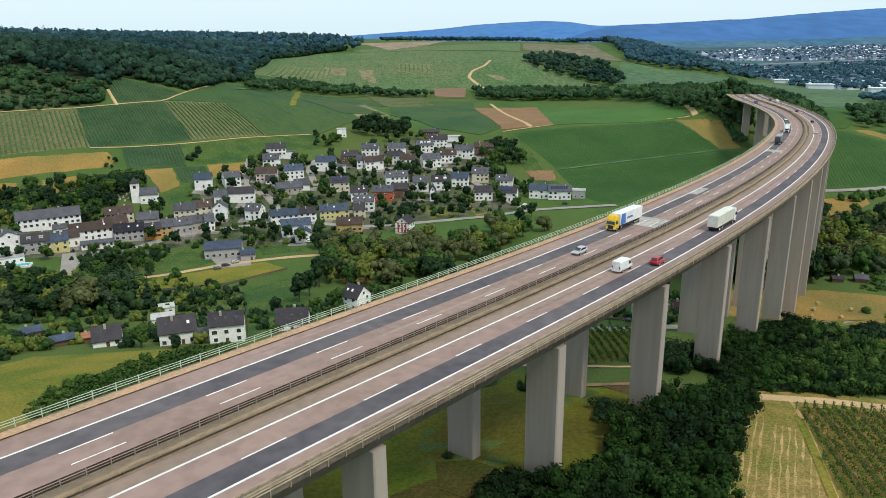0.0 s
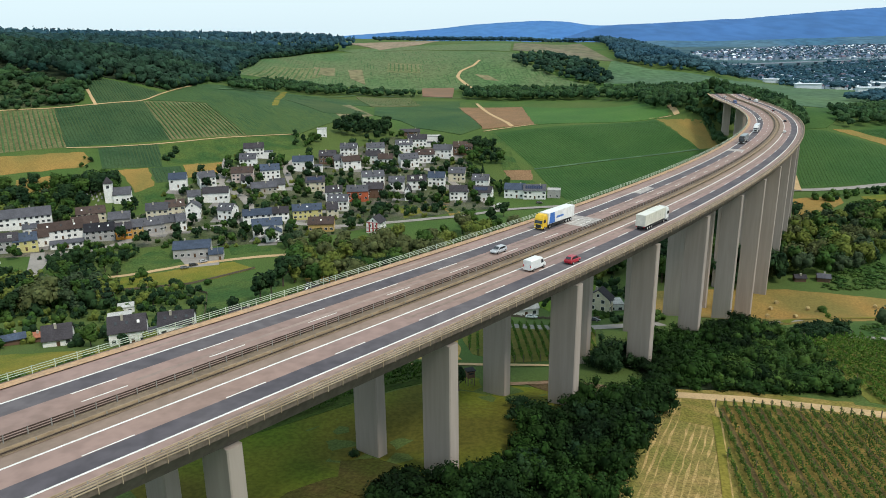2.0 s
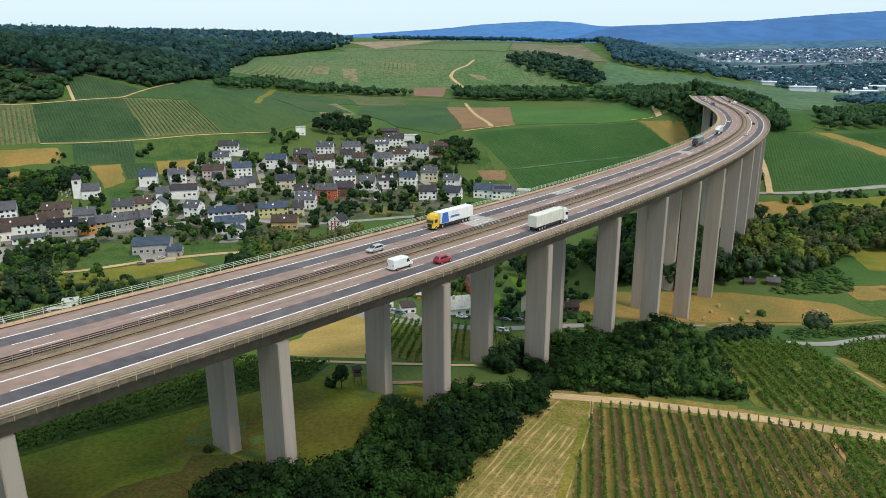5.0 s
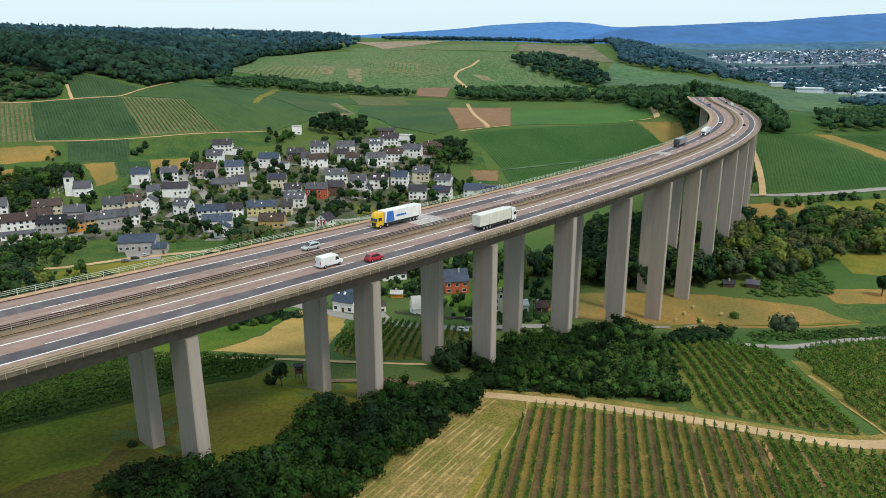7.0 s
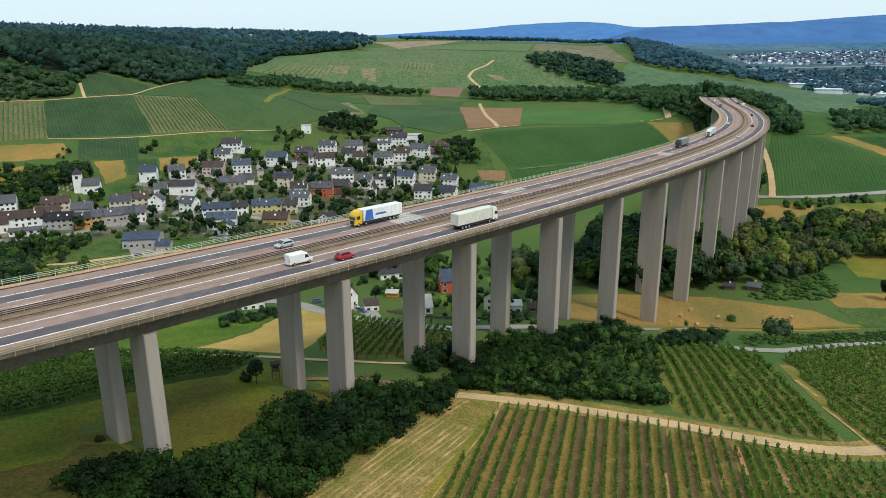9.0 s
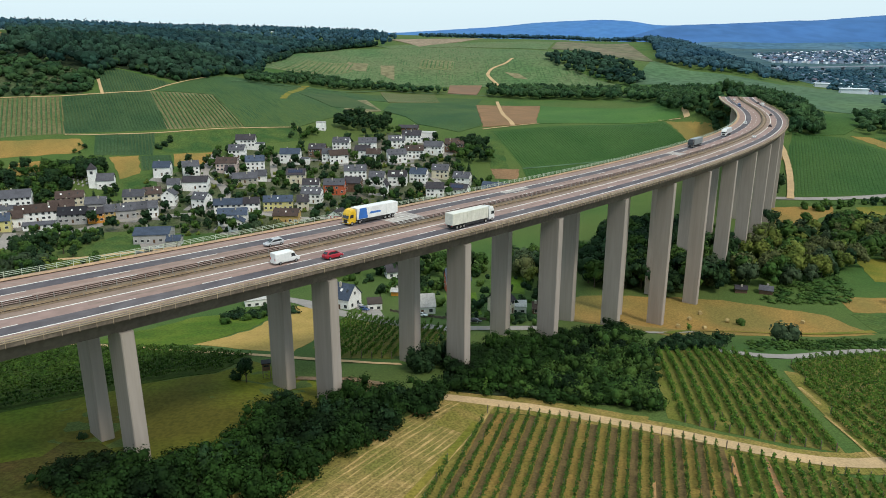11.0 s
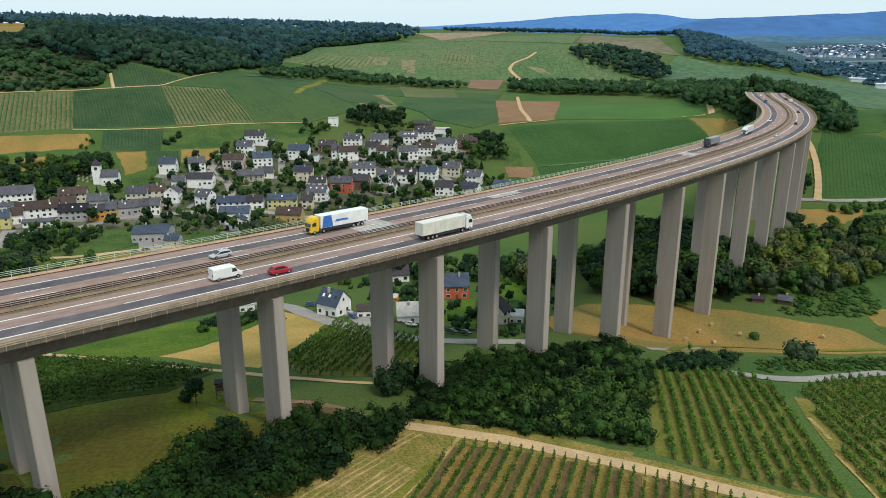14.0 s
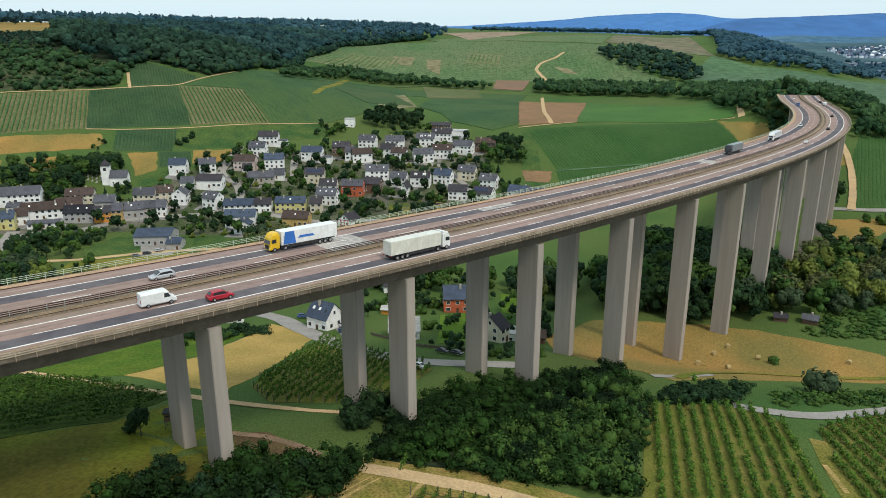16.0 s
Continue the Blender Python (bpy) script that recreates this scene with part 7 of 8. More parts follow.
def house(x, y, turn, w, d, eaves, rise, roof="slate", wall="white", extra="", label="", name="house"):
    """A gabled house: ridge along its own x, front to -y, centre at x, y."""
    HOUSES.append((x, y, max(w, d) / 2))
    if 4 <= eaves < 6.2 and name == "house":
        eaves += 0.9
    rng = random.Random(f"{x:.1f},{y:.1f}")
    label = label or f"{wall} rendered village house with {ROOF_WORD[roof]} gable roof"
    ob = thing(name, label, "house")
    c, s_ = math.cos(radians(turn)), math.sin(radians(turn))
    zs = [ground_at(x + c * a - s_ * b, y + s_ * a + c * b) for a in (-w / 2, w / 2) for b in (-d / 2, d / 2)]
    base = max(zs) - 0.25 * (max(zs) - min(zs))
    deep = base - min(zs) + 0.6
    ob.matrix_world = pose(x, y, base, 0, 0, turn)
    bm = bmesh.new()
    hw, hd = w / 2, d / 2
    top = eaves + rise
    v = [bm.verts.new(p) for p in ((-hw, -hd, -deep), (hw, -hd, -deep), (hw, hd, -deep), (-hw, hd, -deep), (-hw, -hd, eaves), (hw, -hd, eaves), (hw, hd, eaves), (-hw, hd, eaves), (-hw, 0, top - 0.05), (hw, 0, top - 0.05))]
    for f in ((0, 1, 5, 4), (2, 3, 7, 6), (1, 2, 6, 9, 5), (3, 0, 4, 8, 7), (0, 3, 2, 1), (4, 5, 9, 8), (6, 7, 8, 9)):
        bm.faces.new([v[k] for k in f])
    walls = part("wall", bm, "wall_" + wall, ob)
    k = rise / hd
    o, g, t = 0.55, 0.35, 0.22
    bm = bmesh.new()
    for sg in (-1, 1):
        lo, hi = (hd + o), eaves - o * k
        p = [(-hw - g, sg * lo, hi), (hw + g, sg * lo, hi), (hw + g, 0, top), (-hw - g, 0, top)]
        a = [bm.verts.new(q) for q in p]
        b = [bm.verts.new((q[0], q[1], q[2] + t)) for q in p]
        bm.faces.new(b if sg < 0 else b[::-1])
        bm.faces.new(a[::-1] if sg < 0 else a)
        for i in range(4):
            bm.faces.new((a[i], a[(i + 1) % 4], b[(i + 1) % 4], b[i]))
    bmesh.ops.recalc_face_normals(bm, faces=bm.faces)
    rf = part("roof", bm, "roof_" + roof, ob)
    if "flat" not in extra:
        bm = bmesh.new()
        cx, cy = rng.uniform(-0.3, 0.3) * w, rng.choice((-1, 1)) * hd * 0.25
        box(bm, cx - 0.4, cx + 0.4, cy - 0.4, cy + 0.4, top - 1.5, top + 0.8)
        part("chimney", bm, "wall_stone", rf)
    floors = max(1, int(eaves / 2.6))
    n = max(2, int(w / 3.0))
    for fl in range(floors):
        z = 0.9 + fl * 2.75
        if z + 1.6 > eaves:
            break
        for q in range(n):
            px = -hw + (q + 0.5) * w / n + rng.uniform(-0.2, 0.2)
            if fl == 0 and q == n // 2:
                bm = bmesh.new()
                box(bm, px - 0.55, px + 0.55, -hd - 0.06, -hd + 0.05, 0.0, 2.1)
                part("door", bm, "door_brown", ob)
                continue
            if rng.random() < 0.85:
                put_window(ob, px, -hd, z, 0, rng.choice((1.5, 1.9)), 1.55)
        for sg in (-1, 1):
            for yy in ((-0.22 * d, 0.22 * d) if d > 6 else (0,)):
                if rng.random() < 0.8:
                    put_window(ob, sg * hw, yy, z, 90 * sg, 1.5, 1.55)
    if rise > 2.6:
        for sg in (-1, 1):
            put_window(ob, sg * hw, 0, eaves + 0.5, 90 * sg, 1.2, 1.4)
    slope = math.degrees(math.atan(k))
    if "sky" in extra or (rise > 2.9 and w > 9 and rng.random() < 0.4):
        for q in range(3):
            px = -hw * 0.6 + q * hw * 0.6
            bm = bmesh.new()
            box(bm, -0.45, 0.45, -0.6, 0.6, 0.0, 0.08)
            bm.transform(pose(px, -hd * 0.5, eaves + rise * 0.5 + t + 0.02, slope, 0, 0))
            part("roof_window", bm, "lamp_white" if rng.random() < 0.4 else "window_glass", rf)
    if "solar" in extra:
        for q in range(int(w / 1.5) - 2):
            bm = bmesh.new()
            box(bm, -0.68, 0.68, -hd * 0.32, hd * 0.32, 0.02, 0.1)
            bm.transform(pose(-hw + 2.0 + q * 1.5, -hd * 0.52, eaves + rise * 0.5 + t + 0.03, slope, 0, 0))
            part("solar_panel", bm, "solar", rf)
    if "dormer" in extra:
        for px in (-w * 0.22, w * 0.22):
            bm = bmesh.new()
            box(bm, px - 1.1, px + 1.1, -hd * 0.75, -hd * 0.1, eaves, eaves + rise * 0.72)
            part("dormer", bm, "wall_" + wall, rf)
            put_window(ob, px, -hd * 0.75, eaves + 0.35, 0, 1.5, min(1.2, rise * 0.5))
    if "beams" in extra:
        for zz in (0.3, 2.6, eaves - 0.2):
            bm = bmesh.new()
            box(bm, -hw - 0.05, -hw + 0.03, -hd, hd, zz, zz + 0.35)
            part("beam", bm, "timber_red", walls)
        for yy in (-hd * 0.55, 0, hd * 0.55):
            bm = bmesh.new()
            box(bm, -hw - 0.06, -hw + 0.03, yy - 0.45, yy + 0.45, 0.3, eaves)
            part("beam", bm, "timber_red", walls)
    if "annex" in extra:
        bm = bmesh.new()
        box(bm, hw, hw + w * 0.45, -hd, hd * 0.5, -deep, 2.6)
        part("annex", bm, "wall_" + wall, ob)
        bm = bmesh.new()
        box(bm, hw, hw + w * 0.45 + 0.3, -hd - 0.3, hd * 0.5 + 0.3, 2.6, 2.85)
        part("annex_roof", bm, "roof_grey", ob)
    return ob


def flat_block(x, y, turn, w, d, h, wall="white", label="low white flat-roofed building", windows=True, roof="pale", name="building"):
    """A flat-roofed block with a parapet."""
    ob = thing(name, label, "building")
    base = min(ground_at(x, y), ground_at(x + w / 3, y - d / 3), ground_at(x - w / 3, y - d / 3))
    ob.matrix_world = pose(x, y, base, 0, 0, turn)
    bm = bmesh.new()
    box(bm, -w / 2, w / 2, -d / 2, d / 2, -1.0, h)
    part("wall", bm, "wall_" + wall, ob)
    bm = bmesh.new()
    box(bm, -w / 2 - 0.25, w / 2 + 0.25, -d / 2 - 0.25, d / 2 + 0.25, h, h + 0.3)
    part("roof", bm, "roof_" + roof, ob)
    if windows:
        for q in range(max(2, int(w / 3))):
            put_window(ob, -w / 2 + (q + 0.5) * w / max(2, int(w / 3)), -d / 2, min(1.0, h * 0.3), 0, 1.5, 1.2)
    return ob

house(-164.6, 495.4, 14, 11.5, 9.0, 5.2, 3.4, "bluegrey", "white")
house(-147.8, 503.7, 30, 11.2, 9.0, 5.2, 3.4, "grey", "white")
house(-135.4, 483.0, 9, 16.9, 9.0, 4.2, 3.2, "slate", "white")
house(-148.0, 476.2, 16, 8.4, 9.0, 4, 3, "grey", "white")
house(-126.1, 518.5, 8, 15.0, 9.0, 5.5, 3.4, "brown", "pink")
house(-128.9, 548.0, 6, 12.0, 9.0, 5.2, 3.4, "grey", "white")
house(-130.1, 571.5, 11, 15.1, 9.0, 5.2, 3.4, "slate", "white", extra='annex')
house(-109.0, 529.5, 18, 13.6, 9.0, 5.8, 3.4, "bluegrey", "white", extra='sky')
house(-107.8, 503.1, 17, 17.3, 9.0, 3.5, 3.2, "grey", "stone")
house(-100.4, 512.6, 15, 10.4, 9.0, 3, 3.4, "grey", "white")
house(-88.7, 553.8, 5, 15.3, 9.0, 5.8, 3.4, "bluegrey", "white", extra='annex')
house(-73.7, 515.4, 9, 13.5, 9.0, 5.2, 3.4, "slate", "cream", extra='solar')
house(-72.9, 575.2, 4, 13.2, 9.0, 5.2, 3.4, "slate", "timber")
house(-54.1, 565.0, 25, 14.7, 9.0, 5.2, 3.4, "brown", "white")
house(-59.0, 600.9, 0, 13.7, 9.0, 5.2, 3.4, "grey", "white")
flat_block(-88.9, 651.3, 8, 8.2, 8, 7, "white", 'white block-like house on the slope', roof="pale")
house(-142.8, 456.5, 101, 9.0, 8.8, 5.2, 3.4, "grey", "white")
house(-120.4, 455.5, -12, 10.1, 9.0, 5.2, 3.4, "grey", "white")
house(-163.1, 449.7, 15, 13.2, 9.0, 5.2, 3.4, "grey", "cream")
house(-154.4, 456.7, 26, 11.1, 9.0, 5.2, 3.4, "brown", "cream")
house(-160.0, 429.2, 26, 14.1, 9.0, 4, 3.4, "grey", "grey")
house(-150.8, 435.0, 24, 15.6, 9.0, 4, 3.4, "grey", "stone")
house(-144.0, 435.6, 23, 5.6, 9.0, 5, 3.4, "grey", "white")
house(-123.5, 393.4, 13, 19.7, 16.0, 4.2, 2.6, "bluegrey", "grey", label='grey workshop hall with a blue-grey sheet roof')
house(-108.2, 386.4, 13, 7.5, 10.0, 3.6, 2, "bluegrey", "grey", label='grey hall annex with blue-grey roof')
house(-100.6, 450.7, 15, 17.8, 9.0, 4.5, 3.0, "bluegrey", "white")
house(-87.0, 455.5, 15, 10.7, 9.0, 4.5, 3, "slate", "white")
house(-70.5, 460.4, 14, 18.6, 9.0, 5, 3, "bluegrey", "yellow", extra='sky')
house(-54.5, 462.5, 13, 7.2, 9.0, 5, 3.4, "slate", "cream")
house(-52.3, 477.8, -0, 13.3, 9.0, 5.6, 3.4, "grey", "white", extra='sky')
house(-58.1, 497.9, 8, 11.5, 9.0, 5.2, 3.4, "slate", "white")
house(-89.2, 428.1, 15, 17.6, 9.0, 6, 3.2, "bluegrey", "white", extra='sky')
house(-83.2, 417.4, 101, 8.0, 9.2, 4.6, 2.8, "bluegrey", "white")
house(-57.3, 435.5, 2, 15.6, 9.0, 4, 3.4, "brown", "ochre")
house(-41.6, 499.4, 4, 14.6, 9.0, 5.8, 3.4, "grey", "red", extra='sky', label='orange-red house with grey slate roof')
house(-30.2, 508.3, -3, 11.7, 9.0, 5.2, 3.4, "slate", "timber")
house(-34.0, 534.0, 11, 16.3, 9.0, 5.2, 3.4, "grey", "white", extra='sky')
house(-37.6, 604.0, 9, 14.7, 9.0, 5.2, 3.4, "grey", "white", extra='sky')
house(-27.1, 574.3, 3, 11.3, 9.0, 5.2, 3.4, "brown", "white")
house(-37.4, 581.6, 0, 11.5, 9.0, 5.2, 3.4, "slate", "white")
house(-14.2, 611.6, 8, 13.9, 9.0, 5.2, 3.4, "grey", "white", extra='dormer')
house(-3.2, 626.2, 1, 16.1, 9.0, 5.2, 3.4, "slate", "white", extra='annex')
flat_block(9.6, 634.5, -1, 13.4, 9, 6.5, "white", 'white cube-shaped modern house', roof="pale")
house(-9.1, 575.8, 20, 14.9, 9.0, 5.2, 3.4, "grey", "white")
house(3.7, 586.5, 6, 15.1, 9.0, 5.2, 3.4, "brown", "white")
house(18.7, 597.7, -10, 15.4, 9.0, 5.2, 3.4, "grey", "white")
house(35.1, 606.0, 2, 15.6, 9.0, 5.2, 3.4, "brown", "timber", extra='dormer')
house(-10.9, 660.7, 1, 18.0, 9.0, 3, 2, "slate", "timber")
house(-15.6, 524.2, 0, 11.2, 9.0, 5.2, 3.4, "grey", "white")
house(-1.1, 527.9, 2, 13.7, 9.0, 5.2, 3.4, "slate", "white", extra='dormer')
house(-6.8, 504.5, 90, 12.0, 3.9, 5.5, 3.4, "slate", "white")
house(13.7, 535.8, -7, 12.3, 9.0, 5.2, 3.4, "bluegrey", "white")
house(29.1, 546.6, -6, 12.5, 9.0, 5.2, 3.4, "grey", "cream")
house(28.9, 505.0, 2, 12.4, 9.0, 5.2, 3.4, "slate", "white")
house(46.3, 502.4, -15, 13.1, 9.0, 5.2, 3.4, "slate", "white", extra='solar')
house(46.4, 531.9, -12, 12.2, 9.0, 5.2, 3.4, "grey", "white")
house(69.4, 508.0, -15, 14.1, 9.0, 5.2, 3.4, "bluegrey", "white")
house(82.8, 503.4, -7, 15.6, 9.0, 5.2, 3.4, "grey", "white", extra='solar')
flat_block(96.7, 504.8, -11, 8.9, 8, 5.5, "grey", 'grey boxy flat-roofed house wing', roof="pale")
house(-23.0, 428.9, 70, 9.3, 9.0, 5.4, 3.4, "slate", "white", extra='beams', label='white house with red timber beams and slate roof')
house(-122.9, 515.0, 10, 6.4, 9.0, 3, 3.4, "slate", "white")
house(-63.1, 566.1, 7, 6.9, 9.0, 5.2, 3.4, "grey", "white")
house(-199.0, 436.4, 24, 16.2, 9.0, 4.5, 3.4, "brown", "cream", extra='sky')
house(-232.9, 418.7, 27, 33.7, 11.0, 4.6, 4, "grey", "white")
house(-238.5, 384.6, 130, 11.0, 15.3, 5.5, 4, "grey", "white")
house(-223.8, 385.7, 25, 13.7, 9.0, 5.2, 3.4, "slate", "grey", extra='dormer')
house(-214.5, 389.5, 27, 11.6, 9.0, 5, 3.4, "bluegrey", "yellow")
house(-219.4, 405.2, 24, 7.8, 9.0, 6.5, 1.6, "grey", "white")
house(-204.0, 408.9, 29, 23.2, 9.0, 4.8, 3.8, "brown", "white", extra='sky')
house(-183.9, 413.3, 20, 16.0, 9.0, 4.6, 3.6, "black", "grey")
house(-195.9, 397.7, 24, 17.1, 7.0, 2.8, 1.2, "grey", "white")
house(-172.4, 418.1, 26, 9.1, 9.0, 4.6, 3, "slate", "orange")
house(-166.0, 423.6, 19, 6.3, 9.0, 4.6, 3.4, "grey", "ochre")
house(-210.8, 398.9, 29, 7.6, 9.0, 4, 3.4, "brown", "white")
house(-196.4, 422.2, 31, 14.3, 9.0, 4.5, 3.4, "brown", "white")
house(-180.8, 434.6, 16, 12.3, 9.0, 4, 3.4, "grey", "grey")
flat_block(-229.5, 369.1, 32, 13.1, 9, 3.4, "white", 'low white building with a flat roof', roof="pale")
house(-256.9, 386.0, 27, 17.8, 9.0, 5.2, 3.4, "slate", "white")
house(-271.1, 405.4, 29, 22.3, 9.0, 5.2, 3.4, "grey", "cream")
house(-155.6, 254.1, 36, 7.1, 5.0, 2.2, 1.4, "bluegrey", "timber", label='small timber garden shed with blue-grey roof')
house(-136.1, 239.6, 31, 7.5, 5.0, 2.2, 1.2, "bluegrey", "timber", label='low garden shed with blue-grey roof')
house(-118.4, 236.8, 22, 9.3, 9.0, 3, 3.8, "slate", "white")
house(-93.1, 236.1, 19, 12.2, 9.0, 4.2, 4.2, "slate", "white", extra='annex')
house(-76.0, 236.9, 13, 11.6, 9.0, 6, 3.2, "slate", "white")
house(-128.4, 243.8, 27, 5.3, 5.0, 2.2, 1, "rust", "timber", label='small shed with a rusty red roof')
house(-56.7, 254.4, 5, 11.7, 9.0, 3.4, 4.2, "slate", "white", extra='sky')
house(-37.0, 290.3, -35, 8.4, 9.0, 4.6, 4.2, "slate", "white", extra='sky')
flat_block(-112.3, 271.3, 22, 8.7, 7, 3, "white", 'small white flat-roofed garden outbuilding', roof="pale")
flat_block(-118.6, 291.6, 22, 6.2, 6, 2.8, "white", 'small white flat-roofed garden outbuilding', roof="pale")
house(16.7, 269.9, -22, 9.2, 9.0, 4, 4.5, "bluegrey", "white", extra='sky', label='white detached house with steep blue-grey roof')
flat_block(28.6, 269.0, 14, 5.5, 7, 3, "white", 'white double garage with a flat roof', roof="brown")
house(47.6, 262.9, 13, 10.3, 10.0, 3.4, 3.2, "pale", "white", label='white bungalow with a faded pale roof')
house(58.5, 309.2, 13, 10.6, 9.0, 6.2, 4.0, "bluegrey", "red", label='orange-red house with a dark slate roof')
house(78.4, 265.3, 60, 5.1, 9.0, 4.6, 3.4, "slate", "cream")
flat_block(85.2, 269.7, 1, 5.8, 7, 3.2, "white", 'long low white building by the lane', roof="pale")
house(28.2, 331.3, 19, 11.5, 9.0, 3.6, 3.4, "slate", "white")
flat_block(-20.7, 272.2, 24, 9.0, 8, 3.2, "white", 'long low white building with flat roof', roof="pale")
house(93.0, 268.0, 3, 5.0, 6.0, 2.6, 1.6, "brown", "timber", label='small timber summer house')
house(197.4, 325.1, -20, 5.6, 5.0, 2.2, 1.2, "grey", "timber", label='weathered garden hut with grey roof')
house(186.5, 325.8, -10, 5.0, 4.0, 2.0, 1.0, "slate", "timber", label='small dark garden hut')
house(33.5, 296.7, -2, 5.0, 4.0, 2.2, 0.8, "pale", "orange", label='small orange timber garden shed')
CHURCH = (-200.0, 462.1)
POOL = (-222.3, 360.8)

# ---- garden trees, hedges and shrubs between the houses ----
VILLAGE = [(-241.8, 360.6), (-271.3, 412.2), (-221.9, 439.7), (-176.9, 459.9), (-167.0, 501.9), (-146.8, 549.0), (-139.9, 576.5), (-99.3, 572.5), (-68.4, 621.6), (-26.6, 671.6), (37.8, 621.0), (49.6, 535.3), (55.4, 472.9), (-8.4, 448.8), (-48.8, 421.6), (-99.3, 403.7), (-147.7, 402.2), (-194.9, 378.3)]


def gardens(poly, spacing, h0, h1, mix, label, clear):
    rng = random.Random(label)
    spots = [(x, y) for x, y in scatter(poly, spacing, rng) if all((x - hx) ** 2 + (y - hy) ** 2 > (r + clear) ** 2 for hx, hy, r in HOUSES)]
    by_leaf = {}
    for x, y in spots:
        kind, leaf = rng.choice(mix)
        by_leaf.setdefault(leaf, []).append((x, y, rng.uniform(h0, h1), kind))
    for leaf, group in by_leaf.items():
        vs, fs, k = [], [], 0
        for x, y, h, kind in group:
            co, quads = TREE_VF[{"bush": "shrub", "round": "small_tree"}[kind], rng.randrange(2)]
            vs += (co * (h / 10) + np.array((x, y, ground_at(x, y) - 0.1))).tolist()
            fs += [tuple(k + i for i in q) for q in quads]
            k += len(co)
        tagged(part("garden_plants", (vs, fs), leaf, smooth=True), f"{LEAF_WORD[leaf]} {label}", "plants", kind="stuff")


gardens([(-244.8, 355.9), (-200.8, 359.6), (-146.3, 339.4), (-142.2, 359.1), (-105.3, 332.7), (-91.5, 321.6), (-71.2, 237.8), (-92.2, 224.6), (-133.0, 237.1), (-164.4, 230.1)], 7.6, 2.5, 6.5, [("bush", "leaf_mid"), ("bush", "leaf_dark"), ("round", "leaf_dark"), ("bush", "leaf_light")], "garden shrubs round the lower gardens", 1.0)
gardens([(-80.4, 279.3), (-55.6, 297.6), (-48.4, 317.0), (-28.8, 334.2), (-17.7, 332.4), (-34.9, 288.8), (-53.4, 259.9), (-62.8, 236.4)], 6.5, 2.5, 6.0, [("bush", "leaf_mid"), ("bush", "leaf_dark")], "garden shrubs beside the motorway", 1.0)
gardens([(-6.8, 323.0), (25.6, 344.7), (106.2, 356.6), (103.9, 285.3), (72.1, 246.6), (34.4, 299.8)], 8.5, 2.0, 6.0, [("bush", "leaf_mid"), ("bush", "leaf_dark"), ("round", "leaf_dark")], "garden shrubs below the viaduct", 1.5)
gardens(VILLAGE, 9.8, 2.0, 5.0, [("bush", "leaf_mid"), ("bush", "leaf_dark"), ("bush", "leaf_dark"), ("bush", "leaf_light")], "garden shrubs and hedges between village houses", 0.6)
gardens(VILLAGE, 15.5, 7.0, 11.5, [("round", "leaf_dark"), ("round", "leaf_dark"), ("round", "leaf_mid")], "garden trees between village houses", 2.0)
yard_rng = random.Random(41)
for hx, hy, hr in HOUSES:
    if inside(VILLAGE, hx, hy) and yard_rng.random() < 0.75:
        a = radians(yard_rng.choice((200, 250, 290, 330, 20)) + yard_rng.uniform(-15, 15))
        cx, cy, w, d = hx + math.cos(a) * (hr + 1), hy + math.sin(a) * (hr + 1), yard_rng.uniform(3, 5.5), yard_rng.uniform(3, 5)
        field("yard", [(cx - w, cy - d), (cx + w, cy - d * 0.8), (cx + w, cy + d), (cx - w * 0.9, cy + d)], 3)

# ---- church, pool, parked cars, bales, hide, poles ----
mat("water", (0.05, 0.35, 0.42), 0.08, (0.08, 0.42, 0.48), 0.5, spec=0.5)
mat("hay", (0.42, 0.32, 0.15), 0.95, (0.33, 0.25, 0.11), 2.0, grain=4.0)
church = thing("church", "small white church with a square tower and slate roofs", "church", pose(CHURCH[0], CHURCH[1] + 4, ground_at(*CHURCH) - 0.3, 0, 0, 18))
bm = bmesh.new()
box(bm, -2.6, 2.6, -2.6, 2.6, -1, 13.5)
tower = part("tower", bm, "wall_white", church)
bm = bmesh.new()
lo = [bm.verts.new(p) for p in ((-3, -3, 13.3), (3, -3, 13.3), (3, 3, 13.3), (-3, 3, 13.3))]
tip = bm.verts.new((0, 0, 17.6))
for k in range(4):
    bm.faces.new((lo[k], lo[(k + 1) % 4], tip))
bm.faces.new(lo[::-1])
part("spire", bm, "roof_slate", church)
bm = bmesh.new()
box(bm, -0.9, 0.9, -2.72, -2.5, 10.2, 12.2)
part("belfry_opening", bm, "window_glass", tower)
bm = bmesh.new()
v = [bm.verts.new(p) for p in ((2.6, -3.8, -1), (13.5, -3.8, -1), (13.5, 3.8, -1), (2.6, 3.8, -1), (2.6, -3.8, 6), (13.5, -3.8, 6), (13.5, 3.8, 6), (2.6, 3.8, 6), (2.6, 0, 9.8), (13.5, 0, 9.8))]
for f in ((0, 1, 5, 4), (2, 3, 7, 6), (1, 2, 6, 9, 5), (3, 0, 4, 8, 7), (4, 5, 9, 8), (6, 7, 8, 9)):
    bm.faces.new([v[k] for k in f])
part("nave", bm, "wall_white", church)
bm = bmesh.new()
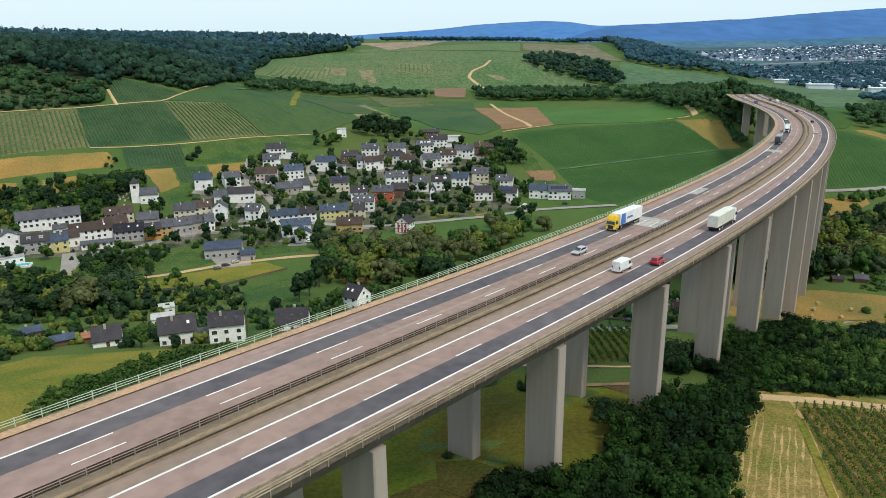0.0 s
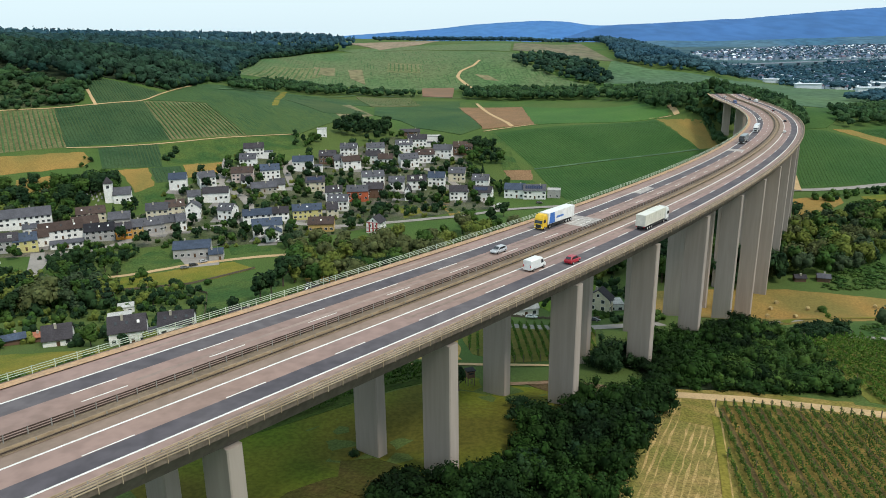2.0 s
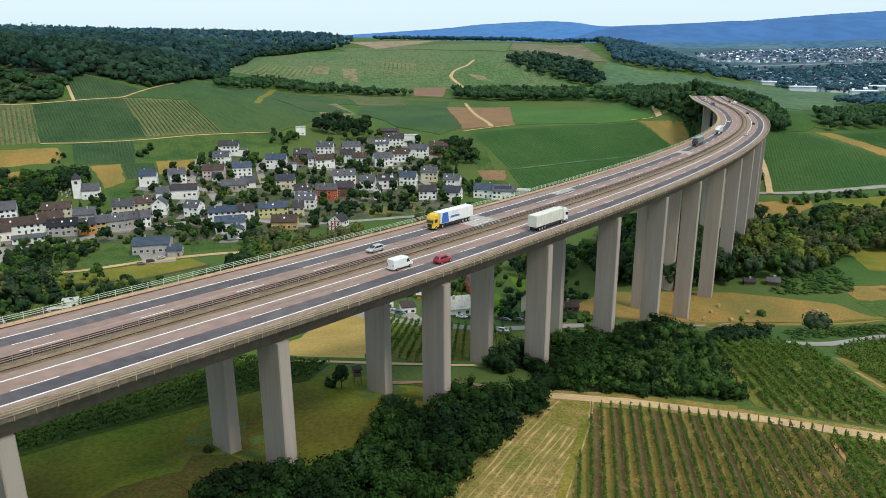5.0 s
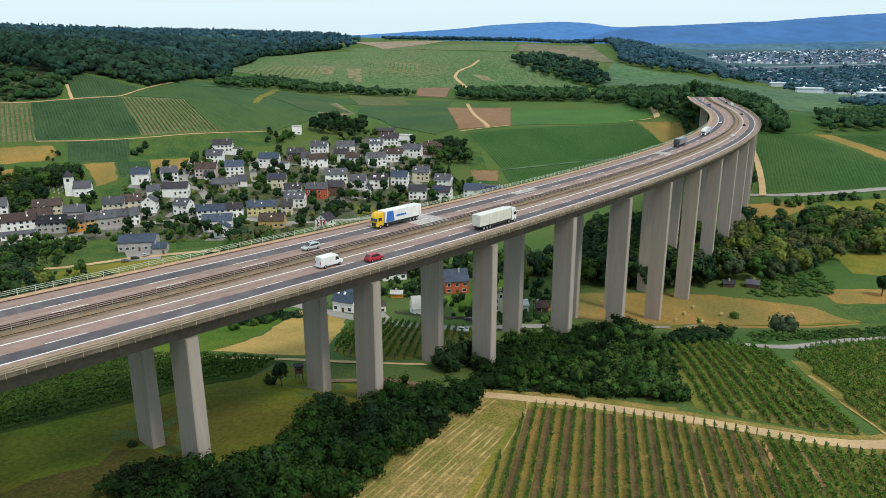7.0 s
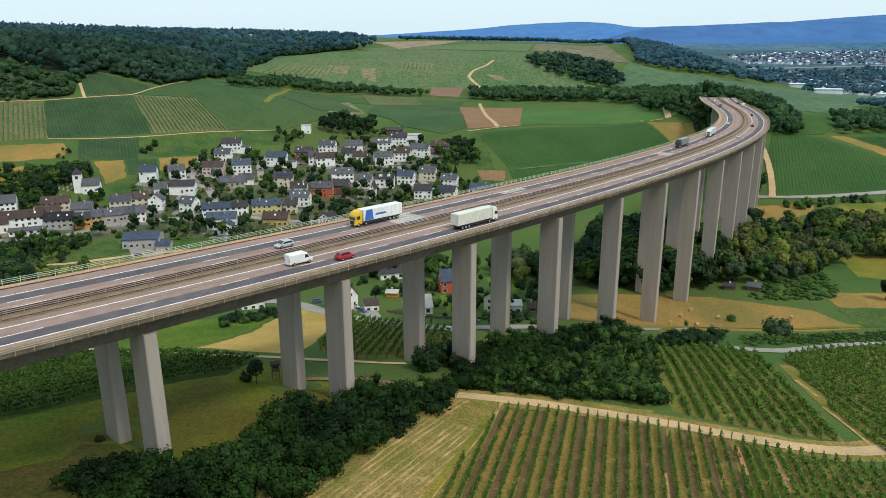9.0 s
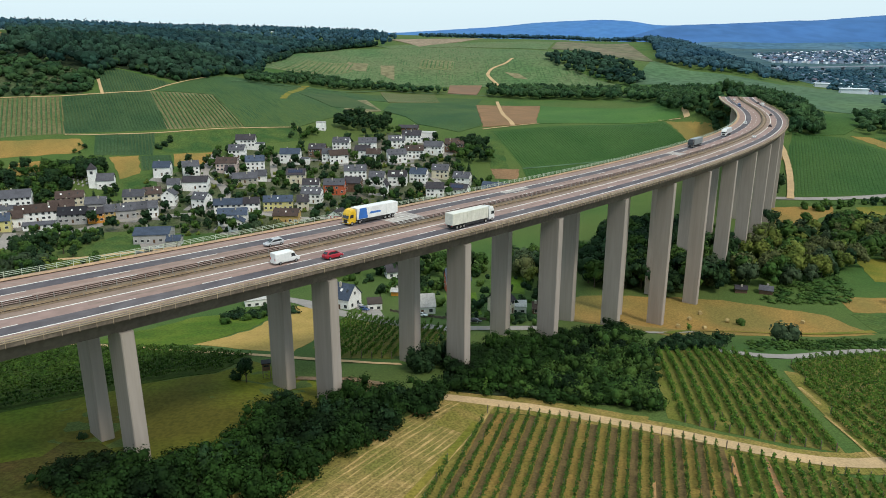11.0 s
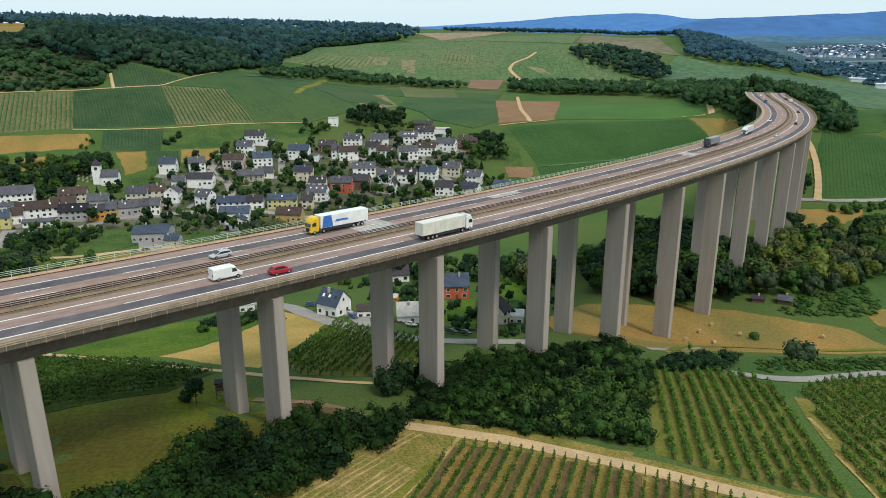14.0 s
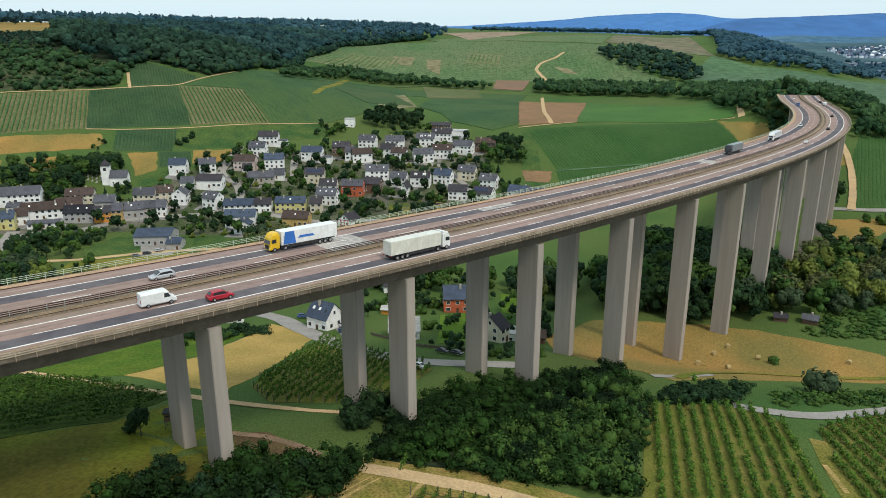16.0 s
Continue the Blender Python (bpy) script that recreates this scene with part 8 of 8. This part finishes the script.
for sg in (-1, 1):
    a = [bm.verts.new(p) for p in ((2.3, sg * 4.3, 5.6), (13.9, sg * 4.3, 5.6), (13.9, 0, 10.0), (2.3, 0, 10.0))]
    b = [bm.verts.new((q.co.x, q.co.y, q.co.z + 0.25)) for q in a]
    bm.faces.new(b)
    bm.faces.new(a[::-1])
    for k in range(4):
        bm.faces.new((a[k], a[(k + 1) % 4], b[(k + 1) % 4], b[k]))
bmesh.ops.recalc_face_normals(bm, faces=bm.faces)
part("nave_roof", bm, "roof_grey", church)
for k in range(3):
    put_window(church, 4.8 + 3.2 * k, -3.8, 1.8, 0, 1.2, 1.4)

# ---- churchyard ----
stone_mesh = None
for i in range(5):
    for j in range(7):
        gx, gy = CHURCH[0] - 7 - 3.4 * j + 0.8 * i, CHURCH[1] + 3 + 3.6 * i + 0.5 * j
        if stone_mesh is None:
            bm = bmesh.new()
            box(bm, -0.45, 0.45, -0.12, 0.12, -0.3, 1.05)
            box(bm, -0.55, 0.55, -1.9, -0.12, -0.3, 0.18)
            bmesh.ops.bevel(bm, geom=[e for e in bm.edges], offset=0.05, segments=1, affect="EDGES")
            ob = part("gravestone", bm, "wall_stone" if (i + j) % 3 else "wall_grey")
            stone_mesh = ob.data
        else:
            ob = new("gravestone", stone_mesh)
        ob.matrix_world = pose(gx, gy, ground_at(gx, gy), 0, 0, 14 + (i * 7 + j * 5) % 6)
        tagged(ob, "grey gravestone with kerbed grave beside the church", "gravestone", "gravestones in the churchyard")

pool = thing("swimming_pool", "turquoise garden swimming pool with pale rim", "pool", pose(POOL[0], POOL[1] + 3, ground_at(*POOL) + 0.4, 0, 0, 14))
bm = bmesh.new()
for x0, x1, y0, y1 in ((-6, 6, -3, -2.5), (-6, 6, 2.5, 3), (-6, -5.5, -2.5, 2.5), (5.5, 6, -2.5, 2.5)):
    box(bm, x0, x1, y0, y1, -0.8, 0.35)
part("rim", bm, "wall_white", pool)
bm = bmesh.new()
box(bm, -5.5, 5.5, -2.5, 2.5, -0.8, 0.2)
part("water", bm, "water", pool)

for (px_, py_), col_, st_, tn_ in (((-78.8, 413.5), "white", "hatch", 10), ((-116.5, 371.6), "black", "estate", 30), ((-119.5, 366.5), "grey", "hatch", 25), ((-113.0, 377.5), "silver", "estate", 40), ((-5.1, 494.2), "black", "suv", 80),
                                   ((62.9, 216.3), "white", "suv", -35), ((65.2, 238.0), "black", "sedan", -30), ((70.0, 236.0), "black", "hatch", -30), ((21.6, 270.5), "silver", "hatch", -30), ((26.1, 261.6), "blue", "estate", -35),
                                   ((49.9, 249.9), "white", "hatch", -35), ((56.7, 484.2), "white", "hatch", 10), ((84.0, 486.2), "black", "estate", 10), ((-112.3, 502.6), "silver", "hatch", 70), ((-15.6, 317.4), "black", "hatch", 15), ((4.0, 281.0), "blue", "suv", 20)):
    gx_, gy_ = (ground_at(px_ + 1, py_) - ground_at(px_ - 1, py_)) / 2, (ground_at(px_, py_ + 1) - ground_at(px_, py_ - 1)) / 2
    up_ = Vector((-gx_, -gy_, 1)).normalized()
    m_ = Matrix.Translation((px_, py_, ground_at(px_, py_) + 0.42)) @ Vector((0, 0, 1)).rotation_difference(up_).to_matrix().to_4x4() @ pose(0, 0, 0, 0, 0, tn_)
    car(col_, st_, f"{col_} parked {'estate car' if st_ == 'estate' else 'car'} beside a village house", m_, "parked cars")

for k, (x, y) in enumerate(((146.0, 268.1), (153.5, 281.8), (167.4, 279.0), (154.2, 262.6), (197.7, 283.2), (160.0, 291.0))):
    bm = bmesh.new()
    bmesh.ops.create_cone(bm, cap_ends=True, segments=18, radius1=0.85, radius2=0.85, depth=1.3, matrix=pose(0, 0, 0.8, 90, 0, 37 * k))
    bmesh.ops.bevel(bm, geom=[e for e in bm.edges], offset=0.1, segments=1, affect="EDGES")
    ob = part("hay_bale", bm, "hay")
    ob.matrix_world = pose(x, y, ground_at(x, y))
    tagged(ob, "round straw bale lying on the stubble field", "hay bale", "hay bales")

hide = thing("hunting_hide", "dark wooden raised hunting hide on legs", "hut", pose(23.5, 157.0, ground_at(23.5, 157.0), 0, 0, 20))
bm = bmesh.new()
box(bm, -0.9, 0.9, -0.9, 0.9, 2.2, 4.0)
cabin = part("cabin", bm, "wall_timber", hide)
bm = bmesh.new()
box(bm, -1.15, 1.15, -1.15, 1.15, 4.0, 4.18)
part("roof", bm, "roof_black", hide)
bm = bmesh.new()
box(bm, -0.6, 0.6, -0.96, -0.88, 3.2, 3.6)
part("opening", bm, "window_glass", cabin)
for sx in (-1, 1):
    for sy in (-1, 1):
        bm = bmesh.new()
        box(bm, sx * 0.85 - 0.08, sx * 0.85 + 0.08, sy * 0.85 - 0.08, sy * 0.85 + 0.08, -0.4, 2.2)
        part("leg", bm, "post_wood", hide)
for k in range(6):
    bm = bmesh.new()
    box(bm, -0.35, 0.35, -1.3 + 0.06 * k, -1.22 + 0.06 * k, 0.3 + 0.33 * k, 0.36 + 0.33 * k)
    part("rung", bm, "post_wood", hide)

for x, y, h in ((-103.8, 375.3, 11), (-39.9, 330.0, 10), (-150, 420, 9), (30, 455, 9), (-60, 445, 9)):
    pole = thing("utility_pole", "slim grey lamp post beside a village lane", "pole", pose(x, y, ground_at(x, y)))
    bm = bmesh.new()
    bmesh.ops.create_cone(bm, cap_ends=True, segments=8, radius1=0.13, radius2=0.07, depth=h + 0.5, matrix=pose(0, 0, h / 2 - 0.25))
    part("shaft", bm, "steel_grey", pole)
    bm = bmesh.new()
    box(bm, -0.1, 1.4, -0.12, 0.12, h - 0.05, h + 0.12)
    part("lamp_head", bm, "steel_grey", pole)

# garden fences and hedges along village plots
def fence(line, label):
    """A low timber garden fence along a line: boards and posts."""
    ob = thing("garden_fence", label, "fence", pose(line[0][0], line[0][1], ground_at(*line[0])))
    inv = ob.matrix_world.inverted()
    for (ax, ay), (bx, by) in zip(line, line[1:]):
        n = max(1, int(math.hypot(bx - ax, by - ay) / 2.5))
        for k in range(n):
            p, q = ((ax + (bx - ax) * f / n, ay + (by - ay) * f / n) for f in (k, k + 1))
            a = math.degrees(math.atan2(q[1] - p[1], q[0] - p[0]))
            d = math.hypot(q[0] - p[0], q[1] - p[1])
            bm = bmesh.new()
            box(bm, 0, d, -0.03, 0.03, 0.3, 1.2)
            box(bm, -0.07, 0.07, -0.07, 0.07, -0.4, 1.35)
            bm.transform(inv @ pose(p[0], p[1], ground_at(*p), 0, 0, a))
            part("panel", bm, "post_wood", ob)


bpy.context.view_layer.update()
fence([(-103, 328), (-93, 320), (-68, 234)], "weathered timber fence round a long lawn")
fence([(-140, 327), (-107, 338), (-82, 365)], "weathered timber fence along a meadow")
fence([(36, 262), (58, 246), (74, 243)], "weathered timber fence before a garden")

# the far town in plan
TOWN_AREAS = [[(880.0, 2600.0), (1112.5, 2849.3), (1436.7, 3089.4), (1882.9, 3187.6), (1367.9, 2305.4), (1001.4, 2144.3), (774.8, 2099.6)], [(1882.9, 3187.6), (2265.3, 3082.5), (1563.0, 2114.7), (1367.9, 2305.4)], [(1037.3, 1992.7), (1223.5, 2058.8), (1460.1, 1973.4), (1188.0, 1599.1), (1001.3, 1678.2), (908.2, 1714.6)], [(735.0, 1990.0), (797.0, 1770.0), (1080.0, 1900.0), (1010.0, 1640.0), (840.0, 1430.0), (655.0, 1110.0), (600.0, 1150.0), (665.0, 1454.0)]]
TOWN_HALLS = [(946.0, 2420.0, 81.0, 32.0, 7), (1286.0, 2929.0, 99.0, 40.0, 7), (752.0, 1699.0, 43.0, 17.0, 7), (726.0, 1557.0, 33.0, 13.0, 7), (677.0, 1392.0, 48.0, 19.0, 7), (655.0, 1415.0, 44.0, 17.0, 7), (577.0, 1132.0, 36.0, 14.0, 7), (729.0, 1351.0, 36.0, 14.0, 7), (782.0, 1372.0, 49.0, 20.0, 7), (630.0, 1059.0, 33.0, 13.0, 7), (795.0, 1275.0, 70.0, 28.0, 7), (736.0, 1109.0, 52.0, 21.0, 7), (1071.0, 1535.0, 87.0, 35.0, 7)]
FAR_BRIDGE = [(700.0, 1850.0), (1508.1, 2174.7)]

# ---- the far town, its bridge and the haze-coloured ranges ----
def backdrop(name, crest, y_foot, y_top, wobble, material, label):
    """A distant range: crest heights over x, sloping down towards the viewer."""
    xs = np.linspace(crest[0][0], crest[-1][0], 260)
    top = np.interp(xs, [c[0] for c in crest], [c[1] for c in crest])
    kernel = np.ones(9) / 9
    top = np.convolve(np.pad(top, 4, mode="edge"), kernel, "valid")
    vs, fs = [], []
    levels = ((0.0, -0.08), (0.12, 0.12), (0.35, 0.42), (0.6, 0.7), (0.85, 0.93), (1.0, 1.0), (1.1, 0.8))
    for k, (f, g) in enumerate(levels):
        for x, t in zip(xs, top):
            b = wobble * noise.noise((x / 190, f * 4, 3.1)) * (1.0 if k < 5 else 0.35) + (1.6 * noise.noise((x / 22, f * 9, 7.7)) if k >= 4 else 0)
            vs.append((x, y_foot + (y_top - y_foot) * f + 60 * noise.noise((x / 300, f, 1.0)), 40 + (t - 40) * g + b))
    n = len(xs)
    for r in range(len(levels) - 1):
        fs += [(r * n + c, r * n + c + 1, (r + 1) * n + c + 1, (r + 1) * n + c) for c in range(n - 1)]
    tagged(part(name, (vs, fs), material, smooth=True), label, "hills", kind="structure")


# distance haze is put into the range and foothill colours as blue
mat("hazy_range", (0.05, 0.135, 0.325), 0.95, (0.056, 0.148, 0.34), 0.0025, grain=0.012, grain_amount=0.1, stretch=(1, 0.4, 3), big=0.0012, big_colour=(0.046, 0.122, 0.28))
mat("hazy_foothill", (0.04, 0.108, 0.19), 0.95, (0.05, 0.125, 0.19), 0.006, grain=0.03, grain_amount=0.2, big=0.0025, big_colour=(0.085, 0.15, 0.19))
mat("hazy_range_far", (0.06, 0.165, 0.39), 0.95, (0.066, 0.175, 0.37), 0.003, grain=0.02, grain_amount=0.08)
backdrop("backdrop", ((-2600, 100), (-600, 100), (-14, 134), (225, 158), (420, 167), (600, 174), (800, 166), (942, 141), (1300, 138), (1900, 132)), 4050, 4600, 6, "hazy_range_far", "far flat-topped hill range, haze blue in its colour")
backdrop("backdrop", ((700, 80), (900, 128), (1010, 141), (1420, 157), (1761, 168), (2103, 194), (2444, 213), (2676, 224), (3200, 240), (4200, 245)), 3350, 4350, 9, "hazy_range", "long wooded hill range beyond the town, haze blue in its colour")
backdrop("backdrop", ((520, 30), (700, 62), (950, 70), (1250, 66), (1600, 70), (1950, 76), (2400, 88), (2900, 100), (3600, 105)), 3180, 3420, 6, "hazy_foothill", "low foothills with woods and fields, haze blue in their colour")

# town walls and roofs: blue of the distance haze is in these colours
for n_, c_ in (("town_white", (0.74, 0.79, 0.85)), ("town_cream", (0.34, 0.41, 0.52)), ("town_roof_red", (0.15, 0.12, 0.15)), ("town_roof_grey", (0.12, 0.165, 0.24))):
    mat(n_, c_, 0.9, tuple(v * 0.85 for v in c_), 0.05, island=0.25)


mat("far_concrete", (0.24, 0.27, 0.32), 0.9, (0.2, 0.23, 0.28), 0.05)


def town(poly, spacing, rng, w0, w1, h0, h1, label):
    """Many tiny far houses: walls and roofs in joined meshes."""
    wall_v, wall_f, roof_v, roof_f = {}, {}, {}, {}
    for x, y in scatter(poly, spacing, rng):
        if rng.random() < 0.25:
            continue
        w, d, h = rng.uniform(w0, w1), rng.uniform(w0, w1) * 0.8, rng.uniform(h0, h1)
        a, z = rng.uniform(0, 3.14), ground_at(x, y) - 0.5
        c, s = math.cos(a), math.sin(a)
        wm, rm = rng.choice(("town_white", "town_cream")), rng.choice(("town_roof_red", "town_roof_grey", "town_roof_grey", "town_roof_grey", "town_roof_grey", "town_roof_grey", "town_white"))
        V, Fc = wall_v.setdefault(wm, []), wall_f.setdefault(wm, [])
        R, Rf = roof_v.setdefault(rm, []), roof_f.setdefault(rm, [])
        k, q = len(V), len(R)
        cor = ((-w / 2, -d / 2), (w / 2, -d / 2), (w / 2, d / 2), (-w / 2, d / 2))
        for zz in (z, z + h):
            V += [(x + c * u - s * v, y + s * u + c * v, zz) for u, v in cor]
        Fc += [(k, k + 1, k + 5, k + 4), (k + 1, k + 2, k + 6, k + 5), (k + 2, k + 3, k + 7, k + 6), (k + 3, k, k + 4, k + 7)]
        R += [(x + c * u * 1.08 - s * v * 1.1, y + s * u * 1.08 + c * v * 1.1, z + h) for u, v in cor]
        R += [(x + c * u * 1.08, y + s * u * 1.08, z + h + d * 0.38) for u in (-w / 2, w / 2)]
        Rf += [(q, q + 1, q + 5, q + 4), (q + 2, q + 3, q + 4, q + 5), (q + 1, q + 2, q + 5), (q + 3, q, q + 4)]
    for vv, ff in ((wall_v, wall_f), (roof_v, roof_f)):
        for m in vv:
            tagged(part("distant_town", (vv[m], ff[m]), m), label, "town", kind="stuff")


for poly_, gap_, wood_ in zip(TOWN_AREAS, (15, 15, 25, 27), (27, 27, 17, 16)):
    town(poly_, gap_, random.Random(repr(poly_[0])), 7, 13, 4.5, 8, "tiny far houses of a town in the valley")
    forest(poly_, wood_, 8, 14, "scattered dark trees among far town houses", leaf="leaf_forest_hazy", clumps=9, size=2.2, side=0)
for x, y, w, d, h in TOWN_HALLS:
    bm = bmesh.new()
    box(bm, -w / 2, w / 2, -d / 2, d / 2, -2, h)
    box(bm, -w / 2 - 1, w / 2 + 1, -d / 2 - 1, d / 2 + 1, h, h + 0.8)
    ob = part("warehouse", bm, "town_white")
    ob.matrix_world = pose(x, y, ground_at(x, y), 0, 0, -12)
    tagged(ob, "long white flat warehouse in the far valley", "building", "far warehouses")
(ax_, ay_), (bx_, by_) = FAR_BRIDGE
fb_len = math.hypot(bx_ - ax_, by_ - ay_)
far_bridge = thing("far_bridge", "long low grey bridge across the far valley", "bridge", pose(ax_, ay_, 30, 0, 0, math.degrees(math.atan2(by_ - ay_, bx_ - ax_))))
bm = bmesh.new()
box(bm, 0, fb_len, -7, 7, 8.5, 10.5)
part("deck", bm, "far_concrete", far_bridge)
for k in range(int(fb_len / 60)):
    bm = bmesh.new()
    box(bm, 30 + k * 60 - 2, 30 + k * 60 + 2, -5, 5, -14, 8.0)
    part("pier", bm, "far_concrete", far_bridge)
